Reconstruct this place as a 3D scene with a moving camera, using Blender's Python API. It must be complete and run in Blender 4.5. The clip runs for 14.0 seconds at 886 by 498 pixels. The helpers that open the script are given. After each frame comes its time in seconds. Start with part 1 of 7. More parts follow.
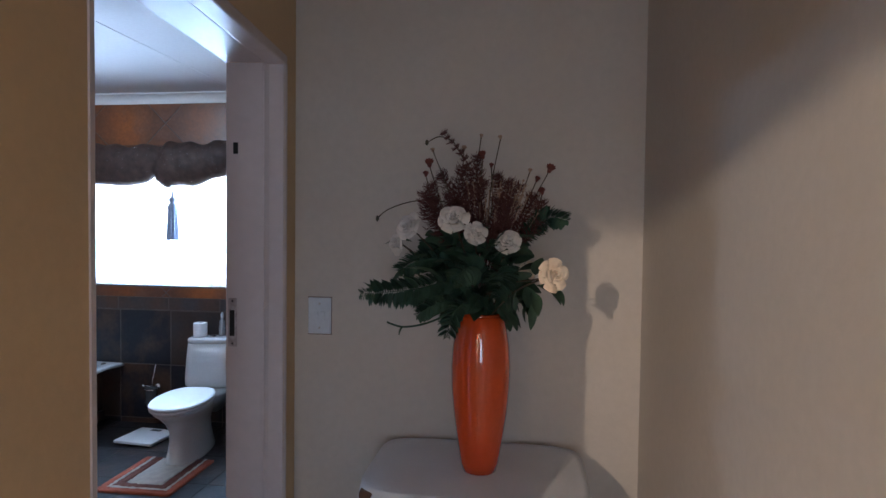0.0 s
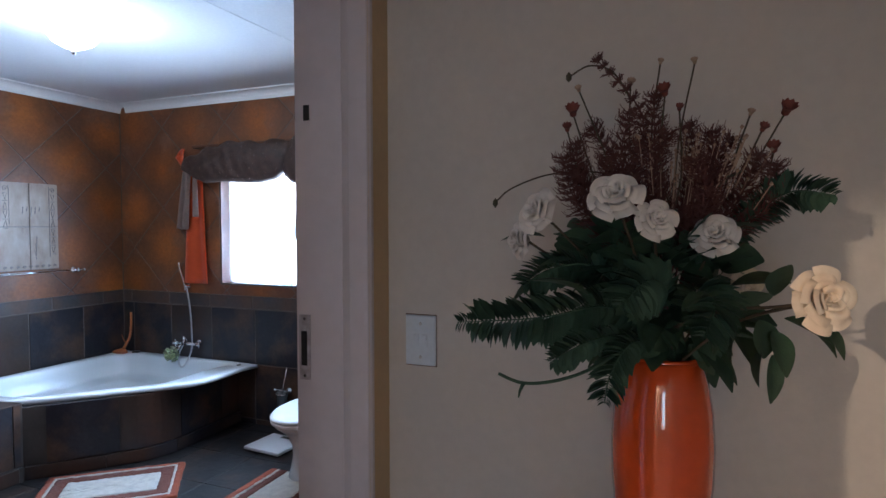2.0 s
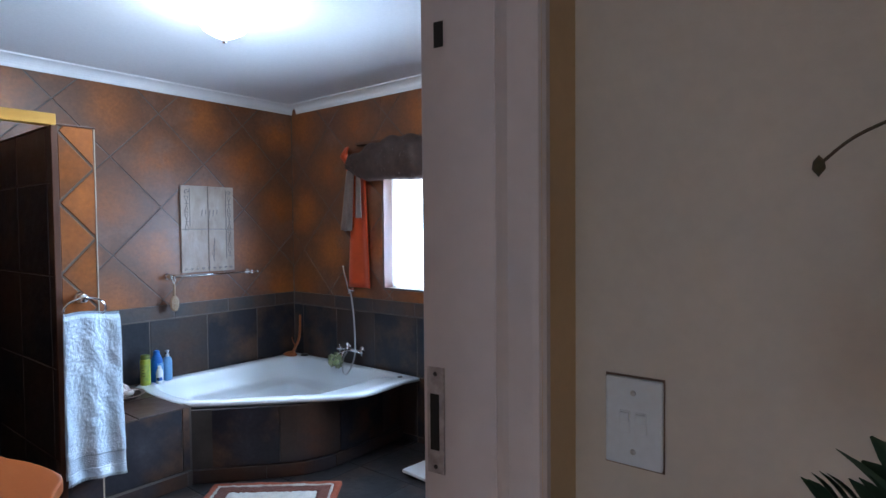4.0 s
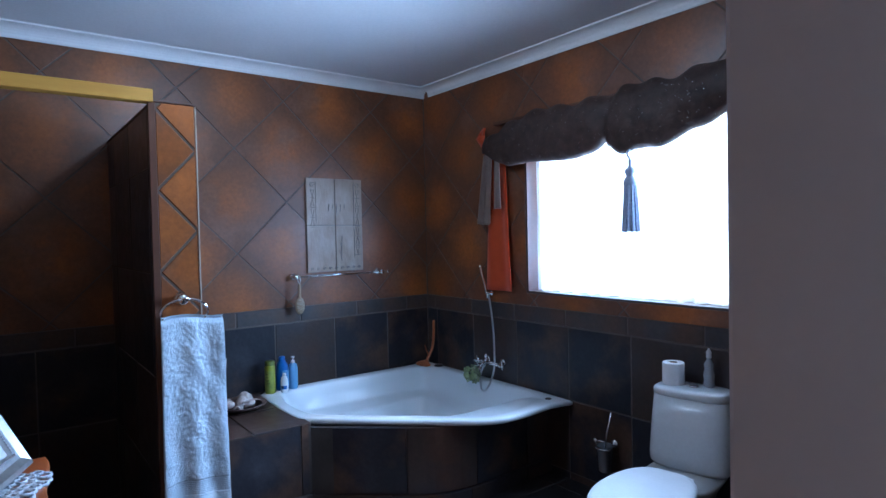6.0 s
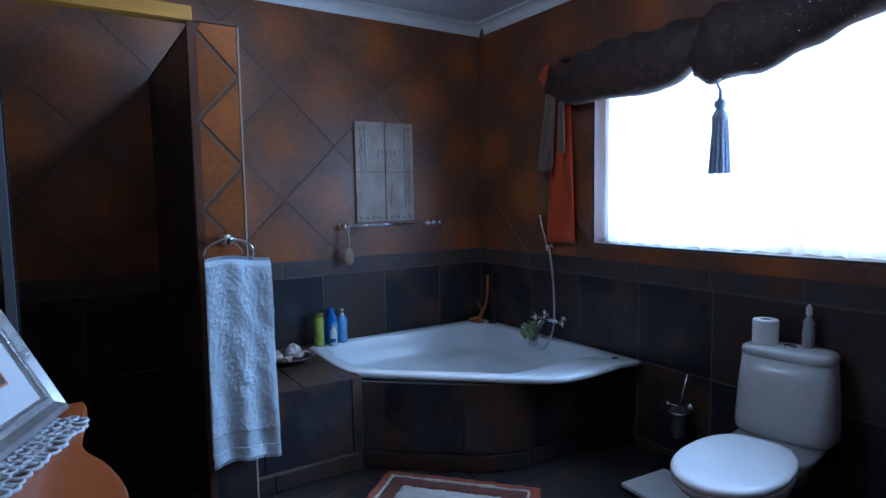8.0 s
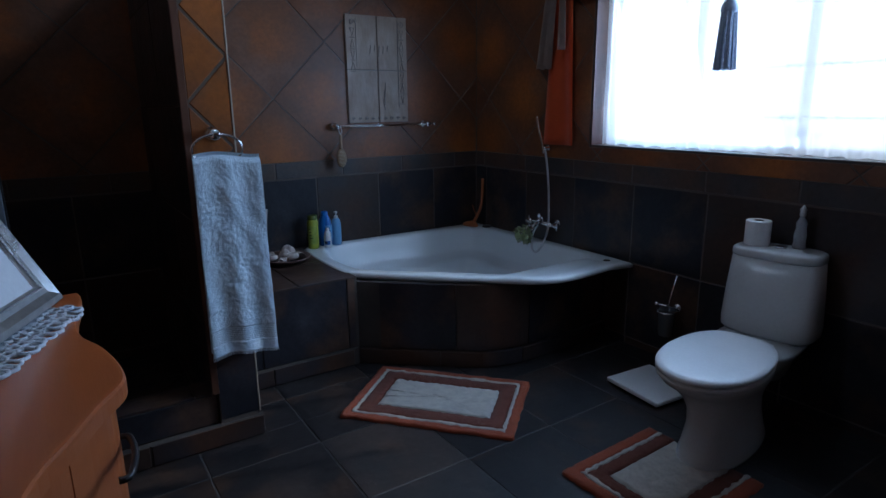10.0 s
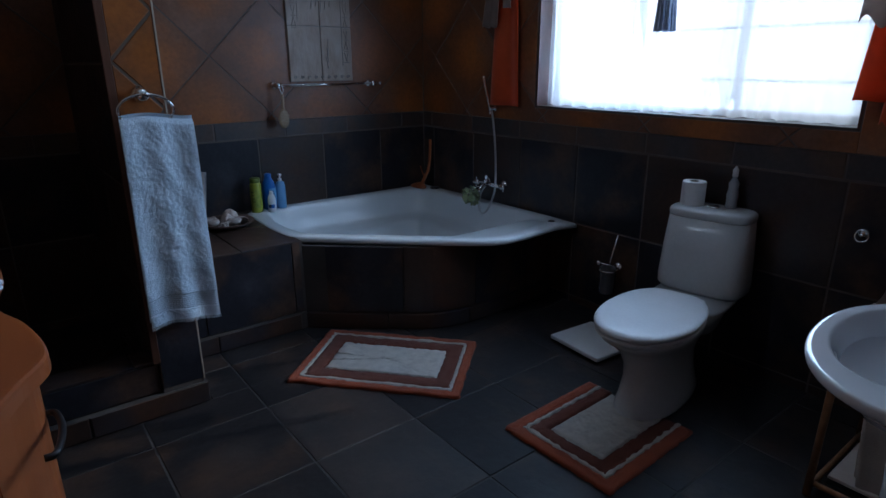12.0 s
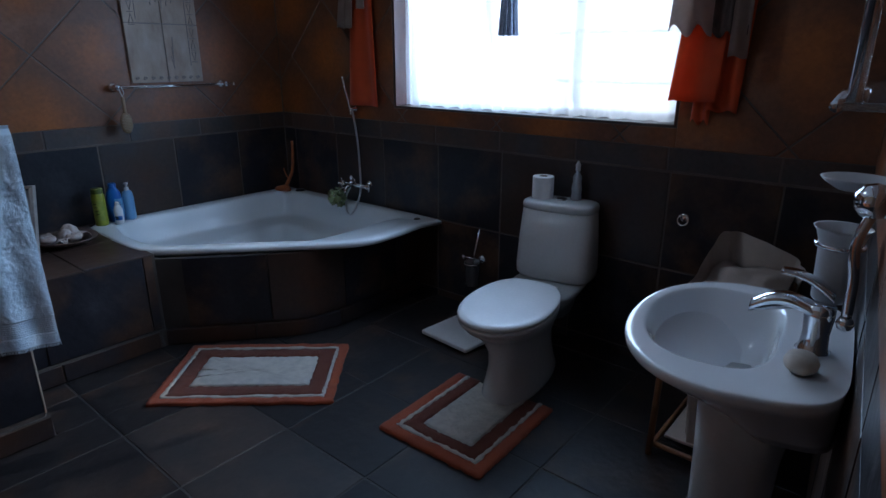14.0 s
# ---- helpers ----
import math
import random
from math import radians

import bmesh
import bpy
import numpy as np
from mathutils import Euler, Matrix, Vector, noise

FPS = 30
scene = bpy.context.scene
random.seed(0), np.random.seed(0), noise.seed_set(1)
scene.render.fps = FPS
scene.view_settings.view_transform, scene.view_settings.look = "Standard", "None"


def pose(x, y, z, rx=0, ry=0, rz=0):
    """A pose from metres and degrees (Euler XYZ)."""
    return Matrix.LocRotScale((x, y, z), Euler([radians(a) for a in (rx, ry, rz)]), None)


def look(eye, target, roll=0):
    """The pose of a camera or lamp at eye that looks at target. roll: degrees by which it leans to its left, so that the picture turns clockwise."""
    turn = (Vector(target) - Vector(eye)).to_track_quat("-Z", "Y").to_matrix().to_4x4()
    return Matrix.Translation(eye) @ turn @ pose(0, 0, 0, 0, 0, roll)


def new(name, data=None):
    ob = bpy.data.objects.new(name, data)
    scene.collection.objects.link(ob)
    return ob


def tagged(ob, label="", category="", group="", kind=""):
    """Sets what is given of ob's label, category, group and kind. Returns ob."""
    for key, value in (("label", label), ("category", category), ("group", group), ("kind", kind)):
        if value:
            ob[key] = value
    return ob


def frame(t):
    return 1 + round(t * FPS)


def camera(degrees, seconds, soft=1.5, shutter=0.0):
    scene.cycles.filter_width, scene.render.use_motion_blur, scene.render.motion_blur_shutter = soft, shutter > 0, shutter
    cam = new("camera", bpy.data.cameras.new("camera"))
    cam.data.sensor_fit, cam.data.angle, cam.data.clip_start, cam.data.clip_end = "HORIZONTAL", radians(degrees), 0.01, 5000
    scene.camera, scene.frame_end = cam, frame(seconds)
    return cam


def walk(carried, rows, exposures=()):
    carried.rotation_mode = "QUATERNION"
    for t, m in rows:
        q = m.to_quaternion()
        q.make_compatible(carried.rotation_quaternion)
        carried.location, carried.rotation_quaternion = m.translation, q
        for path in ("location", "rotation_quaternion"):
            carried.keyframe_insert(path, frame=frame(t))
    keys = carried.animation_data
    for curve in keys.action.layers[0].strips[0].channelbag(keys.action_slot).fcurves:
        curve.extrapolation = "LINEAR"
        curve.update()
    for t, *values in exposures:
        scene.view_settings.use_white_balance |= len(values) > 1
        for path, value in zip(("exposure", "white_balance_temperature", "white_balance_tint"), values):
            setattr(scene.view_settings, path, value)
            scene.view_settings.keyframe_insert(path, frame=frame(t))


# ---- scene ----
cam = camera(74.0, 14.0)
PATH = [
    (0, (4.577, -4.258, 1.554), (4.304, -2.277, 1.491), 0.7),
    (0.5, (4.594, -4.115, 1.534), (4.171, -2.161, 1.462), 0.3),
    (1, (4.575, -3.941, 1.544), (4.03, -2.018, 1.469), 0.1),
    (1.5, (4.534, -3.798, 1.543), (3.885, -1.908, 1.467), 0.0),
    (2, (4.49, -3.643, 1.539), (3.73, -1.794, 1.463), -0.1),
    (2.5, (4.447, -3.475, 1.545), (3.552, -1.689, 1.467), -0.4),
    (3, (4.405, -3.35, 1.532), (3.35, -1.652, 1.457), -0.5),
    (3.5, (4.311, -3.231, 1.532), (3.136, -1.614, 1.461), -0.5),
    (4, (4.192, -3.117, 1.531), (2.932, -1.566, 1.462), -0.5),
    (6.5, (3.606, -2.610, 1.438), (1.975, -1.451, 1.391), -1.3),
    (7, (3.508, -2.598, 1.410), (1.864, -1.458, 1.358), -1.2),
    (7.5, (3.472, -2.595, 1.386), (1.814, -1.480, 1.293), -1.1),
    (8, (3.469, -2.592, 1.364), (1.799, -1.505, 1.194), -1.0),
    (8.5, (3.455, -2.607, 1.332), (1.791, -1.525, 1.084), -0.8),
    (11, (3.467, -2.552, 1.315), (1.881, -1.472, 0.749), -0.4),
    (11.5, (3.469, -2.549, 1.32), (1.916, -1.434, 0.734), -0.4),
    (12, (3.48, -2.541, 1.327), (1.975, -1.368, 0.724), -0.2),
    (12.5, (3.496, -2.528, 1.33), (2.046, -1.294, 0.718), -0.1),
    (13, (3.514, -2.514, 1.335), (2.124, -1.214, 0.721), -0.1),
    (13.5, (3.533, -2.497, 1.346), (2.223, -1.118, 0.728), -0.0),
    (14, (3.539, -2.506, 1.359), (2.32, -1.045, 0.74), 0.0),
]
EXPOSURES = [(0.0, -0.04, 5500, 10), (1.0, -0.07, 5600, 10), (2.2, 0.04, 5700, 10), (4.0, -0.05, 5850, 10), (6.5, -0.7, 5000, 10), (8.5, -1.4, 5000, 10), (11.0, -2.1, 5650, 10), (12.5, -2.1, 5550, 10), (14.0, -1.85, 5550, 10)]
walk(cam, [(t, look(eye, target, roll)) for t, eye, target, roll in PATH], EXPOSURES)


# ---- world and lights ----
world = bpy.data.worlds.new("world")
scene.world = world
world.use_nodes = True
wn = world.node_tree.nodes
sky = wn.new("ShaderNodeTexSky")
sky.sky_type = "NISHITA"
sky.sun_disc = False
sky.sun_elevation, sky.sun_rotation = radians(38), radians(25)
world.node_tree.links.new(sky.outputs[0], wn["Background"].inputs[0])
wn["Background"].inputs[1].default_value = 0.12


def lamp(name, kind, energy, color, where, **extra):
    data = bpy.data.lights.new(name, kind)
    data.energy, data.color = energy, color
    for key, value in extra.items():
        if key == "size":
            data.size = value
        if key == "size_y":
            data.shape, data.size_y = "RECTANGLE", value
        if key == "radius":
            data.shadow_soft_size = value
        if key == "angle":
            data.angle = value
        if key == "spread":
            data.spread = value
    ob = new(name, data)
    ob.matrix_world = where
    return ob


lamp("sun", "SUN", 2.5, (1, 0.95, 0.87), look((6, 14, 12), (1.8, 0, 1.6)), angle=radians(0.5))
lamp("window_daylight", "AREA", 57, (0.50, 0.72, 1.0), look((1.89, 0.055, 1.50), (1.62, -2.1, 1.15)), size=1.5, size_y=0.75, spread=radians(130))
lamp("bathroom_bulb", "POINT", 21, (0.80, 0.91, 1.0), Matrix.Translation((1.69, -1.62, 2.475)), radius=0.02)
lamp("side_room_bulb", "POINT", 150, (1.0, 0.72, 0.45), Matrix.Translation((3.40, -5.95, 2.11)), radius=0.010)
lamp("hall_window_daylight", "AREA", 15.5, (0.80, 0.91, 1.0), look((4.80, -6.94, 1.35), (4.45, -2.3, 1.10)), size=0.48, size_y=1.38)

# ---- materials ----


def mix_color(t, fac, a, b):
    n = t.nodes.new("ShaderNodeMix")
    n.data_type = "RGBA"
    for sock, v in ((n.inputs[0], fac), (n.inputs[6], a), (n.inputs[7], b)):
        if isinstance(v, bpy.types.NodeSocket):
            t.links.new(v, sock)
        elif isinstance(v, tuple):
            sock.default_value = (*v, 1)
        else:
            sock.default_value = v
    return n.outputs[2]


def ramp(t, fac, stops):
    n = t.nodes.new("ShaderNodeValToRGB")
    t.links.new(fac, n.inputs[0])
    els = n.color_ramp.elements
    while len(els) < len(stops):
        els.new(0.5)
    for e, (p, c) in zip(els, stops):
        e.position, e.color = p, (*c, 1) if isinstance(c, tuple) else (c, c, c, 1)
    return n.outputs[0]


def noise_tex(t, scale, detail=3.0, rough=0.55, coord="Object", stretch=None, seed_random=False, world_pos=False):
    n = t.nodes.new("ShaderNodeTexNoise")
    n.noise_dimensions = "4D" if seed_random else "3D"
    n.inputs["Scale"].default_value, n.inputs["Detail"].default_value, n.inputs["Roughness"].default_value = scale, detail, rough
    if world_pos:
        src = t.nodes.new("ShaderNodeNewGeometry").outputs["Position"]
    else:
        src = t.nodes.new("ShaderNodeTexCoord").outputs[coord]
    if stretch:
        m = t.nodes.new("ShaderNodeMapping")
        m.inputs["Scale"].default_value = stretch
        t.links.new(src, m.inputs[0])
        src = m.outputs[0]
    t.links.new(src, n.inputs["Vector"])
    if seed_random:
        info = t.nodes.new("ShaderNodeObjectInfo")
        mul = t.nodes.new("ShaderNodeMath")
        mul.operation = "MULTIPLY"
        mul.inputs[1].default_value = 60
        t.links.new(info.outputs["Random"], mul.inputs[0])
        t.links.new(mul.outputs[0], n.inputs["W"])
    return n.outputs[0]


def material(name, color=(0.5, 0.5, 0.5), rough=0.5, metal=0.0, vary=None, scale=6.0, fine=80.0, bump=0.0, bump_scale=60.0, coat=0.0,
             trans=0.0, rough_vary=0.0, stretch=None, sheen=0.0, spec=0.5, alpha=1.0, emit=None, strength=0.0):
    m = bpy.data.materials.new(name)
    m.use_nodes = True
    t = m.node_tree
    b = t.nodes["Principled BSDF"]
    b.inputs["Roughness"].default_value, b.inputs["Metallic"].default_value = rough, metal
    b.inputs["Coat Weight"].default_value, b.inputs["Transmission Weight"].default_value = coat, trans
    b.inputs["Coat Roughness"].default_value = 0.05
    b.inputs["Sheen Weight"].default_value, b.inputs["Specular IOR Level"].default_value, b.inputs["Alpha"].default_value = sheen, spec, alpha
    if emit:
        b.inputs["Emission Color"].default_value, b.inputs["Emission Strength"].default_value = (*emit, 1), strength
    b.inputs["Base Color"].default_value = (*color, 1)
    if vary:
        big = ramp(t, noise_tex(t, scale, 4, stretch=stretch, world_pos=True), [(0.32, 0.0), (0.68, 1.0)])
        small = ramp(t, noise_tex(t, fine, 3, stretch=stretch, world_pos=True), [(0.3, 0.0), (0.7, 1.0)])
        c = mix_color(t, big, color, vary)
        mid = tuple(0.8 * v for v in color)
        half = t.nodes.new("ShaderNodeMath")
        half.operation = "MULTIPLY"
        half.inputs[1].default_value = 0.35
        t.links.new(small, half.inputs[0])
        t.links.new(mix_color(t, half.outputs[0], c, mid), b.inputs["Base Color"])
    if rough_vary:
        r = t.nodes.new("ShaderNodeMapRange")
        t.links.new(noise_tex(t, 9.0, 4, world_pos=True), r.inputs[0])
        r.inputs[3].default_value, r.inputs[4].default_value = rough - rough_vary, rough + rough_vary
        t.links.new(r.outputs[0], b.inputs["Roughness"])
    if bump:
        n = t.nodes.new("ShaderNodeBump")
        n.inputs["Strength"].default_value, n.inputs["Distance"].default_value = bump, 0.004
        t.links.new(noise_tex(t, bump_scale, 4, stretch=stretch, world_pos=True), n.inputs["Height"])
        t.links.new(n.outputs[0], b.inputs["Normal"])
    return m


def tile_material(name, centre, edge, cool, rough, edge_size=0.23, spread=0.6, bump=0.35, cloudy=0.22, mottle=0.52):
    """A glazed rustic tile: warm in its middle, darker towards its rim, clouded, and different from piece to piece."""
    m = bpy.data.materials.new(name)
    m.use_nodes = True
    t = m.node_tree
    b = t.nodes["Principled BSDF"]
    co = t.nodes.new("ShaderNodeTexCoord").outputs["Object"]
    ln = t.nodes.new("ShaderNodeVectorMath")
    ln.operation = "LENGTH"
    flat = t.nodes.new("ShaderNodeMapping")
    flat.inputs["Scale"].default_value = (1, 1, 0)
    t.links.new(co, flat.inputs[0])
    t.links.new(flat.outputs[0], ln.inputs[0])
    cloud = noise_tex(t, 4.5, 5, rough=0.62, seed_random=True)
    add = t.nodes.new("ShaderNodeMath")
    add.operation = "MULTIPLY_ADD"
    t.links.new(cloud, add.inputs[0])
    add.inputs[1].default_value = cloudy
    t.links.new(ln.outputs["Value"], add.inputs[2])
    rim = ramp(t, add.outputs[0], [(edge_size * 0.75, 0.0), (edge_size * 1.55, 1.0)])
    rnd = t.nodes.new("ShaderNodeObjectInfo").outputs["Random"]
    base = mix_color(t, rnd, centre, tuple(spread * v for v in centre))
    base = mix_color(t, rim, base, edge)
    patch = ramp(t, noise_tex(t, 3.2, 4, seed_random=True), [(mottle, 0.0), (mottle + 0.16, 1.0)])
    base = mix_color(t, patch, base, cool)
    fine = ramp(t, noise_tex(t, 55.0, 4, seed_random=True), [(0.25, 0.55), (0.7, 1.0)])
    mul = t.nodes.new("ShaderNodeMix")
    mul.data_type, mul.blend_type = "RGBA", "MULTIPLY"
    mul.inputs[0].default_value = 0.75
    t.links.new(base, mul.inputs[6])
    t.links.new(fine, mul.inputs[7])
    t.links.new(mul.outputs[2], b.inputs["Base Color"])
    r = t.nodes.new("ShaderNodeMapRange")
    t.links.new(noise_tex(t, 14.0, 4, seed_random=True), r.inputs[0])
    r.inputs[3].default_value, r.inputs[4].default_value = rough - 0.08, rough + 0.14
    t.links.new(r.outputs[0], b.inputs["Roughness"])
    n = t.nodes.new("ShaderNodeBump")
    n.inputs["Strength"].default_value, n.inputs["Distance"].default_value = bump, 0.004
    t.links.new(noise_tex(t, 18.0, 5, seed_random=True), n.inputs["Height"])
    t.links.new(n.outputs[0], b.inputs["Normal"])
    return m


TILE_ORANGE = tile_material("terracotta_glazed_tile", (0.41, 0.128, 0.026), (0.15, 0.062, 0.030), (0.21, 0.100, 0.060), 0.34, edge_size=0.29, cloudy=0.40, spread=0.6)
TILE_SLATE = tile_material("slate_tile", (0.034, 0.033, 0.041), (0.019, 0.020, 0.027), (0.088, 0.050, 0.033), 0.36, spread=1.6, bump=0.9, cloudy=0.5, mottle=0.47)
TILE_FLOOR = tile_material("slate_floor_tile", (0.026, 0.020, 0.018), (0.018, 0.0165, 0.018), (0.060, 0.036, 0.025), 0.44, spread=2.0, bump=0.9, cloudy=0.45, mottle=0.50)
TILE_RUST = tile_material("rust_brown_tile", (0.092, 0.043, 0.025), (0.046, 0.028, 0.021), (0.034, 0.029, 0.033), 0.33, cloudy=0.4, mottle=0.46, bump=0.6)
TILE_BORDER = tile_material("grey_border_tile", (0.072, 0.062, 0.063), (0.050, 0.044, 0.046), (0.085, 0.048, 0.032), 0.4, cloudy=0.35, mottle=0.44, bump=0.6)
for m_, s_ in ((TILE_FLOOR, 0.28), (TILE_SLATE, 0.34)):
    m_.node_tree.nodes["Principled BSDF"].inputs["Specular IOR Level"].default_value = s_
GROUT_DARK = material("grey_grout", (0.135, 0.11, 0.095), 0.85, vary=(0.085, 0.07, 0.06), bump=0.3)
GROUT_SLATE = material("dark_slate_grout", (0.070, 0.060, 0.055), 0.85, vary=(0.045, 0.039, 0.036), bump=0.3)
GROUT_LIGHT = material("light_grout", (0.50, 0.42, 0.33), 0.8, vary=(0.38, 0.32, 0.26), bump=0.2)
PLASTER_HALL = material("cream_painted_plaster", (0.59, 0.55, 0.51), 0.62, vary=(0.54, 0.50, 0.46), scale=1.6, fine=45, bump=0.12, bump_scale=90, rough_vary=0.08)
# door wall: a warmer, more ochre tone than the other hall walls
PLASTER_OCHRE = material("ochre_cream_plaster", (0.62, 0.46, 0.28), 0.62, vary=(0.56, 0.405, 0.235), scale=1.6, fine=45, bump=0.12, bump_scale=90, rough_vary=0.08)
PLASTER_WHITE = material("white_painted_ceiling", (0.78, 0.79, 0.80), 0.8, vary=(0.72, 0.73, 0.75), scale=1.2, fine=60, bump=0.2, bump_scale=150)
CORNICE = material("white_gypsum_cornice", (0.80, 0.80, 0.80), 0.6, vary=(0.74, 0.75, 0.76), bump=0.1)
FRAME_PAINT = material("pinkish_white_gloss_paint", (0.61, 0.56, 0.58), 0.38, vary=(0.56, 0.51, 0.53), scale=3, fine=30, bump=0.25, bump_scale=35, rough_vary=0.1)
CERAMIC = material("white_ceramic", (0.59, 0.61, 0.615), 0.25, coat=0.2, vary=(0.55, 0.575, 0.585), scale=2, rough_vary=0.03)
CHROME = material("chrome", (0.82, 0.83, 0.85), 0.09, metal=1.0, rough_vary=0.03)
STEEL = material("brushed_steel", (0.55, 0.56, 0.58), 0.32, metal=1.0, rough_vary=0.08)
DARK_METAL = material("dark_metal", (0.06, 0.055, 0.055), 0.4, metal=0.9, rough_vary=0.08)
BLACK = material("black_hole", (0.01, 0.01, 0.01), 0.8)
BLACK_PLASTIC = material("black_plastic", (0.02, 0.02, 0.02), 0.35)
WHITE_PLASTIC = material("white_plastic", (0.68, 0.69, 0.70), 0.35, vary=(0.63, 0.64, 0.65), scale=8)
TOWEL = material("pale_blue_white_terry", (0.66, 0.79, 0.90), 0.95, vary=(0.56, 0.69, 0.81), scale=25, fine=220, bump=0.9, bump_scale=240, sheen=0.5)
VASE_RED = material("orange_red_glaze", (0.60, 0.075, 0.012), 0.09, coat=0.8, vary=(0.50, 0.055, 0.010), scale=5, rough_vary=0.04)
CLOTH_WHITE = material("white_tablecloth", (0.76, 0.79, 0.86), 0.85, vary=(0.70, 0.73, 0.80), scale=4, fine=300, bump=0.4, bump_scale=400)
WOOD_BEECH = material("orange_beech_veneer", (0.44, 0.120, 0.033), 0.30, vary=(0.36, 0.092, 0.026), scale=3, fine=28, stretch=(0.6, 6, 6), bump=0.08, rough_vary=0.06, coat=0.25)
# the beam's yellow carries the gold light that falls on it
WOOD_GOLD_LIT = material("gold_lit_pine_beam", (0.62, 0.34, 0.055), 0.5, vary=(0.52, 0.26, 0.04), scale=4, stretch=(6, 0.7, 6), bump=0.1)
WOOD_DARK = material("dark_brown_trim", (0.11, 0.045, 0.022), 0.45, vary=(0.075, 0.03, 0.018), scale=6, bump=0.1)
SATIN_ORANGE = material("orange_satin", (0.80, 0.13, 0.03), 0.38, vary=(0.66, 0.095, 0.02), scale=12, bump=0.15, bump_scale=200, sheen=0.3)
ORGANZA = material("brown_sequined_organza", (0.080, 0.051, 0.040), 0.5, vary=(0.024, 0.017, 0.018), scale=22, fine=160, bump=0.9, bump_scale=60, spec=0.3)
ORGANZA_LIGHT = material("pale_brown_organza", (0.37, 0.29, 0.24), 0.4, vary=(0.22, 0.155, 0.125), scale=25, fine=160, bump=0.8, bump_scale=120, sheen=0.1)


def let_light_through(m, amount, color):
    """Thin cloth: part of the light goes through it."""
    t = m.node_tree
    b, out = t.nodes["Principled BSDF"], t.nodes["Material Output"]
    tl, mix = t.nodes.new("ShaderNodeBsdfTranslucent"), t.nodes.new("ShaderNodeMixShader")
    tl.inputs[0].default_value, mix.inputs[0].default_value = (*color, 1), amount
    t.links.new(b.outputs[0], mix.inputs[1])
    t.links.new(tl.outputs[0], mix.inputs[2])
    t.links.new(mix.outputs[0], out.inputs[0])


let_light_through(SATIN_ORANGE, 0.45, (0.85, 0.16, 0.03))
let_light_through(ORGANZA, 0.15, (0.30, 0.20, 0.16))
let_light_through(ORGANZA_LIGHT, 0.55, (0.55, 0.48, 0.44))
# ---- mesh helpers ----


def finish(name, bm, mat, parent=None, label="", smooth=False, kind=""):
    """Links a bmesh as ONE mesh object."""
    if smooth:
        for f in bm.faces:
            f.smooth = True
    me = bpy.data.meshes.new(name)
    bm.to_mesh(me)
    bm.free()
    me.materials.append(mat)
    ob = new(name, me)
    if parent:
        ob.parent = parent
    return tagged(ob, label=label, kind=kind)


def part(name, bm, mat, parent, label="", smooth=False):
    return finish(name, bm, mat, parent, label, smooth)


def thing(name, label, category, group="", at=(0, 0, 0), turn=0.0, kind=""):
    ob = new(name)
    ob.empty_display_size = 0.1
    ob.matrix_world = pose(*at, rz=turn)
    return tagged(ob, label=label, category=category, group=group, kind=kind)


def box(lo, hi, bevel=0.0, bm=None, seg=2):
    b = bmesh.new()
    bmesh.ops.create_cube(b, size=1)
    lo, hi = Vector(lo), Vector(hi)
    for v in b.verts:
        v.co = Vector([lo[i] + (v.co[i] + 0.5) * (hi[i] - lo[i]) for i in range(3)])
    if bevel:
        bmesh.ops.bevel(b, geom=b.edges[:], offset=bevel, segments=seg, affect="EDGES", profile=0.6)
    if bm is not None:
        return join(bm, b)
    return b


def join(bm, other, m=None):
    """Adds the bmesh other to bm and frees it."""
    if m is not None:
        bmesh.ops.transform(other, matrix=m, verts=other.verts[:])
    me = bpy.data.meshes.new("t")
    other.to_mesh(me)
    other.free()
    bm.from_mesh(me)
    bpy.data.meshes.remove(me)
    return bm


def prism(poly, z0, z1, bevel=0.0, seg=2):
    """A plan polygon raised from z0 to z1; bevel rounds its top rim."""
    bm = bmesh.new()
    lo = [bm.verts.new((x, y, z0)) for x, y in poly]
    hi = [bm.verts.new((x, y, z1)) for x, y in poly]
    n = len(poly)
    bm.faces.new(lo[::-1])
    top = bm.faces.new(hi)
    for i in range(n):
        bm.faces.new((lo[i], lo[(i + 1) % n], hi[(i + 1) % n], hi[i]))
    bm.normal_update()
    bmesh.ops.recalc_face_normals(bm, faces=bm.faces[:])
    if bevel:
        bmesh.ops.bevel(bm, geom=list(top.edges), offset=bevel, segments=seg, affect="EDGES", profile=0.6)
    return bm


def lathe(profile, seg=32, squash=1.0, m=None):
    """Turns (radius, z) rows round z."""
    bm = bmesh.new()
    rings = []
    for r, z in profile:
        if r < 1e-5:
            rings.append([bm.verts.new((0, 0, z))])
        else:
            rings.append([bm.verts.new((r * math.cos(math.tau * i / seg), squash * r * math.sin(math.tau * i / seg), z)) for i in range(seg)])
    for a, b in zip(rings, rings[1:]):
        for i in range(seg):
            j = (i + 1) % seg
            q = [a[i % len(a)], a[j % len(a)], b[j % len(b)], b[i % len(b)]]
            q = list(dict.fromkeys(q))
            if len(q) > 2:
                bm.faces.new(q)
    bmesh.ops.recalc_face_normals(bm, faces=bm.faces[:])
    if m is not None:
        bmesh.ops.transform(bm, matrix=m, verts=bm.verts[:])
    return bm


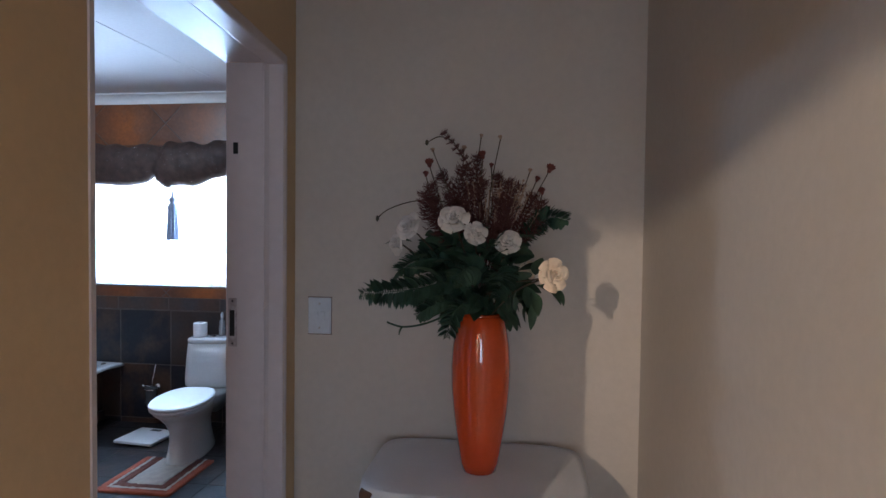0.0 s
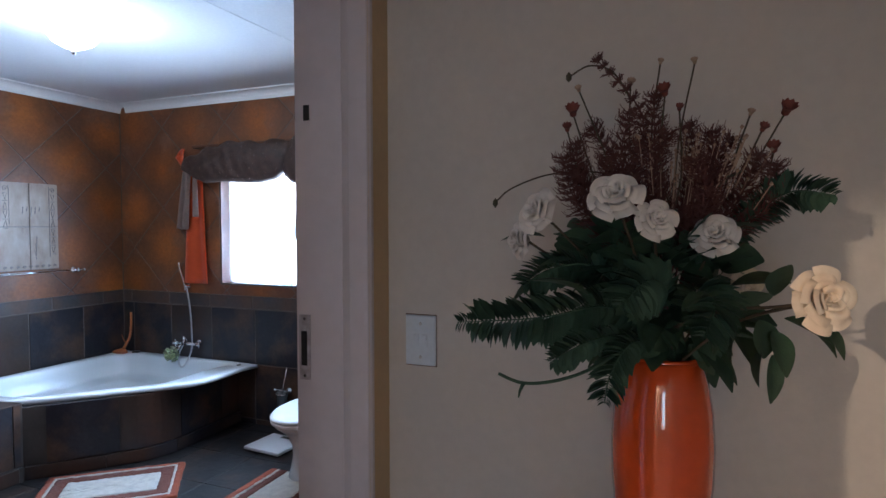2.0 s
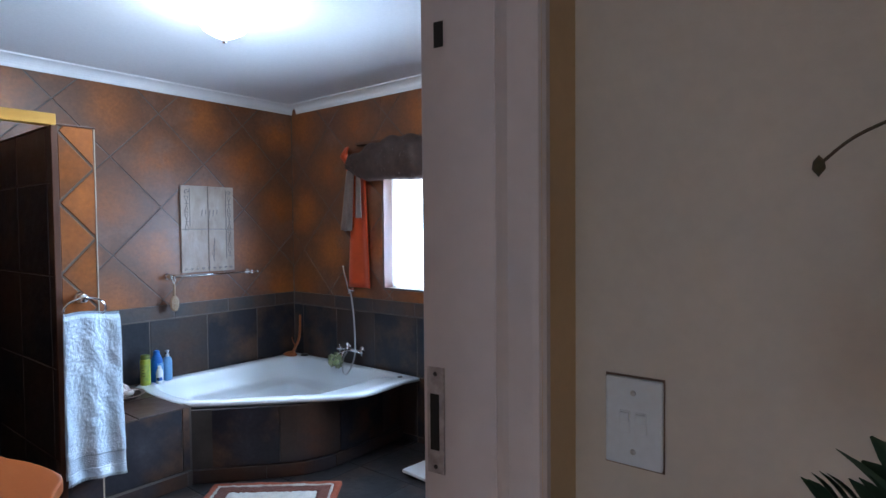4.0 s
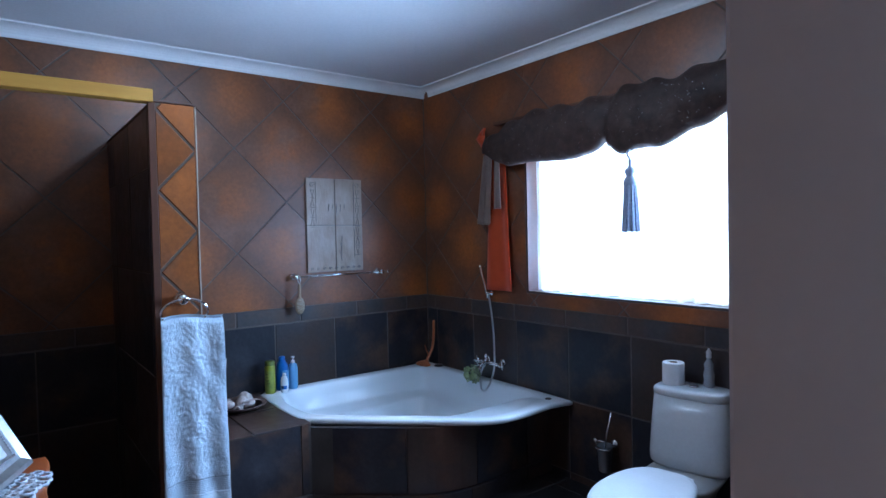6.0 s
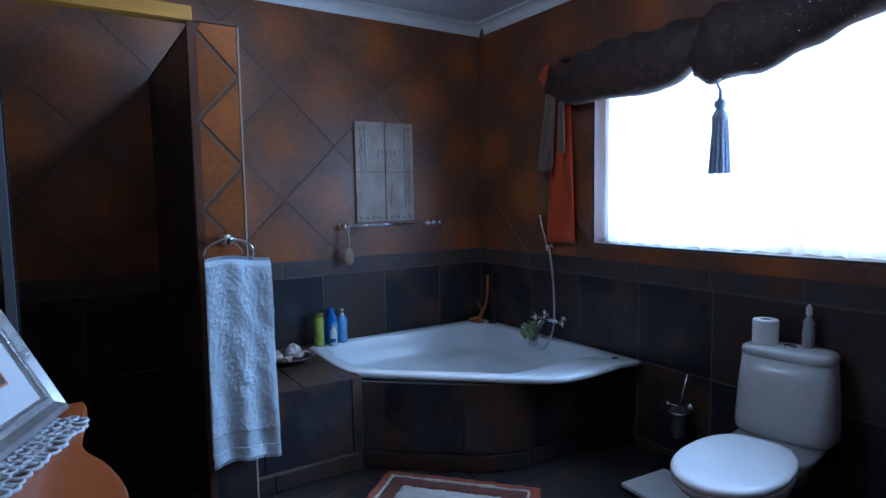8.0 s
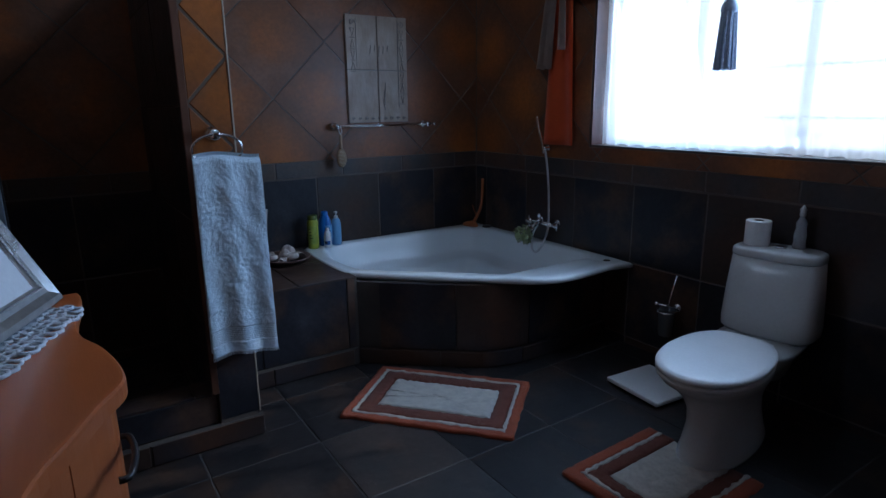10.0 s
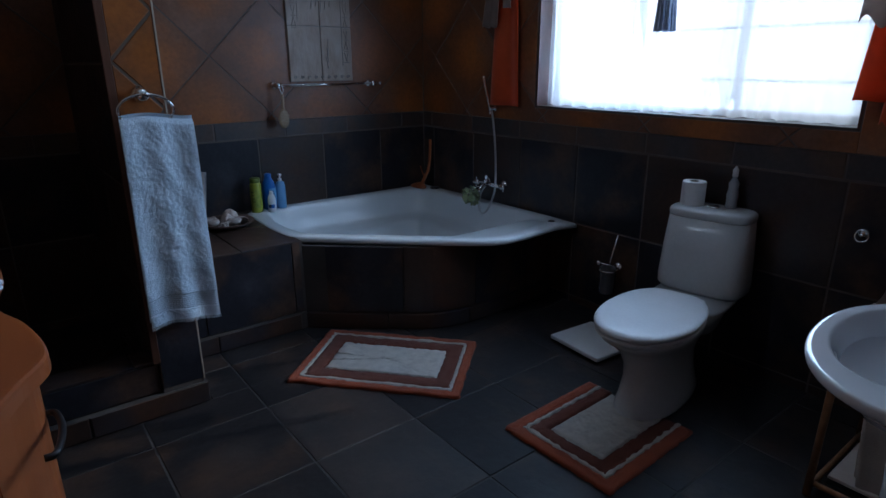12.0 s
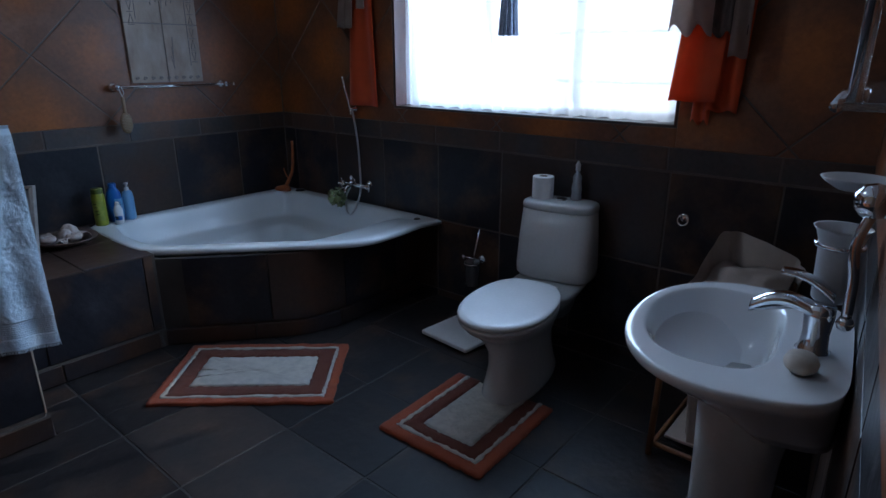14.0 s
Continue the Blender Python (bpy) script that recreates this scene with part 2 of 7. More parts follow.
def tube(points, r, seg=8, bm=None, taper=None, closed=False):
    """A round tube along points; taper: a radius factor at its end."""
    own = bmesh.new()
    pts = [Vector(p) for p in points]
    n = len(pts)
    rings, side = [], None
    for i, p in enumerate(pts):
        a, b = pts[(i - 1) % n if closed else max(i - 1, 0)], pts[(i + 1) % n if closed else min(i + 1, n - 1)]
        d = (b - a).normalized()
        if side is None:
            side = d.orthogonal().normalized()
        side = (side - d * side.dot(d)).normalized()
        up = d.cross(side)
        k = r * (1 + ((taper or 1) - 1) * i / max(n - 1, 1))
        rings.append([own.verts.new(p + k * (math.cos(math.tau * j / seg) * side + math.sin(math.tau * j / seg) * up)) for j in range(seg)])
    pairs = list(zip(rings, rings[1:])) + ([(rings[-1], rings[0])] if closed else [])
    for a, b in pairs:
        for j in range(seg):
            own.faces.new((a[j], a[(j + 1) % seg], b[(j + 1) % seg], b[j]))
    if not closed:
        own.faces.new(rings[0][::-1])
        own.faces.new(rings[-1])
    bmesh.ops.recalc_face_normals(own, faces=own.faces[:])
    return join(bm, own) if bm is not None else own


def patch(fn, nu, nv, thick=0.0, wrap=False):
    """A grid of fn(u, v) over 0..1; thick gives it a back."""
    bm = bmesh.new()
    g = [[bm.verts.new(fn(i / nu, j / nv)) for j in range(nv + 1)] for i in range(nu if wrap else nu + 1)]
    for i in range(nu):
        for j in range(nv):
            a, b = g[i], g[(i + 1) % len(g)]
            bm.faces.new((a[j], b[j], b[j + 1], a[j + 1]))
    bmesh.ops.recalc_face_normals(bm, faces=bm.faces[:])
    if thick:
        bmesh.ops.solidify(bm, geom=bm.faces[:], thickness=thick)
    return bm


def smooth_path(pts, n=8):
    """Catmull-Rom through pts."""
    pts = [Vector(p) for p in pts]
    out = []
    for i in range(len(pts) - 1):
        p0, p1, p2, p3 = pts[max(i - 1, 0)], pts[i], pts[i + 1], pts[min(i + 2, len(pts) - 1)]
        for k in range(n):
            t = k / n
            out.append(0.5 * (2 * p1 + (p2 - p0) * t + (2 * p0 - 5 * p1 + 4 * p2 - p3) * t * t + (3 * p1 - p0 - 3 * p2 + p3) * t ** 3))
    return out + [pts[-1]]


def clip(poly, keep):
    """Cuts a convex polygon to a rectangle (x0, y0, x1, y1)."""
    for axis, bound, sign in ((0, keep[0], 1), (0, keep[2], -1), (1, keep[1], 1), (1, keep[3], -1)):
        out = []
        for a, b in zip(poly, poly[1:] + poly[:1]):
            da, db = sign * (a[axis] - bound), sign * (b[axis] - bound)
            if da >= 0:
                out.append(a)
            if (da >= 0) != (db >= 0):
                k = da / (da - db)
                out.append((a[0] + k * (b[0] - a[0]), a[1] + k * (b[1] - a[1])))
        poly = out
        if len(poly) < 3:
            return []
    return poly


def area(poly):
    return abs(sum(a[0] * b[1] - b[0] * a[1] for a, b in zip(poly, poly[1:] + poly[:1]))) / 2


def piece(name, poly, centre, frame_m, mat, parent, thick=0.008, edge=0.0025):
    """One tile: poly in the plane's own coordinates, with the whole tile's middle as its origin."""
    verts, n = [], len(poly)
    cx, cy = sum(p[0] for p in poly) / n, sum(p[1] for p in poly) / n
    for inset, z in ((0, 0), (0, thick - edge), (edge, thick)):
        for x, y in poly:
            dx, dy = cx - x, cy - y
            d = math.hypot(dx, dy) or 1
            verts.append((x + dx / d * inset * 1.4 - centre[0], y + dy / d * inset * 1.4 - centre[1], z))
    faces = [tuple(range(2 * n, 3 * n))]
    for k in (0, n):
        faces += [(k + i, k + (i + 1) % n, k + n + (i + 1) % n, k + n + i) for i in range(n)]
    me = bpy.data.meshes.new(name)
    me.from_pydata(verts, [], faces)
    me.materials.append(mat)
    ob = new(name, me)
    ob.parent = parent
    tilt = Euler((random.gauss(0, 0.0018), random.gauss(0, 0.0018), 0)).to_matrix().to_4x4()
    ob.matrix_local = frame_m @ Matrix.Translation((*centre, random.gauss(0, 0.0004))) @ tilt
    return ob


def diamonds(frame_m, keeps, node, side, mat, parent, gap=0.006, name="tile"):
    """Tiles laid on their corners over the rectangles keeps; node is one crossing of the joints."""
    half = side / math.sqrt(2)
    x0, y0 = min(k[0] for k in keeps), min(k[1] for k in keeps)
    x1, y1 = max(k[2] for k in keeps), max(k[3] for k in keeps)
    h = half - gap / math.sqrt(2)
    i0, i1 = int((x0 - node[0]) / half) - 2, int((x1 - node[0]) / half) + 2
    j0, j1 = int((y0 - node[1]) / half) - 2, int((y1 - node[1]) / half) + 2
    for i in range(i0, i1 + 1):
        for j in range(j0, j1 + 1):
            if (i + j) % 2:
                c = (node[0] + i * half, node[1] + j * half)
                whole = [(c[0] + h, c[1]), (c[0], c[1] + h), (c[0] - h, c[1]), (c[0], c[1] - h)]
                for keep in keeps:
                    cut = clip(whole, keep)
                    if cut and area(cut) > 0.0004:
                        piece(name, cut, c, frame_m, mat, parent)


def squares(frame_m, keeps, start, size, mats, parent, gap=0.006, name="tile"):
    """Straight rows of tiles over the rectangles keeps."""
    x0, y0 = min(k[0] for k in keeps), min(k[1] for k in keeps)
    x1, y1 = max(k[2] for k in keeps), max(k[3] for k in keeps)
    for i in range(int((x0 - start[0]) / size[0]) - 2, int((x1 - start[0]) / size[0]) + 2):
        for j in range(int((y0 - start[1]) / size[1]) - 2, int((y1 - start[1]) / size[1]) + 2):
            a, b = start[0] + i * size[0], start[1] + j * size[1]
            g = gap / 2
            whole = [(a + g, b + g), (a + size[0] - g, b + g), (a + size[0] - g, b + size[1] - g), (a + g, b + size[1] - g)]
            pick = random.Random(i * 31 + j * 77 + int(1000 * start[0])).random()
            mat = mats[int(pick * len(mats))]
            for keep in keeps:
                cut = clip(whole, keep)
                if cut and area(cut) > 0.0002:
                    piece(name, cut, (a + size[0] / 2, b + size[1] / 2), frame_m, mat, parent)


def plane(origin, right, up):
    """A plane's own coordinates: x along right, y along up, z out of it."""
    r, u = Vector(right).normalized(), Vector(up).normalized()
    m = Matrix((r, u, r.cross(u))).transposed().to_4x4()
    m.translation = origin
    return m


# ---- the room's shell ----
CEIL = 2.58
EAST = pose(3.615, -2.45, 0, rz=5)  # the door wall: x from its bathroom face to its hall face, y along it
DOOR_W, DOOR_H, EAST_T = 0.94, 2.09, 0.185


def setting(name, bm, mat, label, m=None, cat="wall"):
    ob = finish(name, bm, mat, label=label, kind="structure")
    ob["category"] = cat
    if m is not None:
        ob.matrix_world = m
    return ob


floor = setting("floor", box((-0.2, -3.62, -0.12), (3.75, 0.2, -0.0025)), material("dark_floor_grout", (0.060, 0.053, 0.049), 0.85, vary=(0.038, 0.034, 0.031), bump=0.3), "dark slate tiled bathroom floor with grey joints", cat="floor")
hall_floor = setting("hall_floor", box((1.4, -7.2, -0.13), (7.1, -2.2, -0.009)), material("beige_hall_screed", (0.33, 0.27, 0.21), 0.5, vary=(0.28, 0.23, 0.18), scale=2), "plain beige hall floor", cat="floor")
ceiling = setting("ceiling", box((-0.2, -7.2, CEIL), (7.1, 0.25, CEIL + 0.1)), PLASTER_WHITE, "smooth white painted ceiling boards", cat="ceiling")
wall_west = setting("wall_west", box((-0.2, -3.4, 0), (-0.0025, 0.22, CEIL)), GROUT_DARK, "bathroom wall tiled in slate below and terracotta above")
WX0, WX1, WZ0, WZ1 = 1.08, 2.70, 1.085, 2.10
bm = box((-0.2, 0.0025, 0), (WX0, 0.22, CEIL))
box((WX1, 0.0025, 0), (4.2, 0.22, CEIL), bm=bm)
box((WX0, 0.0025, 0), (WX1, 0.22, WZ0), bm=bm)
box((WX0, 0.0025, WZ1), (WX1, 0.22, CEIL), bm=bm)
wall_north = setting("wall_north", bm, GROUT_DARK, "bathroom window wall tiled in slate below and terracotta above")
wall_south = setting("wall_south", prism([(-0.2, -3.25), (3.14, -3.25), (3.14, -3.60), (3.78, -3.60), (3.78, -3.46), (3.28, -3.46), (3.28, -3.1), (-0.2, -3.1)], 0, CEIL), material("beige_bath_plaster", (0.30, 0.17, 0.09), 0.5, vary=(0.22, 0.12, 0.07), scale=3), "plain brown bathroom wall behind the vanity")
bm = box((0, 0.012, 0), (EAST_T, 2.52, CEIL))
box((0, -2.01, 0), (EAST_T, -DOOR_W - 0.012, CEIL), bm=bm)
box((0, -DOOR_W - 0.012, DOOR_H + 0.012), (EAST_T, 0.012, CEIL), bm=bm)
wall_east = setting("wall_east", bm, PLASTER_OCHRE, "ochre cream plastered wall with the bathroom doorway", EAST)

# door frame: jambs and head with a raised stop
door_1 = thing("door_1", "doorless pinkish-white painted steel door frame of the bathroom", "door frame", kind="structure")
door_1.matrix_world = EAST


def jamb(y, s):
    b = box((-0.004, min(y, y + s * 0.012), 0), (0.12, max(y, y + s * 0.012), DOOR_H), 0.002)
    prof = [(0.118, y + s * 0.001), (0.124, y - s * 0.004), (0.130, y + s * 0.002), (0.136, y + s * 0.007), (0.172, y + s * 0.007), (0.182, y + s * 0.0085),
            (0.189, y + s * 0.018), (0.189, y + s * 0.030), (0.150, y + s * 0.030), (0.118, y + s * 0.0115)]
    return join(b, prism(prof if s > 0 else prof[::-1], 0, DOOR_H))


frame_jamb = part("jamb", jamb(0.0, 1), FRAME_PAINT, door_1)
part("jamb", jamb(-DOOR_W, -1), FRAME_PAINT, door_1)
bm = box((-0.004, -DOOR_W, DOOR_H), (0.12, 0.0, DOOR_H + 0.012), 0.002)
box((0.124, -DOOR_W - 0.03, DOOR_H - 0.004), (0.189, 0.03, DOOR_H + 0.028), 0.006, bm=bm)
part("head", bm, FRAME_PAINT, door_1)
bm = box((0.004, -0.0035, 1.165), (0.034, 0.0005, 1.325), 0.0012)
strike = part("strike_plate", bm, material("worn_pale_steel", (0.50, 0.47, 0.49), 0.4, metal=0.3, vary=(0.26, 0.22, 0.22), scale=50, bump=0.4), door_1, "worn steel strike plate")
part("latch_hole", box((0.010, -0.0046, 1.20), (0.026, -0.0030, 1.285), 0.001), BLACK, strike)
for z in (1.175, 1.315):
    part("screw", lathe([(0, 0.0015), (0.003, 0.001), (0.0035, 0)], 12, m=pose(0.019, -0.0034, z, rx=90)), DARK_METAL, strike)
part("bolt_hole", box((0.020, -0.0012, 1.795), (0.036, 0.0015, 1.832), 0.0005), BLACK, door_1, "dark bolt hole")

# hall shell
HALL_Y = -2.302
setting("hall_wall_north", box((3.74, HALL_Y, 0), (5.10, HALL_Y + 0.14, CEIL)), PLASTER_HALL, "cream plastered hall wall behind the flower table")
setting("hall_wall_side", box((4.955, -4.90, 0), (5.10, HALL_Y, CEIL)), PLASTER_HALL, "cream plastered long side wall of the hall")
setting("hall_wall_return", box((5.10, -4.90, 0), (7.0, -4.75, CEIL)), PLASTER_HALL, "cream plastered hall wall")
setting("hall_wall_east", box((6.9, -7.1, 0), (7.05, -4.90, CEIL)), PLASTER_HALL, "cream plastered hall wall")
bm = box((1.5, -7.1, 0), (4.55, -6.95, CEIL))
box((5.05, -7.1, 0), (6.9, -6.95, CEIL), bm=bm)
box((4.55, -7.1, 0), (5.05, -6.95, 0.75), bm=bm)
box((4.55, -7.1, 2.15), (5.05, -6.95, CEIL), bm=bm)
setting("hall_wall_south", bm, PLASTER_HALL, "cream plastered hall wall with a narrow window opening")
# unseen beam, added so its lower edge cuts the side room bulb's light
setting("hall_wall_header", box((1.65, -5.45, 2.035), (6.9, -5.35, CEIL)), PLASTER_HALL, "unseen plastered beam added to cut the side room light")
setting("side_room_wall", box((1.5, -6.95, 0), (1.65, -3.25, CEIL)), PLASTER_HALL, "cream plastered wall of the side room")

# cornices: one curved moulding per wall
PROFILE = [(0, 0)] + [(0.008, -0.072), (0.012, -0.064)] + [(0.070 - 0.058 * math.cos(a * math.pi / 12), -0.064 + 0.054 * math.sin(a * math.pi / 12)) for a in range(1, 7)] + [(0.078, -0.008), (0.080, 0)]


def cornice(name, a, b, inward):
    a, b, inw = Vector((*a, CEIL)), Vector((*b, CEIL)), Vector((*inward, 0))
    bm = bmesh.new()
    rows = [[bm.verts.new(p + inw * x + Vector((0, 0, z)) + (b - a).normalized() * (x if k == 0 else -x) * 0) for x, z in PROFILE] for k, p in enumerate((a, b))]
    n = len(PROFILE)
    for i in range(n):
        bm.faces.new((rows[0][i], rows[0][(i + 1) % n], rows[1][(i + 1) % n], rows[1][i]))
    bm.faces.new(rows[0])
    bm.faces.new(rows[1][::-1])
    bmesh.ops.recalc_face_normals(bm, faces=bm.faces[:])
    return setting(name, bm, CORNICE, "white coved gypsum cornice", cat="cornice")


cornice("cornice", (0, -3.1), (0, 0), (1, 0))
cornice("cornice", (0.0785, 0.0), (3.4, 0.0), (0, -1))
cornice("cornice", (3.67, -3.1), (3.40, 0), (-1, 0))
setting("ceiling_seam_strip", box((2.425, -3.1, CEIL - 0.003), (2.437, -0.08, CEIL + 0.001), 0.001), PLASTER_WHITE, "thin white cover strip on a ceiling joint", cat="trim")

# ---- shower partition, its kerb, the ledge and the bath ----
RIM = 0.48
PX, PY0, PY1, PZ = 1.19, -2.155, -1.998, 2.008
partition = setting("shower_partition", box((0.0, PY0 + 0.0025, 0), (PX - 0.0025, PY1 - 0.0025, PZ)), GROUT_DARK, "terracotta tiled shower partition wall that ends below the ceiling")
kerb = setting("shower_kerb", box((1.04, -3.1, 0), (PX - 0.022, PY0, 0.215)), GROUT_SLATE, "dark tiled kerb of the shower", cat="kerb")
setting("partition_corner_trim", box((PX - 0.016, PY0 - 0.020, 0.22), (PX + 0.003, PY0 + 0.006, PZ + 0.005), 0.002), WOOD_DARK, "dark brown edge trim of the shower partition", cat="trim")
setting("partition_edge_trim", box((PX - 0.006, PY1 - 0.003, 0.1), (PX + 0.001, PY1 + 0.003, PZ), 0.001), GROUT_LIGHT, "thin pale edge joint of the shower partition", cat="trim")
setting("partition_cap", box((0.0, PY0 - 0.004, PZ), (PX + 0.004, PY1 + 0.004, PZ + 0.010), 0.003), WOOD_DARK, "dark brown capping of the shower partition", cat="trim")
beam = thing("shower_curtain_beam", "wooden beam over the shower opening with gold light in its yellow colour", "beam", kind="structure")
part("beam", box((1.150, -3.1, 2.006), (1.205, PY0 - 0.002, 2.056), 0.003), WOOD_GOLD_LIT, beam)
enclosure = thing("shower_door_post", "grey aluminium post of the shower door", "shower post")
part("post", box((1.165, -2.750, 0.215), (1.195, -2.722, 1.992), 0.002), material("grey_aluminium", (0.22, 0.25, 0.30), 0.4, metal=0.7, rough_vary=0.05), enclosure)
part("seal", box((1.168, -2.7218, 0.215), (1.176, -2.716, 1.992), 0.001), BLACK_PLASTIC, enclosure)

ledge = setting("bath_ledge", prism([(0.0, -1.982), (0.782, -1.982), (0.782, -1.35), (0.0, -1.35)], 0, RIM - 0.014), GROUT_SLATE, "tiled ledge between shower partition and bath", cat="ledge")
APRON = [(0.782, -1.365), (1.155, -0.93), (1.225, -0.82), (1.265, -0.68), (1.27, -0.5), (1.26, -0.3), (1.245, 0.0)]
shell_in = [(x - 0.032, y + 0.012) for x, y in APRON[1:-1]] + [(1.213, 0.0)]
bath_surround = setting("bath_surround", prism([(0.03, -1.349)] + [(x - 0.01, y + 0.006) for x, y in APRON] + shell_in[::-1] + [(0.772, -1.325), (0.03, -1.325)], 0, RIM - 0.038), GROUT_SLATE, "dark slate tiled apron of the corner bath", cat="bath surround")
# bath tub
BOWL_C = Vector((0.62, -0.60))


def ring_from(pts, n=72):
    path = smooth_path([(x, y, 0) for x, y in pts] + [(pts[0][0], pts[0][1], 0)], 6)[:-1]
    out = []
    for i in range(n):  # by angle round the middle
        a = math.tau * i / n
        d = Vector((math.cos(a), math.sin(a)))
        best = None
        for p, q in zip(path, path[1:] + path[:1]):
            p2, q2 = p.xy - BOWL_C, q.xy - BOWL_C
            den = (q2 - p2).cross(d)
            if abs(den) < 1e-9:
                continue
            t = -p2.cross(d) / den
            if -1e-6 <= t <= 1 + 1e-6:
                hit = p2 + t * (q2 - p2)
                if hit.dot(d) > 0 and (best is None or hit.length > best.length):
                    best = hit
        out.append(best)
    return out


outer = ring_from([(0.012, -0.012), (0.012, -1.30), (0.10, -1.372), (0.62, -1.385), (0.80, -1.28), (1.30, -0.74), (1.42, -0.57), (1.44, -0.40), (1.415, -0.10), (1.39, -0.012)])
ACRYLIC = material("white_bath_acrylic", (0.68, 0.735, 0.765), 0.24, coat=0.2, rough_vary=0.03)
bath = thing("corner_bath", "white acrylic corner bath with a rounded front rim", "bath")
bm = bmesh.new()
rings = []


apron_in = ring_from([(0.03, -0.03), (0.03, -1.29), (0.12, -1.31), (0.69, -1.31), (1.09, -0.91), (1.16, -0.81), (1.195, -0.66), (1.20, -0.50), (1.19, -0.20), (1.18, -0.03)])


def inset(d):
    """The bath's outline drawn in by d, with its corners rounded as it shrinks."""
    def at(i):
        run = [outer[(i + k) % 72].length for k in range(-6, 7)]
        w = min(1.0, d / 0.12)
        soft = (1 - 0.6 * w) * outer[i].length + 0.6 * w * min(sum(run) / len(run), outer[i].length)
        if d > 0.085:
            soft = min(soft, apron_in[i].length + 0.085)
        return outer[i].normalized() * max(0.05, soft - d)
    return at


levels = [(inset(0.012), RIM - 0.034), (inset(0.0), RIM - 0.026), (inset(0.0), RIM - 0.010), (inset(0.008), RIM - 0.002), (inset(0.018), RIM), (inset(0.072), RIM - 0.001), (inset(0.080), RIM - 0.005), (inset(0.0851), RIM - 0.012), (inset(0.092), RIM - 0.026),
          (inset(0.105), RIM - 0.07), (inset(0.13), RIM - 0.14), (inset(0.155), RIM - 0.165), (inset(0.235), RIM - 0.178), (inset(0.27), RIM - 0.20), (inset(0.30), RIM - 0.27), (inset(0.34), RIM - 0.31), (inset(0.42), RIM - 0.325)]
for fn, z in levels:
    rings.append([bm.verts.new((*(BOWL_C + fn(i)), z)) for i in range(72)])
for a, b in zip(rings, rings[1:]):
    for i in range(72):
        bm.faces.new((a[i], a[(i + 1) % 72], b[(i + 1) % 72], b[i]))
bm.faces.new(rings[-1])
bmesh.ops.recalc_face_normals(bm, faces=bm.faces[:])
part("tub", bm, ACRYLIC, bath, smooth=True)
part("rim_plug", lathe([(0, 0.004), (0.014, 0.004), (0.018, 0.001), (0.020, -0.002)], 20, m=pose(1.335, -0.095, RIM)), DARK_METAL, bath, "dark overflow cap on the rim")


def loft(rows, seg=40, power=2.0, cap=True):
    """Rounded sections stacked upwards: (x, y, half width, half depth, z) or with a sixth value, how square."""
    bm = bmesh.new()
    rings = []
    for row in rows:
        x, y, a, b, z = row[:5]
        k = row[5] if len(row) > 5 else power
        ring = []
        for i in range(seg):
            t = math.tau * i / seg
            c, s = math.cos(t), math.sin(t)
            ring.append(bm.verts.new((x + a * math.copysign(abs(c) ** (2 / k), c), y + b * math.copysign(abs(s) ** (2 / k), s), z)))
        rings.append(ring)
    for p, q in zip(rings, rings[1:]):
        for i in range(seg):
            bm.faces.new((p[i], p[(i + 1) % seg], q[(i + 1) % seg], q[i]))
    if cap:
        bm.faces.new(rings[0][::-1])
        bm.faces.new(rings[-1])
    bmesh.ops.recalc_face_normals(bm, faces=bm.faces[:])
    return bm


# ---- window ----
REVEAL = material("dark_red_brown_reveal_tile", (0.085, 0.032, 0.022), 0.4, vary=(0.05, 0.022, 0.02), scale=8, bump=0.3)
setting("window_reveal", box((WX0, 0.004, WZ0), (WX0 + 0.012, 0.20, WZ1), 0.001), REVEAL, "dark red-brown tiled window reveal", cat="window reveal")
setting("window_reveal", box((WX1 - 0.012, 0.004, WZ0), (WX1, 0.20, WZ1), 0.001), REVEAL, "dark red-brown tiled window reveal", cat="window reveal")
window_1 = thing("window_1", "white steel window with small panes behind a net curtain", "window", kind="structure")
WHITE_STEEL = material("white_window_steel", (0.70, 0.71, 0.72), 0.4, vary=(0.62, 0.63, 0.64))
bm = box((WX0 + 0.012, 0.150, WZ0), (WX1 - 0.012, 0.185, WZ0 + 0.04), 0.003)
box((WX0 + 0.012, 0.150, WZ1 - 0.04), (WX1 - 0.012, 0.185, WZ1), 0.003, bm=bm)
for x in (WX0 + 0.012, WX0 + 0.53, WX1 - 0.57, WX1 - 0.047):
    box((x, 0.150, WZ0 + 0.04), (x + 0.035, 0.185, WZ1 - 0.04), 0.003, bm=bm)
part("window_frame", bm, WHITE_STEEL, window_1)
part("window_sill", box((WX0, 0.004, WZ0 - 0.003), (WX1, 0.20, WZ0 + 0.010), 0.002), TILE_BORDER, window_1, "grey tiled window sill")
for k in range(2):
    z = WZ0 + 0.16 + 0.22 * k
    part("window_bar", box((WX0 + 0.013, 0.160, z), (WX1 - 0.013, 0.172, z + 0.012), 0.002), WHITE_STEEL, window_1)
GLASS = material("window_glass", (0.95, 0.97, 1.0), 0.02, trans=1.0, spec=0.5)
for x0, x1 in ((WX0 + 0.047, WX0 + 0.53), (WX0 + 0.565, WX1 - 0.57), (WX1 - 0.535, WX1 - 0.047)):
    pane = part("pane", box((x0, 0.176, WZ0 + 0.04), (x1, 0.180, WZ1 - 0.04)), GLASS, window_1)
    pane.visible_shadow = False

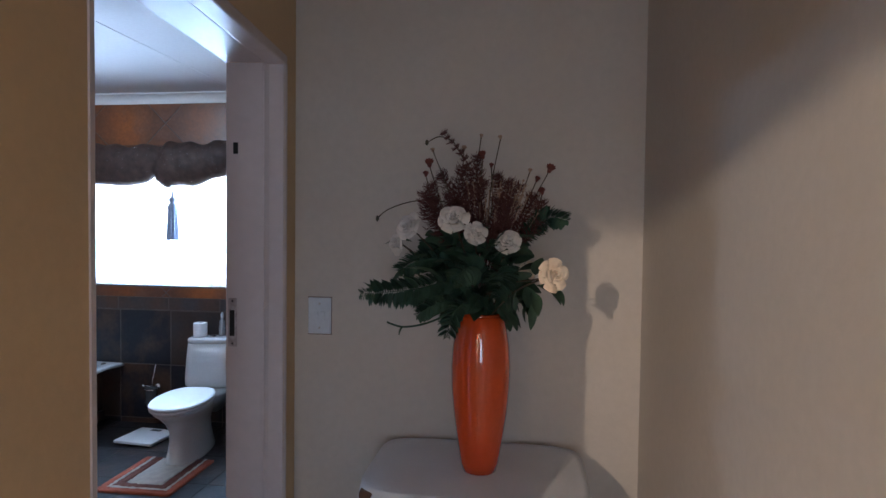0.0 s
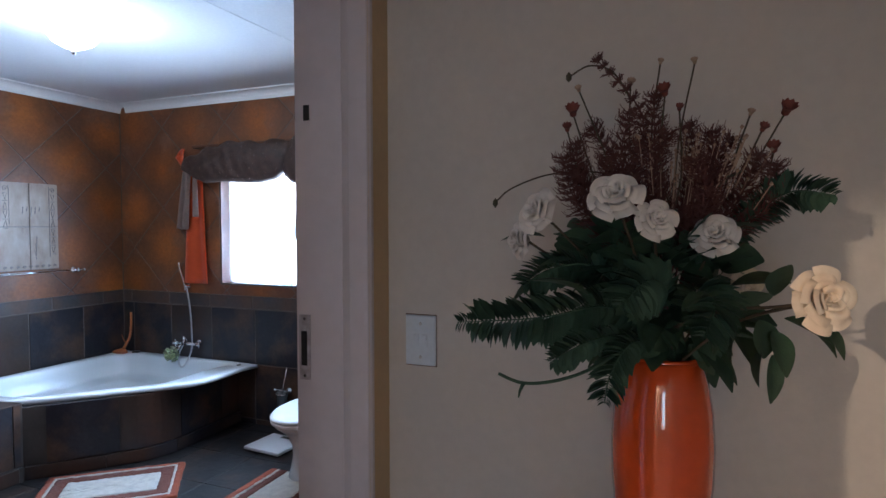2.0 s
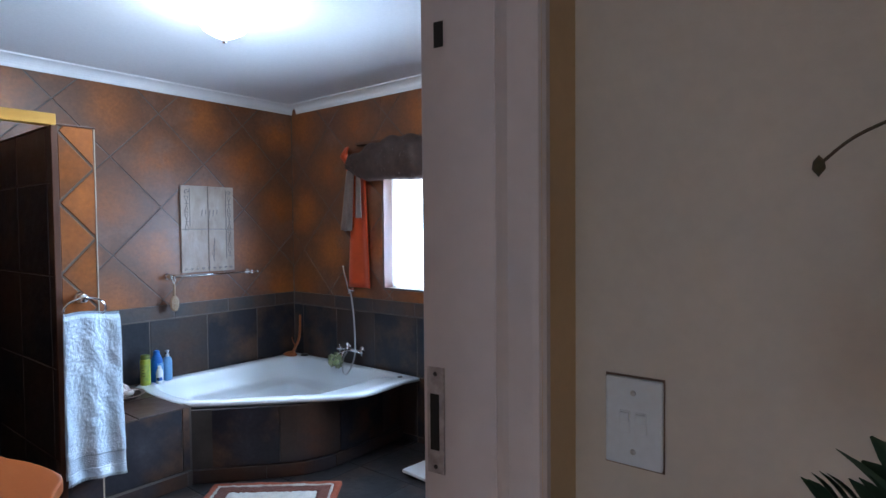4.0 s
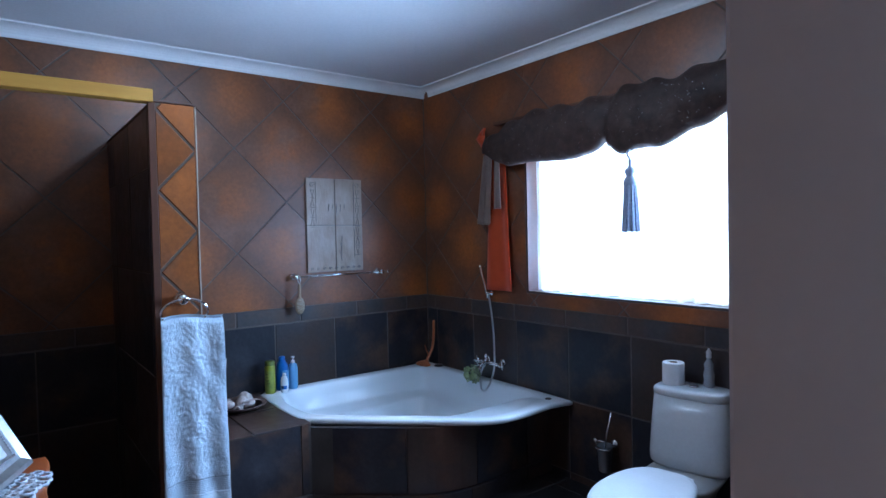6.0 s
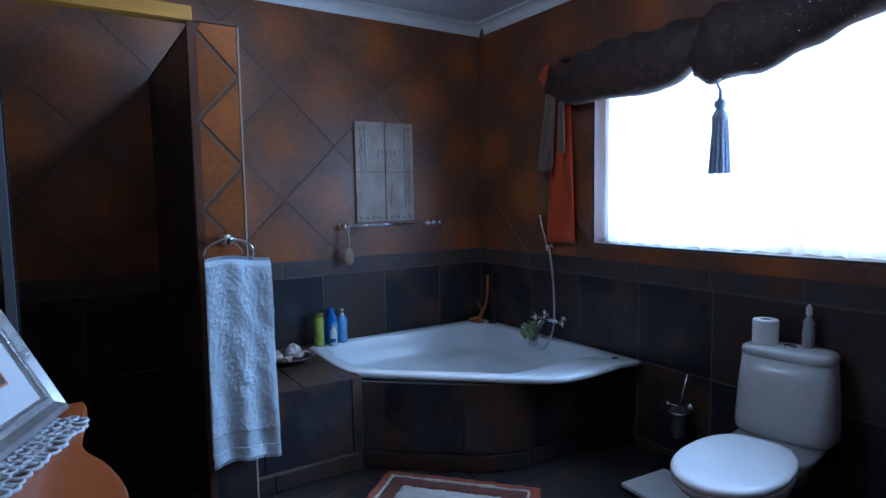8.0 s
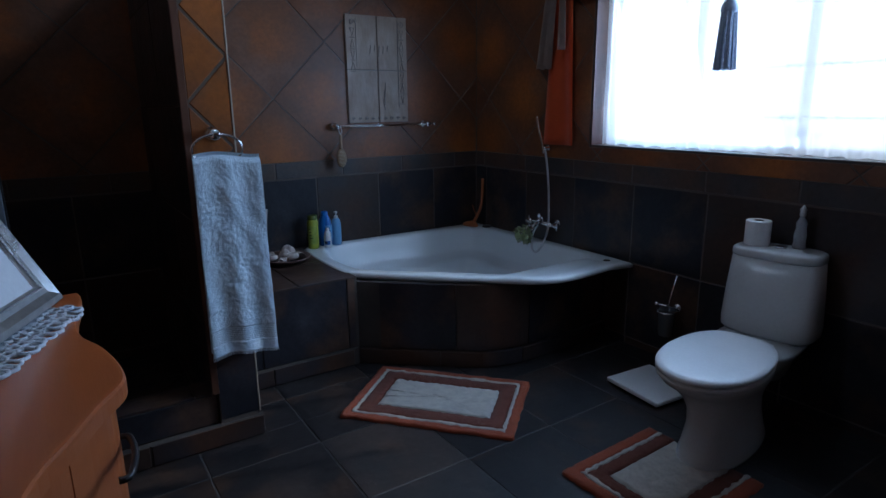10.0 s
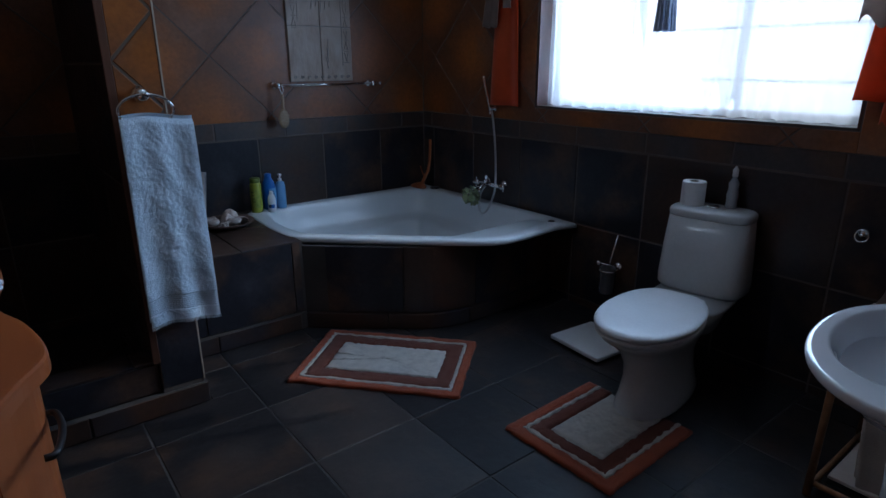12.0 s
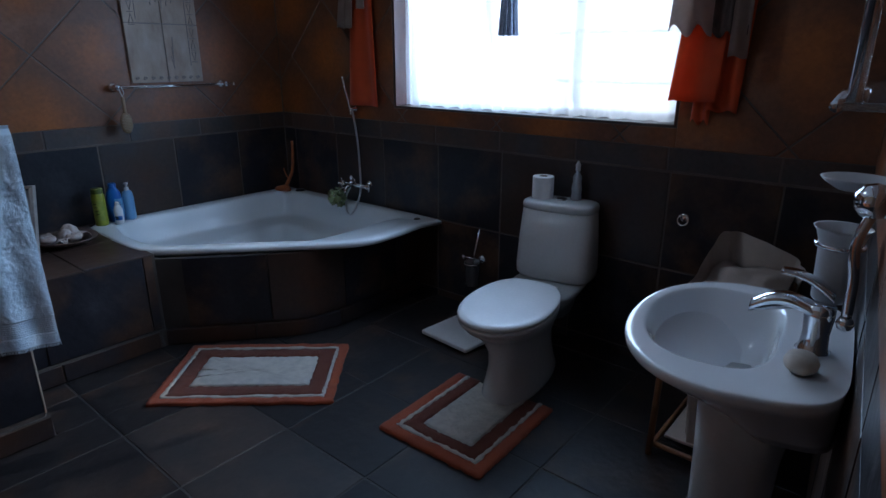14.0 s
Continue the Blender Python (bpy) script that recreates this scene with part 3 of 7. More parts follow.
back = bpy.data.materials.new("bright_overcast_outdoors")
back.use_nodes = True
bt = back.node_tree
em = bt.nodes.new("ShaderNodeEmission")
haze = ramp(bt, noise_tex(bt, 0.9, 2, world_pos=True), [(0.3, (0.86, 0.94, 1.0)), (0.7, (1.0, 1.0, 1.0))])
bt.links.new(haze, em.inputs[0])
em.inputs[1].default_value = 11.5
bt.links.new(em.outputs[0], bt.nodes["Material Output"].inputs[0])
backdrop = setting("backdrop", box((-3.0, 1.50, -0.5), (7.0, 1.52, 4.5)), back, "bright hazy daylight outside the window", cat="backdrop")
backdrop.visible_shadow = False

# net curtain: thin folds that let light through
net = bpy.data.materials.new("white_net")
net.use_nodes = True
nt = net.node_tree
nb = nt.nodes["Principled BSDF"]
nb.inputs["Base Color"].default_value = (0.85, 0.87, 0.9, 1)
nb.inputs["Roughness"].default_value = 0.9
tr, tl, m1, m2 = (nt.nodes.new("ShaderNode" + k) for k in ("BsdfTransparent", "BsdfTranslucent", "MixShader", "MixShader"))
m1.inputs[0].default_value, m2.inputs[0].default_value = 0.62, 0.80
tl.inputs[0].default_value = (0.85, 0.88, 0.92, 1)
for a, b in ((nb.outputs[0], m1.inputs[1]), (tl.outputs[0], m1.inputs[2]), (tr.outputs[0], m2.inputs[1]), (m1.outputs[0], m2.inputs[2])):
    nt.links.new(a, b)
nt.links.new(m2.outputs[0], nt.nodes["Material Output"].inputs[0])
curtain_net = thing("net_curtain", "sheer white net curtain hanging inside the window", "curtain")
bm = patch(lambda u, v: Vector((WX0 + 0.02 + u * (WX1 - WX0 - 0.04), 0.085 + 0.014 * math.sin(u * 120 + 2 * math.sin(u * 17)) + 0.006 * noise.noise((u * 30, v * 3, 0)), WZ0 + 0.012 + 0.004 * math.sin(u * 90) + v * 0.96)), 260, 10)
ob = part("net", bm, net, curtain_net, smooth=True)
ob.visible_shadow = False

# ---- swag valance and its tails ----
valance = thing("window_valance", "puffed brown sequined organza valance with orange satin and tassels", "valance")


def bottom(x):
    """Height of the valance's lower edge along the window."""
    s = (x - 0.86) / 0.94
    if s < 1:
        return 1.895 - 0.035 * math.sin(math.pi * max(s, 0)) * 1.0 - 0.012 * math.sin(9 * x)
    s = (x - 1.80) / 1.05
    return 1.875 + 0.10 * s - 0.045 * math.sin(math.pi * s * 1.6 + 0.6) + 0.010 * math.sin(23 * x)


def puff(u, v):
    x = 0.80 + 2.10 * u
    lo, hi = bottom(x), 2.175 + 0.07 * u + 0.016 * math.sin(11 * x) + 0.012 * math.sin(31 * x + 1)
    a = math.tau * v
    mid, half = (lo + hi) / 2, (hi - lo) / 2
    end = min(1, 6 * min(u, 1 - u) + 0.35)
    gather = 1 - 0.28 * math.exp(-((x - 1.80) / 0.05) ** 2) - 0.15 * math.exp(-((x - 2.42) / 0.06) ** 2)
    wr = noise.noise((x * 5, math.cos(a) * 1.6, math.sin(a) * 1.6)) * 0.030 + noise.noise((x * 16, math.cos(a) * 3.2, math.sin(a) * 3.2)) * 0.018 + 0.007 * math.sin(60 * x + 5 * math.cos(a))
    r = 1 + wr * 7 * 0.55
    return Vector((x + 0.02 * math.cos(a), min(-0.006, -0.080 - 0.072 * end * gather * r * math.sin(a)), mid + half * end * gather * math.cos(a) * (0.92 + 0.6 * wr)))


part("swag", patch(puff, 220, 40, wrap=False), ORGANZA, valance, smooth=True)
bm = bmesh.new()
for _ in range(260):
    u, v = random.random(), 0.08 + 0.40 * random.random()
    p = puff(u, v) + Vector((0, -0.0015, 0))
    join(bm, lathe([(0, 0.0008), (0.0022, 0), (0, -0.0008)], 6, m=Matrix.Translation(p) @ Euler((random.uniform(0.8, 2.2), random.uniform(-0.8, 0.8), 0)).to_matrix().to_4x4()))
sq = part("sequins", bm, material("sequins", (0.75, 0.72, 0.68), 0.15, metal=1.0), valance, "tiny silver sequins")
sq["kind"] = "stuff"
part("top_board", box((0.86, -0.06, 2.165), (2.84, -0.004, 2.185), 0.003), WOOD_DARK, valance)


def tail(name, mat, x0, x1, top, low, y, folds, amp, flare=0.0, slant=0.0, label="", rag=0.0):
    def f(u, v):
        w = 1 + flare * (1 - v)
        xm = (x0 + x1) / 2
        x = xm + (u - 0.5) * (x1 - x0) * w + slant * (1 - v)
        return Vector((x, y - 0.5 * amp * (1 + math.sin(folds * math.tau * u + 1.3 * v)) * (1.2 - 0.5 * v), low + v * (top - low) + slant * 0 + rag * math.sin(folds * 7 * u) * (1 - v)))
    return part(name, patch(f, 48, 24, thick=0.0025), mat, valance, label, smooth=True)


ORGANZA_BROWN = material("mid_brown_organza", (0.10, 0.065, 0.055), 0.55, vary=(0.05, 0.035, 0.032), scale=25, fine=160, bump=0.8, bump_scale=90, spec=0.3)
tail("orange_tail", SATIN_ORANGE, 0.805, 0.935, 2.04, 1.085, -0.018, 1.2, 0.024, flare=0.95, slant=-0.008, label="shiny orange satin tail")
tail("organza_tail", ORGANZA_LIGHT, 0.80, 0.88, 1.98, 1.525, -0.075, 2, 0.026, flare=0.45, slant=-0.055, label="pale brown organza tail", rag=0.006)
tail("organza_tail", ORGANZA_LIGHT, 0.90, 0.94, 1.96, 1.62, -0.070, 1, 0.03, flare=0.2, slant=0.0, label="pale brown organza tail")
tail("orange_tail", SATIN_ORANGE, 2.75, 2.90, 1.95, 1.195, -0.050, 1.3, 0.022, flare=0.22, slant=-0.058, label="shiny orange satin tail", rag=0.003)
tail("orange_tail", SATIN_ORANGE, 2.80, 2.87, 1.95, 1.115, -0.018, 1.5, 0.014, flare=0.0, slant=-0.040, label="shiny orange satin tail", rag=0.012)
tail("orange_tail", SATIN_ORANGE, 2.84, 2.96, 1.95, 1.160, -0.022, 1.5, 0.016, flare=0.0, slant=-0.030, label="shiny orange satin tail", rag=0.006)
tail("organza_tail", ORGANZA_LIGHT, 2.70, 2.83, 2.0, 1.455, -0.100, 1.6, 0.022, flare=0.2, slant=-0.02, label="pale brown organza tail", rag=0.022)
tail("organza_tail", ORGANZA_BROWN, 2.82, 2.95, 2.10, 1.44, -0.085, 2.3, 0.020, flare=0.10, slant=-0.01, label="dark brown organza tail", rag=0.012)
tail("organza_tail", ORGANZA_LIGHT, 2.90, 2.95, 2.05, 1.36, -0.105, 0.8, 0.018, flare=0.25, slant=0.0, label="pale brown organza tail", rag=0.006)
for x in (0.79, 2.87):
    s = -1 if x < 1 else 1
    bm = patch(lambda u, v: Vector((x + s * (0.075 * math.sin(math.pi * v) * (0.3 + u)), -0.06 - 0.02 * math.sin(3 * u + 6 * v), 2.02 + 0.14 * u - 0.07 * v + 0.02 * math.sin(8 * v))), 12, 12, thick=0.003)
    part("bow", bm, SATIN_ORANGE, valance, "orange satin bow", smooth=True)


def tassel(x, z, h, mat):
    g = part("tassel", lathe([(0.0, 0), (0.008, -0.002), (0.008, -0.035), (0.024, -0.050), (0.028, -0.066), (0.018, -0.084), (0.026, -0.095), (0.034, -0.11), (0.036, -0.125), (0.030, -0.140)], 16, m=pose(x, -0.09, z)), mat, valance, "long blue-brown tassel", smooth=True)
    bm = bmesh.new()
    for k in range(46):
        a, r = k * 2.4, 0.040 * math.sqrt((k + 0.5) / 46)
        top = Vector((x + 0.75 * r * math.cos(a), -0.09 + 0.75 * r * math.sin(a), z - 0.132))
        low = Vector((x + r * 1.15 * math.cos(a), -0.09 + r * 1.15 * math.sin(a), z - h + random.uniform(0, 0.006)))
        tube([top, (top + low) / 2 + Vector((random.uniform(-0.002, 0.002), 0, 0)), low], 0.0062, 5, bm=bm)
    part("fringe", bm, mat, g)
    part("cord", tube(smooth_path([(x, -0.09, z), (x - 0.01, -0.10, z + 0.03), (x + 0.01, -0.09, z + 0.06)], 4), 0.006, 6), mat, g)


tassel(1.915, 1.825, 0.37, material("blue_brown_cord", (0.34, 0.40, 0.52), 0.6, vary=(0.24, 0.28, 0.38), scale=60))

# ---- ceiling lamp ----
dome = thing("ceiling_lamp", "frosted white glass dome ceiling lamp switched on", "ceiling lamp", at=(1.69, -1.62, CEIL))
part("base", lathe([(0.0, -0.001), (0.050, -0.001), (0.055, -0.010), (0.050, -0.020), (0.0, -0.022)], 40), WHITE_PLASTIC, dome, smooth=True)
glow = material("lit_frosted_glass", (0.9, 0.94, 1.0), 0.4, emit=(0.86, 0.94, 1.0), strength=14.0)
ob = part("shade", lathe([(0.126, -0.002), (0.136, -0.05), (0.122, -0.09), (0.092, -0.13), (0.045, -0.156), (0.012, -0.166), (0.0, -0.168)], 40), glow, dome, "glowing frosted glass dome", smooth=True)
ob.visible_shadow = False
part("finial", lathe([(0.0, -0.190), (0.008, -0.186), (0.011, -0.178), (0.006, -0.168), (0, -0.166)], 16), CHROME, dome, smooth=True)

# ---- toilet ----
toilet = thing("toilet", "white close-coupled ceramic toilet with its lid down", "toilet", at=(2.235, -0.004, 0), turn=9)
part("bowl", loft([(0, -0.50, 0.122, 0.275, 0.0), (0, -0.50, 0.124, 0.278, 0.012), (0, -0.50, 0.114, 0.262, 0.05), (0, -0.50, 0.103, 0.235, 0.13), (0, -0.51, 0.105, 0.228, 0.20), (0, -0.535, 0.125, 0.235, 0.265), (0, -0.575, 0.152, 0.252, 0.315),
                   (0, -0.61, 0.168, 0.272, 0.350), (0, -0.615, 0.172, 0.278, 0.368), (0, -0.615, 0.166, 0.271, 0.376)], 56, 2.2), CERAMIC, toilet, smooth=True)
part("shelf", loft([(0, -0.16, 0.09, 0.10, 0.20, 3), (0, -0.22, 0.125, 0.17, 0.29, 3), (0, -0.22, 0.160, 0.20, 0.345, 3.4), (0, -0.22, 0.160, 0.20, 0.362, 3.4)], 36), CERAMIC, toilet, smooth=True)


def lid_ring(x, y, a, b, z, tail=0.78):
    """The outline of seat and lid: a rounded front that narrows to a squared hinge end."""
    out = []
    for i in range(64):
        t = math.tau * i / 64
        c, s_ = math.cos(t), math.sin(t)
        k = 2.1 if s_ < 0 else 3.6
        px, py = a * math.copysign(abs(c) ** (2 / k), c), b * math.copysign(abs(s_) ** (2 / k), s_)
        px *= 1 - (1 - tail) * max(0.0, py / b) ** 1.6
        out.append((x + px, y + py, z))
    return out


def ring_loft(rings):
    bm = bmesh.new()
    rr = [[bm.verts.new(p) for p in ring_] for ring_ in rings]
    for p, q in zip(rr, rr[1:]):
        for i in range(len(p)):
            bm.faces.new((p[i], p[(i + 1) % len(p)], q[(i + 1) % len(p)], q[i]))
    bm.faces.new(rr[0][::-1])
    bm.faces.new(rr[-1])
    bmesh.ops.recalc_face_normals(bm, faces=bm.faces[:])
    return bm


part("seat", ring_loft([lid_ring(0, -0.645, 0.172, 0.262, 0.377), lid_ring(0, -0.645, 0.180, 0.272, 0.381), lid_ring(0, -0.645, 0.181, 0.273, 0.390), lid_ring(0, -0.645, 0.176, 0.268, 0.395)]), WHITE_PLASTIC, toilet, smooth=True)
part("lid", ring_loft([lid_ring(0, -0.645, 0.176, 0.268, 0.396), lid_ring(0, -0.645, 0.182, 0.275, 0.400), lid_ring(0, -0.645, 0.183, 0.276, 0.410), lid_ring(0, -0.645, 0.178, 0.270, 0.418), lid_ring(0, -0.645, 0.160, 0.250, 0.4225), lid_ring(0, -0.645, 0.10, 0.17, 0.4245), lid_ring(0, -0.645, 0.04, 0.07, 0.425)]), WHITE_PLASTIC, toilet, "white plastic toilet lid", smooth=True)
part("hinge", box((-0.10, -0.375, 0.366), (0.10, -0.350, 0.402), 0.006), WHITE_PLASTIC, toilet)
part("cistern", loft([(0, -0.112, 0.130, 0.080, 0.358, 4), (0, -0.112, 0.168, 0.098, 0.364, 4), (0, -0.112, 0.184, 0.106, 0.380, 4), (0, -0.110, 0.187, 0.107, 0.42, 4), (0, -0.106, 0.181, 0.103, 0.55, 3.8), (0, -0.102, 0.170, 0.097, 0.690, 3.6)], 64), CERAMIC, toilet, smooth=True)
part("cistern_lid", loft([(0, -0.101, 0.168, 0.095, 0.691, 3.6), (0, -0.101, 0.1725, 0.099, 0.694, 3.6), (0, -0.101, 0.1730, 0.099, 0.712, 3.6), (0, -0.101, 0.169, 0.096, 0.722, 3.6), (0, -0.101, 0.158, 0.088, 0.728, 3.4), (0, -0.101, 0.12, 0.06, 0.7305, 3.0)], 64), CERAMIC, toilet, smooth=True)
part("flush_button", lathe([(0.026, 0.7305), (0.027, 0.735), (0.021, 0.739), (0.019, 0.7365), (0, 0.738)], 28, m=pose(0, -0.10, 0)), CHROME, toilet, "chrome flush button", smooth=True)
TC = pose(2.235, -0.004, 0, rz=9)
roll = thing("toilet_paper_roll", "white toilet paper roll on the toilet cistern", "toilet paper")
roll.matrix_world = TC @ pose(-0.095, -0.095, 0.7305)
part("paper", lathe([(0.021, 0.0), (0.048, 0.0), (0.050, 0.003), (0.050, 0.100), (0.047, 0.103), (0.021, 0.103), (0.021, 0.0)], 36), material("tissue_paper", (0.80, 0.81, 0.82), 0.95, vary=(0.74, 0.75, 0.76), bump=0.4, bump_scale=200), roll, smooth=False)
part("core", lathe([(0.0205, 0.001), (0.0205, 0.102), (0.0195, 0.102), (0.0195, 0.001)], 28), material("grey_cardboard", (0.30, 0.26, 0.22), 0.9), roll, "brown cardboard core")
spray = thing("glass_bottle", "clear glass bottle with a white top on the toilet cistern", "bottle")
spray.matrix_world = TC @ pose(0.055, -0.055, 0.7305)
CLEAR = material("clear_glass", (0.9, 0.95, 0.97), 0.05, trans=0.9)
part("bottle", lathe([(0, 0.0), (0.023, 0.0), (0.026, 0.004), (0.022, 0.03), (0.025, 0.055), (0.019, 0.085), (0.022, 0.105), (0.011, 0.125), (0.009, 0.135)], 28), material("milky_clear_glass", (0.62, 0.68, 0.74), 0.2, trans=0.45), spray, smooth=True)
part("cap", lathe([(0.010, 0.134), (0.012, 0.137), (0.011, 0.15), (0.013, 0.162), (0.006, 0.172), (0.004, 0.178), (0, 0.18)], 20), WHITE_PLASTIC, spray, "white plastic cap", smooth=True)

# ---- toilet brush, wall hook ----
brush = thing("toilet_brush", "chrome toilet brush in a frosted glass wall holder", "toilet brush", at=(1.735, -0.004, 0.30))
part("wall_plate", lathe([(0, 0), (0.022, 0), (0.024, 0.004), (0.018, 0.010), (0.008, 0.014), (0.006, 0.045)], 24, m=pose(0, 0, 0, rx=90)), CHROME, brush, smooth=True)
part("knob", lathe([(0, 0.014), (0.010, 0.010), (0.014, 0), (0.010, -0.010), (0, -0.014)], 16, m=pose(-0.075, -0.07, 0.015)), CHROME, brush, smooth=True)
part("ring", tube([(0.046 * math.cos(a * math.tau / 24), -0.09 + 0.046 * math.sin(a * math.tau / 24), 0) for a in range(24)], 0.004, 6, closed=True), CHROME, brush, smooth=True)
part("arm", tube([(0, -0.01, 0), (-0.03, -0.05, 0.01), (-0.075, -0.07, 0.015)], 0.005, 6), CHROME, brush, smooth=True)
part("cup", lathe([(0, -0.13), (0.034, -0.13), (0.040, -0.12), (0.044, 0.004), (0.046, 0.010), (0.041, 0.010), (0.038, -0.115), (0, -0.122)], 32, m=pose(0, -0.09, 0)), material("smoky_glass", (0.16, 0.17, 0.18), 0.2, trans=0.4), brush, smooth=True)
part("handle", tube([(0, -0.09, -0.06), (0.008, -0.085, 0.06), (0.030, -0.07, 0.19)], 0.005, 8), CHROME, brush, smooth=True)
hook = thing("wall_ring_hook", "small chrome ring hook on the tiled wall", "hook", at=(2.783, -0.004, 0.715))
part("rosette", lathe([(0, 0), (0.020, 0), (0.021, 0.004), (0.014, 0.009), (0, 0.012)], 24, m=pose(0, 0, 0, rx=90)), CHROME, hook, smooth=True)
part("ring", tube([(0.022 * math.cos(a * math.tau / 24), -0.020 + 0.008 * math.sin(a * math.tau / 24), -0.006 + 0.022 * math.sin(a * math.tau / 24)) for a in range(24)], 0.0035, 6, closed=True), CHROME, hook, smooth=True)

# ---- mats ----
RUST_PILE = material("rust_orange_pile", (0.33, 0.062, 0.017), 0.95, vary=(0.23, 0.042, 0.013), scale=18, fine=260, bump=1.0, bump_scale=420, sheen=0.08)
BROWN_PILE = material("red_brown_pile", (0.135, 0.032, 0.014), 0.95, vary=(0.10, 0.018, 0.008), scale=18, fine=260, bump=1.0, bump_scale=420, sheen=0.08)
CREAM_PILE = material("cream_pile", (0.56, 0.52, 0.46), 0.95, vary=(0.42, 0.39, 0.35), scale=26, fine=240, bump=1.0, bump_scale=380, sheen=0.1)


def band(outer_r, inner_r, z, top, wob=0.003, seg_len=0.012):
    """A tufted ring between two rectangles (half sizes), or the full field when inner_r is None."""
    bm = bmesh.new()

    def loop(r):
        a, b = r
        pts = []
        for p, q in (((-a, -b), (a, -b)), ((a, -b), (a, b)), ((a, b), (-a, b)), ((-a, b), (-a, -b))):
            n = 30
            for i in range(n):
                pts.append((p[0] + (q[0] - p[0]) * i / n, p[1] + (q[1] - p[1]) * i / n))
        return [(x + wob * noise.noise((x * 70, y * 70, z * 50)) * 2, y + wob * noise.noise((y * 70, x * 70, 5 + z)) * 2) for x, y in pts]
    o = loop(outer_r)
    i_ = loop(inner_r) if inner_r else [(x * 0.02, y * 0.02) for x, y in o]
    steps = 3 if inner_r else 9
    rows = [[bm.verts.new((*p, z)) for p in o]]
    for s in range(steps + 1):
        k = s / steps
        rows.append([bm.verts.new((p[0] + (q[0] - p[0]) * (0.03 + 0.94 * k), p[1] + (q[1] - p[1]) * (0.03 + 0.94 * k), top + 0.0035 * noise.noise((p[0] * 60 + k * 9, p[1] * 60, 1)))) for p, q in zip(o, i_)])
    rows.append([bm.verts.new((*p, z)) for p in i_])
    for r0, r1 in zip(rows, rows[1:]):
        for j in range(len(r0)):
            bm.faces.new((r0[j], r0[(j + 1) % len(r0)], r1[(j + 1) % len(r0)], r1[j]))
    bmesh.ops.recalc_face_normals(bm, faces=bm.faces[:])
    return bm


mat_1 = thing("bath_mat", "rust orange and cream tufted bath mat on the dark tiled floor", "bath mat", at=(1.382, -1.235, 0.001), turn=41.0)
part("border", band((0.380, 0.260), (0.341, 0.221), 0, 0.013, wob=0.005), RUST_PILE, mat_1, smooth=True)
part("cream_line", band((0.341, 0.221), (0.328, 0.208), 0, 0.016, wob=0.006), CREAM_PILE, mat_1, "thin cream stripe", smooth=True)
part("inner_border", band((0.328, 0.208), (0.258, 0.128), 0, 0.012, wob=0.005), BROWN_PILE, mat_1, "red-brown inner border", smooth=True)
part("centre", band((0.258, 0.128), None, 0, 0.015, wob=0.006), CREAM_PILE, mat_1, "cream centre field", smooth=True)

mat_2 = thing("pedestal_mat", "rust orange and cream contour mat round the toilet foot", "bath mat", at=(2.335, -0.915, 0.001), turn=1.5)


def u_band(off0, off1, top, wob=0.003):
    """Part of a U-shaped mat, between two distances from its rim; its open side faces the wall."""
    bm = bmesh.new()

    def loop(o):
        hw, y0, y1 = 0.236 - o, -0.255 + o, 0.262
        pts = []
        for p, q in (((-hw, y1), (-hw, y0)), ((-hw, y0), (hw, y0)), ((hw, y0), (hw, y1))):
            pts += [(p[0] + (q[0] - p[0]) * i / 30, p[1] + (q[1] - p[1]) * i / 30) for i in range(30)]
        pts.append((hw, y1))
        return [(x + 2 * wob * noise.noise((x * 60, y * 60, off0 * 40)), y + 2 * wob * noise.noise((y * 60, x * 60, 3))) for x, y in pts]
    a, b = loop(off0), loop(off1)
    rows = [[bm.verts.new((*p, 0)) for p in a]]
    for k in (0.04, 0.35, 0.65, 0.96):
        rows.append([bm.verts.new((p[0] + (q[0] - p[0]) * k, p[1] + (q[1] - p[1]) * k, top + 0.003 * noise.noise((p[0] * 60, p[1] * 60, k * 8)))) for p, q in zip(a, b)])
    rows.append([bm.verts.new((*p, 0)) for p in b])
    for r0, r1 in zip(rows, rows[1:]):
        for j in range(len(r0) - 1):
            bm.faces.new((r0[j], r0[j + 1], r1[j + 1], r1[j]))
    for j in (0, -1):
        bm.faces.new([r[j] for r in rows])
    bmesh.ops.recalc_face_normals(bm, faces=bm.faces[:])
    return bm


part("border", u_band(0.0, 0.050, 0.013, 0.004), RUST_PILE, mat_2, smooth=True)
part("cream_line", u_band(0.050, 0.062, 0.016, 0.006), CREAM_PILE, mat_2, "thin cream stripe", smooth=True)
part("inner_border", u_band(0.062, 0.118, 0.012, 0.004), BROWN_PILE, mat_2, "red-brown inner border", smooth=True)
part("centre", patch(lambda u, v: Vector((0.119 * (2 * u - 1), -0.138 + 0.399 * v, 0.0145 * min(1, 30 * min(u, 1 - u, v, 1 - v)) + 0.0035 * noise.noise((u * 15, v * 25, 3)))), 50, 80), CREAM_PILE, mat_2, "cream centre field", smooth=True)

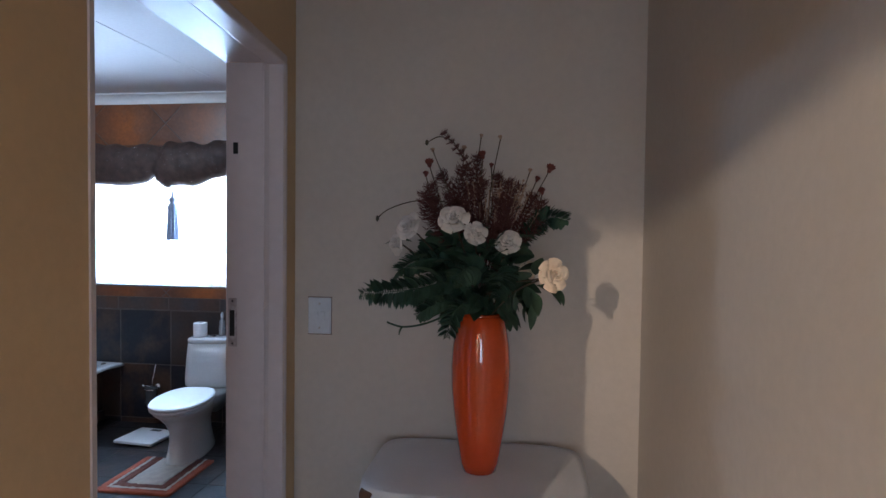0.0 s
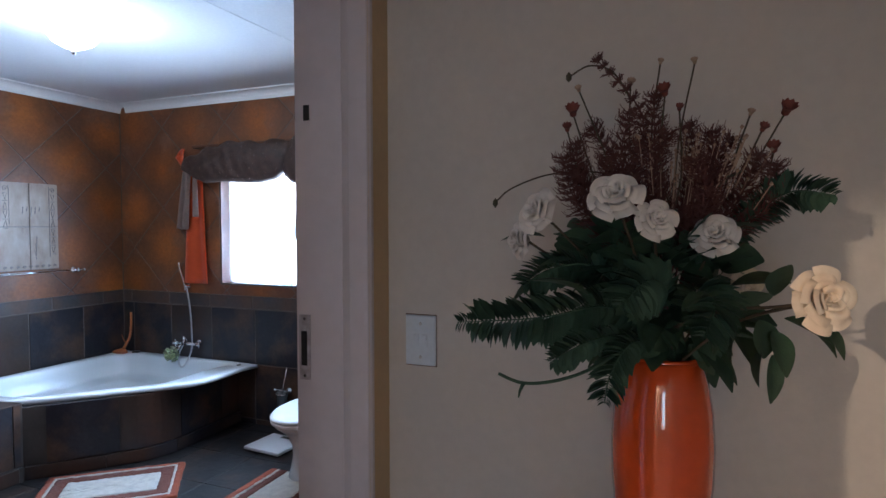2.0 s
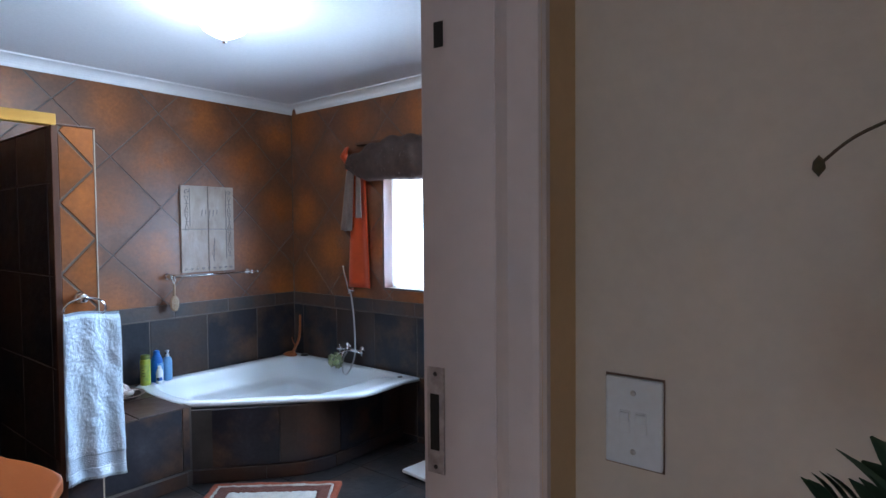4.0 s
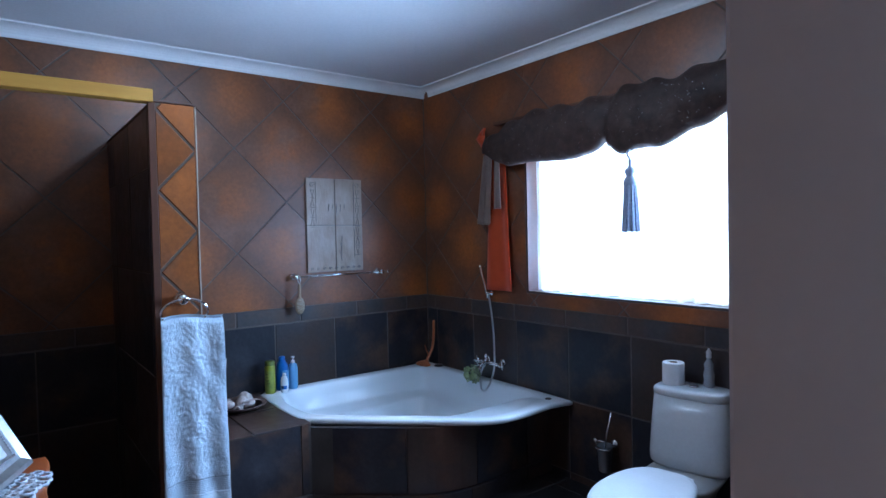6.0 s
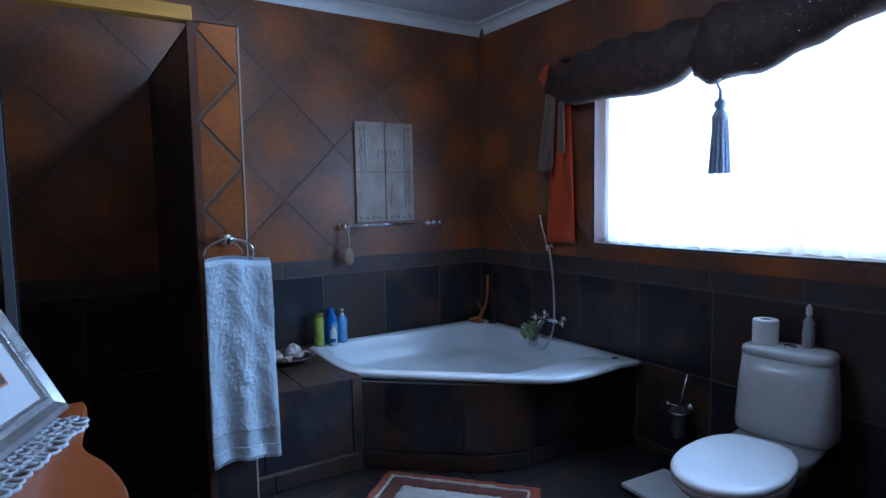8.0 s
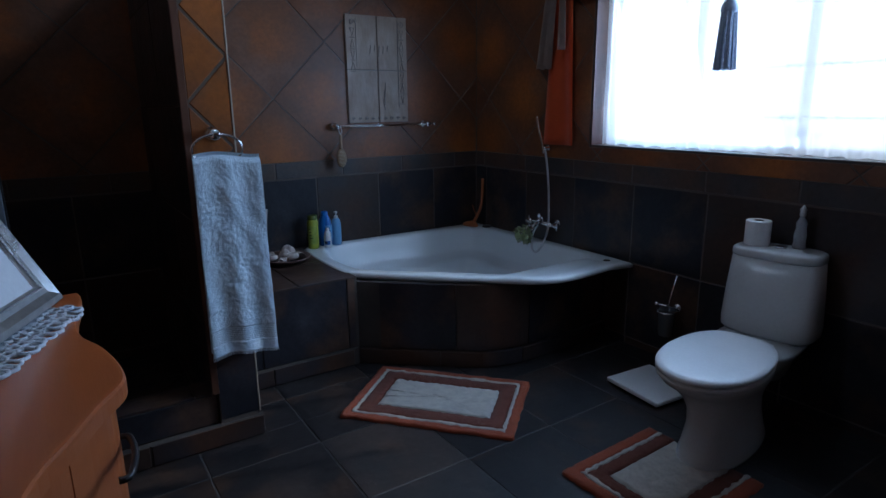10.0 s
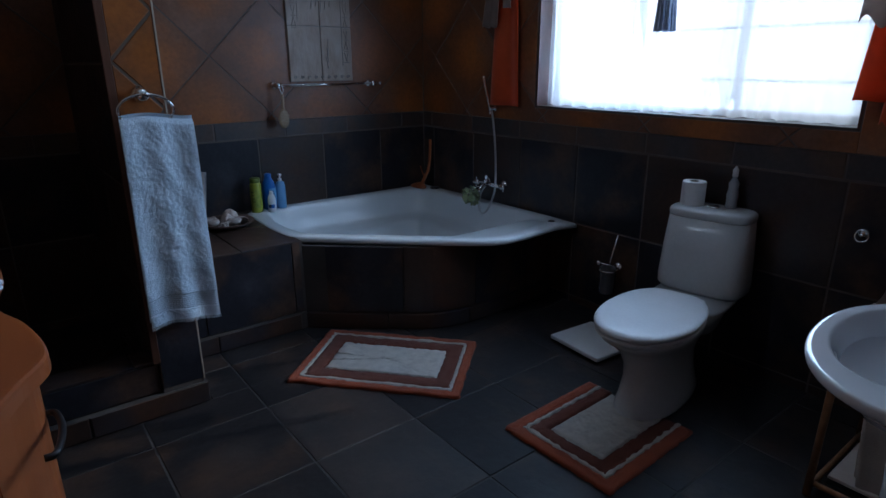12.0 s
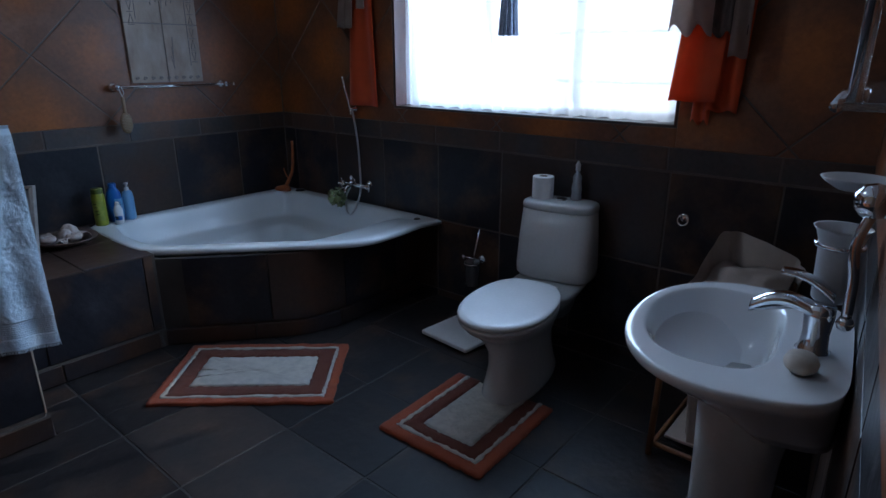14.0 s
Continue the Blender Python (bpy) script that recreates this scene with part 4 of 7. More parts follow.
scale_ = thing("bathroom_scale", "flat white bathroom scale on the dark tiled floor", "bathroom scale", at=(1.868, -0.345, 0.0), turn=-5)
part("platform", box((-0.155, -0.145, 0.012), (0.155, 0.145, 0.034), 0.008, seg=3), WHITE_PLASTIC, scale_)
part("display", box((-0.04, 0.09, 0.0335), (0.04, 0.125, 0.0350), 0.0006), BLACK_PLASTIC, scale_, "small dark display")
for x in (-0.12, 0.12):
    for y in (-0.11, 0.11):
        part("foot", lathe([(0, 0), (0.014, 0), (0.014, 0.013), (0, 0.013)], 14, m=pose(x, y, 0)), BLACK_PLASTIC, scale_)
# ---- on and round the bath ----
tap = thing("bath_mixer", "chrome wall mixer tap with a hand shower hose", "tap", at=(0.775, -0.004, 0.598))
bm = tube([(-0.085, -0.055, 0), (0.085, -0.055, 0)], 0.013, 12)
for x in (-0.075, 0.075):
    join(bm, lathe([(0, 0), (0.028, 0), (0.030, 0.004), (0.024, 0.010), (0.013, 0.014), (0.012, 0.055)], 24, m=pose(x, 0, 0, rx=90)))
part("body", bm, CHROME, tap, smooth=True)
for x in (-0.11, 0.11):
    bm = lathe([(0, 0.03), (0.012, 0.028), (0.018, 0.02), (0.013, 0.012), (0.018, 0.004), (0.016, -0.01), (0, -0.012)], 20, m=pose(x, -0.055, 0, ry=90 if x > 0 else -90))
    for a in range(4):
        tube([(x + (0.015 if x > 0 else -0.015), -0.055, 0), (x + (0.015 if x > 0 else -0.015), -0.055 + 0.030 * math.cos(a * math.pi / 2), 0.030 * math.sin(a * math.pi / 2))], 0.005, 6, bm=bm)
    part("handle", bm, CHROME, tap, smooth=True)
part("spout", tube(smooth_path([(0, -0.055, 0), (0, -0.095, 0.004), (0, -0.130, -0.012), (0, -0.140, -0.035)], 5), 0.011, 12), CHROME, tap, smooth=True)
part("diverter", lathe([(0.012, 0), (0.013, 0.02), (0.009, 0.03), (0.014, 0.038), (0.010, 0.048), (0, 0.05)], 20, m=pose(-0.03, -0.055, 0.008)), CHROME, tap, smooth=True)
HOSE = material("chrome_hose", (0.55, 0.57, 0.60), 0.3, metal=1.0, bump=0.6, bump_scale=500)
part("hose", tube(smooth_path([(-0.035, -0.058, -0.01), (-0.055, -0.085, -0.08), (-0.030, -0.110, -0.165), (0.025, -0.110, -0.165), (0.062, -0.07, -0.04), (0.040, -0.045, 0.15), (0.015, -0.035, 0.30), (-0.015, -0.03, 0.43), (-0.027, -0.035, 0.47)], 8), 0.0065, 8), HOSE, tap, "ribbed chrome hose", smooth=True)
shower = thing("hand_shower", "slim chrome hand shower in a wall bracket", "hand shower", at=(0.745, -0.004, 1.06))
part("bracket", lathe([(0, 0), (0.018, 0), (0.018, 0.006), (0.009, 0.010), (0.010, 0.04), (0, 0.045)], 20, m=pose(0.006, 0, 0, rx=90)), CHROME, shower, smooth=True)
part("handle", tube(smooth_path([(0.004, -0.035, -0.03), (-0.012, -0.04, 0.05), (-0.034, -0.047, 0.13), (-0.046, -0.05, 0.19)], 5), 0.009, 10, taper=1.15), CHROME, shower, smooth=True)
sponge = thing("net_sponge", "pale green net bath sponge hanging from the bath tap", "sponge", at=(0.700, -0.150, 0.520))
bm = bmesh.new()
for k in range(70):
    d = Vector((random.gauss(0, 1), random.gauss(0, 1), random.gauss(0, 1))).normalized()
    c, s = d * random.uniform(0.022, 0.060), d.orthogonal().normalized()
    e = d.cross(s)
    join(bm, patch(lambda u, v: c + 0.022 * ((u - 0.5) * s + (v - 0.5) * e) * 1.5 + d * 0.010 * math.sin(7 * u) * math.cos(6 * v), 4, 4))
part("netting", bm, material("pale_green_net", (0.46, 0.56, 0.28), 0.8, vary=(0.36, 0.48, 0.22), sheen=0.3, alpha=0.45), sponge, smooth=True)
part("cord", tube([(0, 0, 0.03), (0.008, 0.03, 0.055), (0.02, 0.085, 0.062)], 0.002, 5), WHITE_PLASTIC, sponge)

wood_orn = thing("driftwood_ornament", "orange-brown carved wood ornament on the bath corner", "ornament", at=(0.11, -0.10, RIM))
OWOOD = material("orange_brown_wood", (0.42, 0.13, 0.035), 0.5, vary=(0.25, 0.07, 0.025), scale=20, bump=0.4)
part("base", loft([(-0.02, -0.02, 0.075, 0.04, 0.0), (-0.02, -0.02, 0.078, 0.042, 0.008), (-0.01, -0.02, 0.06, 0.03, 0.022), (0.0, -0.01, 0.02, 0.015, 0.035)], 20), OWOOD, wood_orn, smooth=True)
part("stem", tube(smooth_path([(0.0, -0.01, 0.02), (0.035, 0.0, 0.08), (0.05, 0.02, 0.14), (0.055, 0.03, 0.24), (0.045, 0.04, 0.34)], 5), 0.012, 8, taper=0.8), OWOOD, wood_orn, smooth=True)
part("branch", tube(smooth_path([(0.03, 0.0, 0.08), (0.0, 0.0, 0.11), (-0.02, 0.0, 0.15)], 4), 0.006, 6, taper=0.5), OWOOD, wood_orn, smooth=True)
stopper = thing("drain_cover", "small round black rubber drain stopper on the rim", "stopper", at=(0.20, -0.055, RIM))
part("disc", lathe([(0, 0.012), (0.028, 0.011), (0.034, 0.004), (0.034, 0), (0, 0)], 24), BLACK_PLASTIC, stopper, smooth=True)


def bottle(name, label, x, y, z, prof, cap, mat, capmat, squash=1.0, turn=0, strip=None, stripmat=None):
    t = thing(name, label, "bottle", at=(x, y, z), turn=turn)
    part("body", lathe(prof, 28, squash), mat, t, smooth=True)
    part("cap", lathe(cap, 20, squash if squash > 0.8 else 1.0), capmat, t, smooth=True)
    if strip:
        r, z0, z1 = strip
        def f(u, v):
            a = -0.9 + 1.8 * u - 0.55
            return Vector((r * math.cos(a), squash * r * math.sin(a), z0 + (z1 - z0) * v))
        lab = part("label", patch(f, 14, 2, thick=0.0006), stripmat, t, "printed bottle label")
        for k in range(4):
            zz = z1 - (k + 1.2) * (z1 - z0) / 6
            part("print_bar", patch(lambda u, v: (lambda a: Vector(((r + 0.0012) * math.cos(a), squash * (r + 0.0012) * math.sin(a), zz + 0.004 * v)))(-1.25 + 0.5 * u + 0.1 * k), 6, 1), DARK_METAL, lab)
    return t


LIME = material("lime_green_plastic", (0.30, 0.34, 0.035), 0.35, vary=(0.26, 0.30, 0.03))
BLUE = material("bright_blue_plastic", (0.015, 0.12, 0.42), 0.3, vary=(0.012, 0.10, 0.36))
PALE_BLUE = material("pale_blue_plastic", (0.16, 0.34, 0.58), 0.35, vary=(0.14, 0.31, 0.53))
bottle("shampoo_bottle", "lime green shampoo bottle with a flat cap on the bath rim", 0.085, -1.305, RIM, [(0, 0), (0.030, 0), (0.033, 0.006), (0.033, 0.165), (0.028, 0.178)], [(0.029, 0.178), (0.030, 0.182), (0.030, 0.200), (0.027, 0.205), (0, 0.206)], LIME, material("dark_green_plastic", (0.09, 0.12, 0.02), 0.4), strip=(0.0335, 0.03, 0.145), stripmat=material("green_print", (0.17, 0.24, 0.04), 0.4, vary=(0.40, 0.42, 0.08), scale=40))
bottle("shower_gel_bottle", "bright blue gel bottle with a blue cap", 0.060, -1.215, RIM, [(0, 0), (0.036, 0), (0.040, 0.008), (0.042, 0.09), (0.036, 0.16), (0.020, 0.192)], [(0.020, 0.190), (0.021, 0.212), (0.014, 0.218), (0, 0.219)], BLUE, BLUE, squash=0.7, turn=60, strip=(0.0425, 0.03, 0.13), stripmat=PALE_BLUE)
bottle("lotion_bottle", "small white lotion bottle with a blue spot", 0.125, -1.228, RIM, [(0, 0), (0.021, 0), (0.023, 0.005), (0.023, 0.075), (0.017, 0.098), (0.011, 0.103)], [(0.012, 0.103), (0.012, 0.116), (0.008, 0.122), (0, 0.123)], WHITE_PLASTIC, WHITE_PLASTIC, strip=(0.0235, 0.022, 0.045), stripmat=BLUE)
t = bottle("pump_bottle", "pale blue pump soap bottle with a white pump", 0.070, -1.145, RIM, [(0, 0), (0.027, 0), (0.030, 0.005), (0.030, 0.13), (0.024, 0.158), (0.010, 0.168)], [(0.012, 0.166), (0.012, 0.182), (0.004, 0.184), (0.004, 0.203), (0, 0.204)], PALE_BLUE, WHITE_PLASTIC)
part("pump", join(lathe([(0.012, 0.202), (0.013, 0.207), (0, 0.212)], 14), tube([(0, 0, 0.206), (0.030, -0.010, 0.206), (0.040, -0.012, 0.201)], 0.005, 8)), WHITE_PLASTIC, t, smooth=True)

# shells in a dish, on the ledge
SHELL = material("pale_shell", (0.62, 0.58, 0.56), 0.45, vary=(0.42, 0.30, 0.24), scale=35, fine=140, bump=0.5, bump_scale=160)
dish = thing("shell_dish", "dark shallow wooden dish on the bath ledge", "dish", at=(0.30, -1.56, RIM - 0.006))
part("dish", lathe([(0, 0), (0.065, 0), (0.11, 0.014), (0.142, 0.032), (0.145, 0.036), (0.138, 0.037), (0.105, 0.021), (0.06, 0.008), (0, 0.006)], 40), material("dark_dish_wood", (0.14, 0.09, 0.07), 0.4, vary=(0.09, 0.06, 0.05), scale=25), dish, smooth=True)


def shell(x, y, z, r, kind, turn):
    s = thing("seashell", {0: "white spiral seashell in the dish", 1: "pale ribbed clam shell in the dish", 2: "brown and cream rough seashell in the dish"}[kind], "seashell", "shells in the dish", at=(x, y, z), turn=turn)
    if kind == 0:
        def f(u, v):
            a, b = u * math.tau * 2.4, v * math.tau
            g = math.exp(-0.13 * a) * r
            return Vector((math.cos(a) * (g + 0.55 * g * math.cos(b)), math.sin(a) * (g + 0.55 * g * math.cos(b)) * 0.9, r * 0.9 - 0.62 * g + 0.62 * g * math.sin(b) + 0.12 * r))
        bm = patch(f, 60, 12)
    elif kind == 1:
        bm = patch(lambda u, v: Vector((r * (0.15 + 0.9 * v) * math.cos(math.pi * (0.08 + 0.84 * u)) * 1.1, r * (-0.6 + 1.4 * v * math.sin(math.pi * (0.08 + 0.84 * u))), r * (0.15 + 0.65 * math.sin(math.pi * min(v, 0.98)) + 0.05 * math.sin(u * 60)))), 60, 14, thick=0.002)
    else:
        bm = lathe([(0.0, 0), (0.5 * r, 0.1 * r), (0.95 * r, 0.5 * r), (0.8 * r, 1.0 * r), (0.45 * r, 1.35 * r), (0, 1.6 * r)], 24)
        for v in bm.verts:
            v.co *= 1 + 0.22 * noise.noise(v.co * 90)
    part("shell", bm, SHELL, s, smooth=True)
    return s


for x, y, r, k, tt in ((0.24, -1.52, 0.044, 2, 10), (0.355, -1.53, 0.046, 0, 60), (0.30, -1.63, 0.036, 0, 200), (0.38, -1.60, 0.040, 1, 110), (0.21, -1.61, 0.034, 1, 300), (0.31, -1.56, 0.040, 2, 80)):
    shell(x, y, RIM + (0.012 if r < 0.045 else 0.008), r, k, tt)

# a framed picture leaning on the ledge
SILVER = material("silver_frame", (0.62, 0.61, 0.60), 0.3, metal=0.85, vary=(0.45, 0.43, 0.42), scale=30, rough_vary=0.1, bump=0.2)
SILVER_DARK = material("dark_silver_beading", (0.28, 0.27, 0.28), 0.35, metal=0.85, rough_vary=0.1)
CARD = material("white_mount_card", (0.72, 0.72, 0.74), 0.85, vary=(0.69, 0.69, 0.71))


def picture(name, label, m, w, h, border, mount, print_mat, bead=True, line=None):
    t = thing(name, label, "picture frame")
    t.matrix_world = m
    prof = [(0, 0), (0.004, 0.020), (0.018, 0.026), (border * 0.6, 0.016), (border * 0.8, 0.018), (border, 0.008), (border, 0)]
    bm = bmesh.new()
    loops = []
    for o, z in prof:
        loops.append([bm.verts.new((sx * (w / 2 - o), sy * (h / 2 - o), z)) for sx, sy in ((-1, -1), (1, -1), (1, 1), (-1, 1))])
    for a, b in zip(loops, loops[1:] + loops[:1]):
        for i in range(4):
            bm.faces.new((a[i], a[(i + 1) % 4], b[(i + 1) % 4], b[i]))
    bmesh.ops.recalc_face_normals(bm, faces=bm.faces[:])
    part("frame", bm, SILVER, t)
    if bead:
        bm = bmesh.new()
        o = border * 0.86
        for sx, sy, ln, ax in ((0, -1, w - 2 * o, 0), (0, 1, w - 2 * o, 0), (-1, 0, h - 2 * o, 1), (1, 0, h - 2 * o, 1)):
            n = int(ln / 0.0085)
            for i in range(n + 1):
                d = -ln / 2 + ln * i / n
                p = (d, sy * (h / 2 - o)) if ax == 0 else (sx * (w / 2 - o), d)
                join(bm, lathe([(0, 0.0038), (0.0034, 0.002), (0.0040, 0)], 6, m=pose(p[0], p[1], 0.0145)))
        b = part("beading", bm, SILVER_DARK, t, "dark beaded inner edge")
    i0 = border
    part("mount", box((-w / 2 + i0 - 0.002, -h / 2 + i0 - 0.002, 0.001), (w / 2 - i0 + 0.002, h / 2 - i0 + 0.002, 0.006)), CARD, t, "white picture mount")
    i1 = border + mount
    if line:
        part("mount_line", box((-w / 2 + i1 - 0.006, -h / 2 + i1 - 0.006, 0.006), (w / 2 - i1 + 0.006, h / 2 - i1 + 0.006, 0.0068)), line, t, "thin salmon mount line")
    part("print", box((-w / 2 + i1, -h / 2 + i1, 0.0068), (w / 2 - i1, h / 2 - i1, 0.0076)), print_mat, t, "brown print")
    part("back", box((-w / 2 + 0.006, -h / 2 + 0.006, -0.006), (w / 2 - 0.006, h / 2 - 0.006, 0.0)), WOOD_DARK, t)
    return t


BROWN_PRINT = material("brown_print", (0.13, 0.075, 0.055), 0.6, vary=(0.09, 0.05, 0.04), scale=4)
picture("picture_frame", "narrow white picture frame leaning on the bath ledge", Matrix.Translation((0.40, -1.800, RIM - 0.006 + 0.172)) @ pose(0, 0, 0, rz=-38) @ plane((0, 0, 0), (0, 1, 0), (-0.30, 0, 0.954)), 0.24, 0.34, 0.022, 0.03, BROWN_PRINT, bead=True)

# towel rail and brush on the west wall
rail = thing("towel_rail", "chrome towel rail on the terracotta tiled wall", "towel rail", at=(0.004, 0, 1.205))
part("bar", tube([(0.062, -1.105, 0), (0.062, -0.52, 0)], 0.008, 12), CHROME, rail, smooth=True)
for y in (-1.10, -0.45):
    bm = lathe([(0, 0), (0.024, 0), (0.026, 0.004), (0.016, 0.010), (0.010, 0.018), (0.009, 0.05), (0.016, 0.055), (0.018, 0.063), (0.013, 0.072), (0, 0.074)], 24, m=pose(0, y, 0, ry=90))
    part("post", bm, CHROME, rail, smooth=True)
part("bar_end", tube([(0.062, -0.52, 0), (0.062, -0.42, 0)], 0.008, 12), CHROME, rail, smooth=True)
part("finial", lathe([(0, 0.012), (0.009, 0.008), (0.012, 0), (0.009, -0.008), (0, -0.012)], 14, m=pose(0.062, -0.40, 0, rx=90)), CHROME, rail, smooth=True)
hb = thing("massage_brush", "wooden massage brush hanging from the towel rail", "brush", at=(0.072, -1.085, 1.19))
BRUSH_WOOD = material("pale_brush_wood", (0.34, 0.235, 0.15), 0.55, vary=(0.25, 0.165, 0.10), scale=30, stretch=(6, 6, 1))
part("handle", tube(smooth_path([(0, 0, -0.035), (0.002, 0, -0.07), (0, 0, -0.12)], 4), 0.009, 10), BRUSH_WOOD, hb, smooth=True)
part("head", lathe([(0, 0.058), (0.016, 0.052), (0.029, 0.030), (0.033, 0), (0.029, -0.03), (0.016, -0.052), (0, -0.058)], 28, squash=0.45, m=pose(0, 0, -0.175, rz=90)), BRUSH_WOOD, hb, smooth=True)
bm = bmesh.new()
for i in range(-3, 4):
    for j in range(-6, 7):
        y, z = i * 0.008 + (0.004 if j % 2 else 0), j * 0.0085
        if (y / 0.028) ** 2 + (z / 0.052) ** 2 < 1:
            join(bm, lathe([(0.0026, 0), (0.0022, 0.006), (0, 0.009)], 6, m=pose(0.013, y, -0.175 + z, ry=90)))
part("nubs", bm, material("cream_rubber", (0.55, 0.50, 0.40), 0.6), hb, "cream massage nubs")
part("loop", tube([(0, 0, -0.035), (0.006, 0.008, -0.01), (0, 0.0, 0.018), (-0.018, -0.002, 0.020), (-0.004, -0.008, -0.01), (0, 0, -0.035)], 0.0022, 6), material("white_string", (0.6, 0.6, 0.58), 0.8), hb)

# the four picture tiles over the rail
panel = thing("tile_picture", "four beige decorative tiles with carved motifs on the wall", "wall panel", at=(0.0045, 0, 0), kind="structure")
BEIGE_TILE = material("beige_stone_tile", (0.38, 0.30, 0.235), 0.42, vary=(0.22, 0.145, 0.10), scale=11, fine=70, stretch=(1, 1, 0.5), bump=0.4, bump_scale=40, rough_vary=0.08)
MOTIF = material("grey_brown_motif", (0.15, 0.12, 0.105), 0.5, vary=(0.20, 0.165, 0.14), scale=40)
Y0, YM, Y1, Z0, ZM, Z1 = -0.995, -0.785, -0.574, 1.225, 1.542, 1.864
part("backing", box((0, Y0 - 0.002, Z0 - 0.002), (0.003, Y1 + 0.002, Z1 + 0.002)), MOTIF, panel)
for ya, yb in ((Y0, YM - 0.003), (YM + 0.003, Y1)):
    for za, zb in ((Z0, ZM - 0.003), (ZM + 0.003, Z1)):
        part("tile", box((0.002, ya, za), (0.012, yb, zb), 0.0015), BEIGE_TILE, panel)


def strokes(paths, parent):
    bm = bmesh.new()
    for path in paths:
        tube([(0.0122, y, z) for y, z in path], 0.0028, 5, bm=bm)
    part("motif", bm, MOTIF, parent, "dark carved ornament")


def spiral(y, z, r, s=1):
    return [(y + s * r * (1 - k / 16) * math.cos(k * 0.62), z + r * (1 - k / 16) * math.sin(k * 0.62)) for k in range(15)]


for y, s in ((Y0 + 0.042, 1), (Y1 - 0.038, -1)):
    paths = [spiral(y, Z1 - 0.045, 0.020, s)]
    for k in range(7):
        z = Z1 - 0.10 - 0.066 * k
        if s == 1 and k > 3:
            continue
        up = 1 if k % 2 else -1
        paths.append([(y - 0.013, z - up * 0.022), (y, z + up * 0.024), (y + 0.013, z - up * 0.022), (y - 0.013, z - up * 0.022)])
        paths.append([(y - 0.016, z - 0.032), (y + 0.016, z - 0.032)])
    paths.append([(y + s * 0.026, Z1 - 0.02), (y + s * 0.026, Z1 - 0.30 if s == 1 else Z0 + 0.09)])
    strokes(paths, panel)
strokes([[(YM - 0.05 + 0.03 * k, 1.64 + 0.02 * math.sin(k * 2.1)), (YM - 0.045 + 0.03 * k, 1.69)] for k in range(5)] + [[(YM + 0.03 + 0.01 * k, 1.37 + 0.05 * k), (YM + 0.045, 1.30 + 0.03 * k)] for k in range(3)], panel)
strokes([spiral(Y0 + 0.03 + 0.045 * k, Z0 + 0.022, 0.011) for k in range(9)], panel)

# ---- towel on its ring, on the end of the partition ----
ring = thing("towel_ring", "round chrome towel ring on the partition end", "towel ring", at=(PX, -2.080, 1.228))
part("rosette", lathe([(0, 0), (0.026, 0), (0.028, 0.005), (0.018, 0.012), (0.012, 0.03), (0.020, 0.036), (0.023, 0.048), (0.017, 0.060), (0, 0.064)], 28, m=pose(0, 0, 0, ry=90)), CHROME, ring, smooth=True)
part("ring", tube([(0.046 + 0.012 * math.sin(a * math.tau / 40), 0.005 + 0.088 * math.cos(a * math.tau / 40), -0.052 + 0.054 * math.sin(a * math.tau / 40)) for a in range(40)], 0.0048, 8, closed=True), CHROME, ring, smooth=True)
towel = thing("hand_towel", "thick pale blue-white terry towel hanging over the ring", "towel", at=(PX + 0.048, -2.046, 0))


def drape(front):
    def f(u, v):
        y = (u - 0.5) * (0.235 + 0.012 * (1 - v))
        fold = 0.0085 * math.sin(2.1 * math.tau * u + 0.9 + 1.2 * v + 0.5 * math.sin(5 * v)) * (1.15 - 0.95 * v) + 0.006 * noise.noise((y * 12, v * 3.5, 2.0 + front))
        fuzz = 0.0016 * noise.noise((y * 75, v * 56, front)) + 0.0036 * noise.noise((y * 20 + v * 7, v * 11, front))
        band_ = 0.004 if 0.055 < v < 0.135 else 0.0
        ridge = 0.0012 * math.sin(v * 620) if band_ else 0
        z = 0.398 + (0.012 if front < 0 else 0) + v * (1.150 - 0.398) + 0.008 * math.sin(5 * u)
        x = front * (0.011 + 0.006 * (1 - v)) + fold * 0.9 + fuzz * (0.2 if band_ else 1) - front * band_ + ridge
        if v > 0.975:
            x *= max(0.0, (1 - v) / 0.025)
        return Vector((x, y, z))
    return f


bm = patch(drape(1), 120, 300)
join(bm, patch(drape(-1), 60, 90))
bmesh.ops.recalc_face_normals(bm, faces=bm.faces[:])
part("cloth", bm, TOWEL, towel, smooth=True)
bm = bmesh.new()
for k in range(64):
    p = drape(1)(k / 63, 0.0)
    tube([p + Vector((0, 0, 0.004)), p + Vector((random.uniform(-0.002, 0.002), random.uniform(-0.002, 0.002), -0.010 - random.random() * 0.003))], 0.0013, 4, bm=bm)
part("fringe", bm, TOWEL, towel, "short towel fringe")
# ---- basin on its pedestal, tap and wall fittings ----
BASIN_CERAMIC = material("glossy_white_basin_ceramic", (0.84, 0.88, 0.92), 0.10, coat=0.7, rough_vary=0.02)
basin = thing("pedestal_basin", "white ceramic washbasin on a pedestal beside the door", "washbasin")
basin.matrix_world = EAST @ pose(-0.010, 1.21, 0)
BZ = 0.826


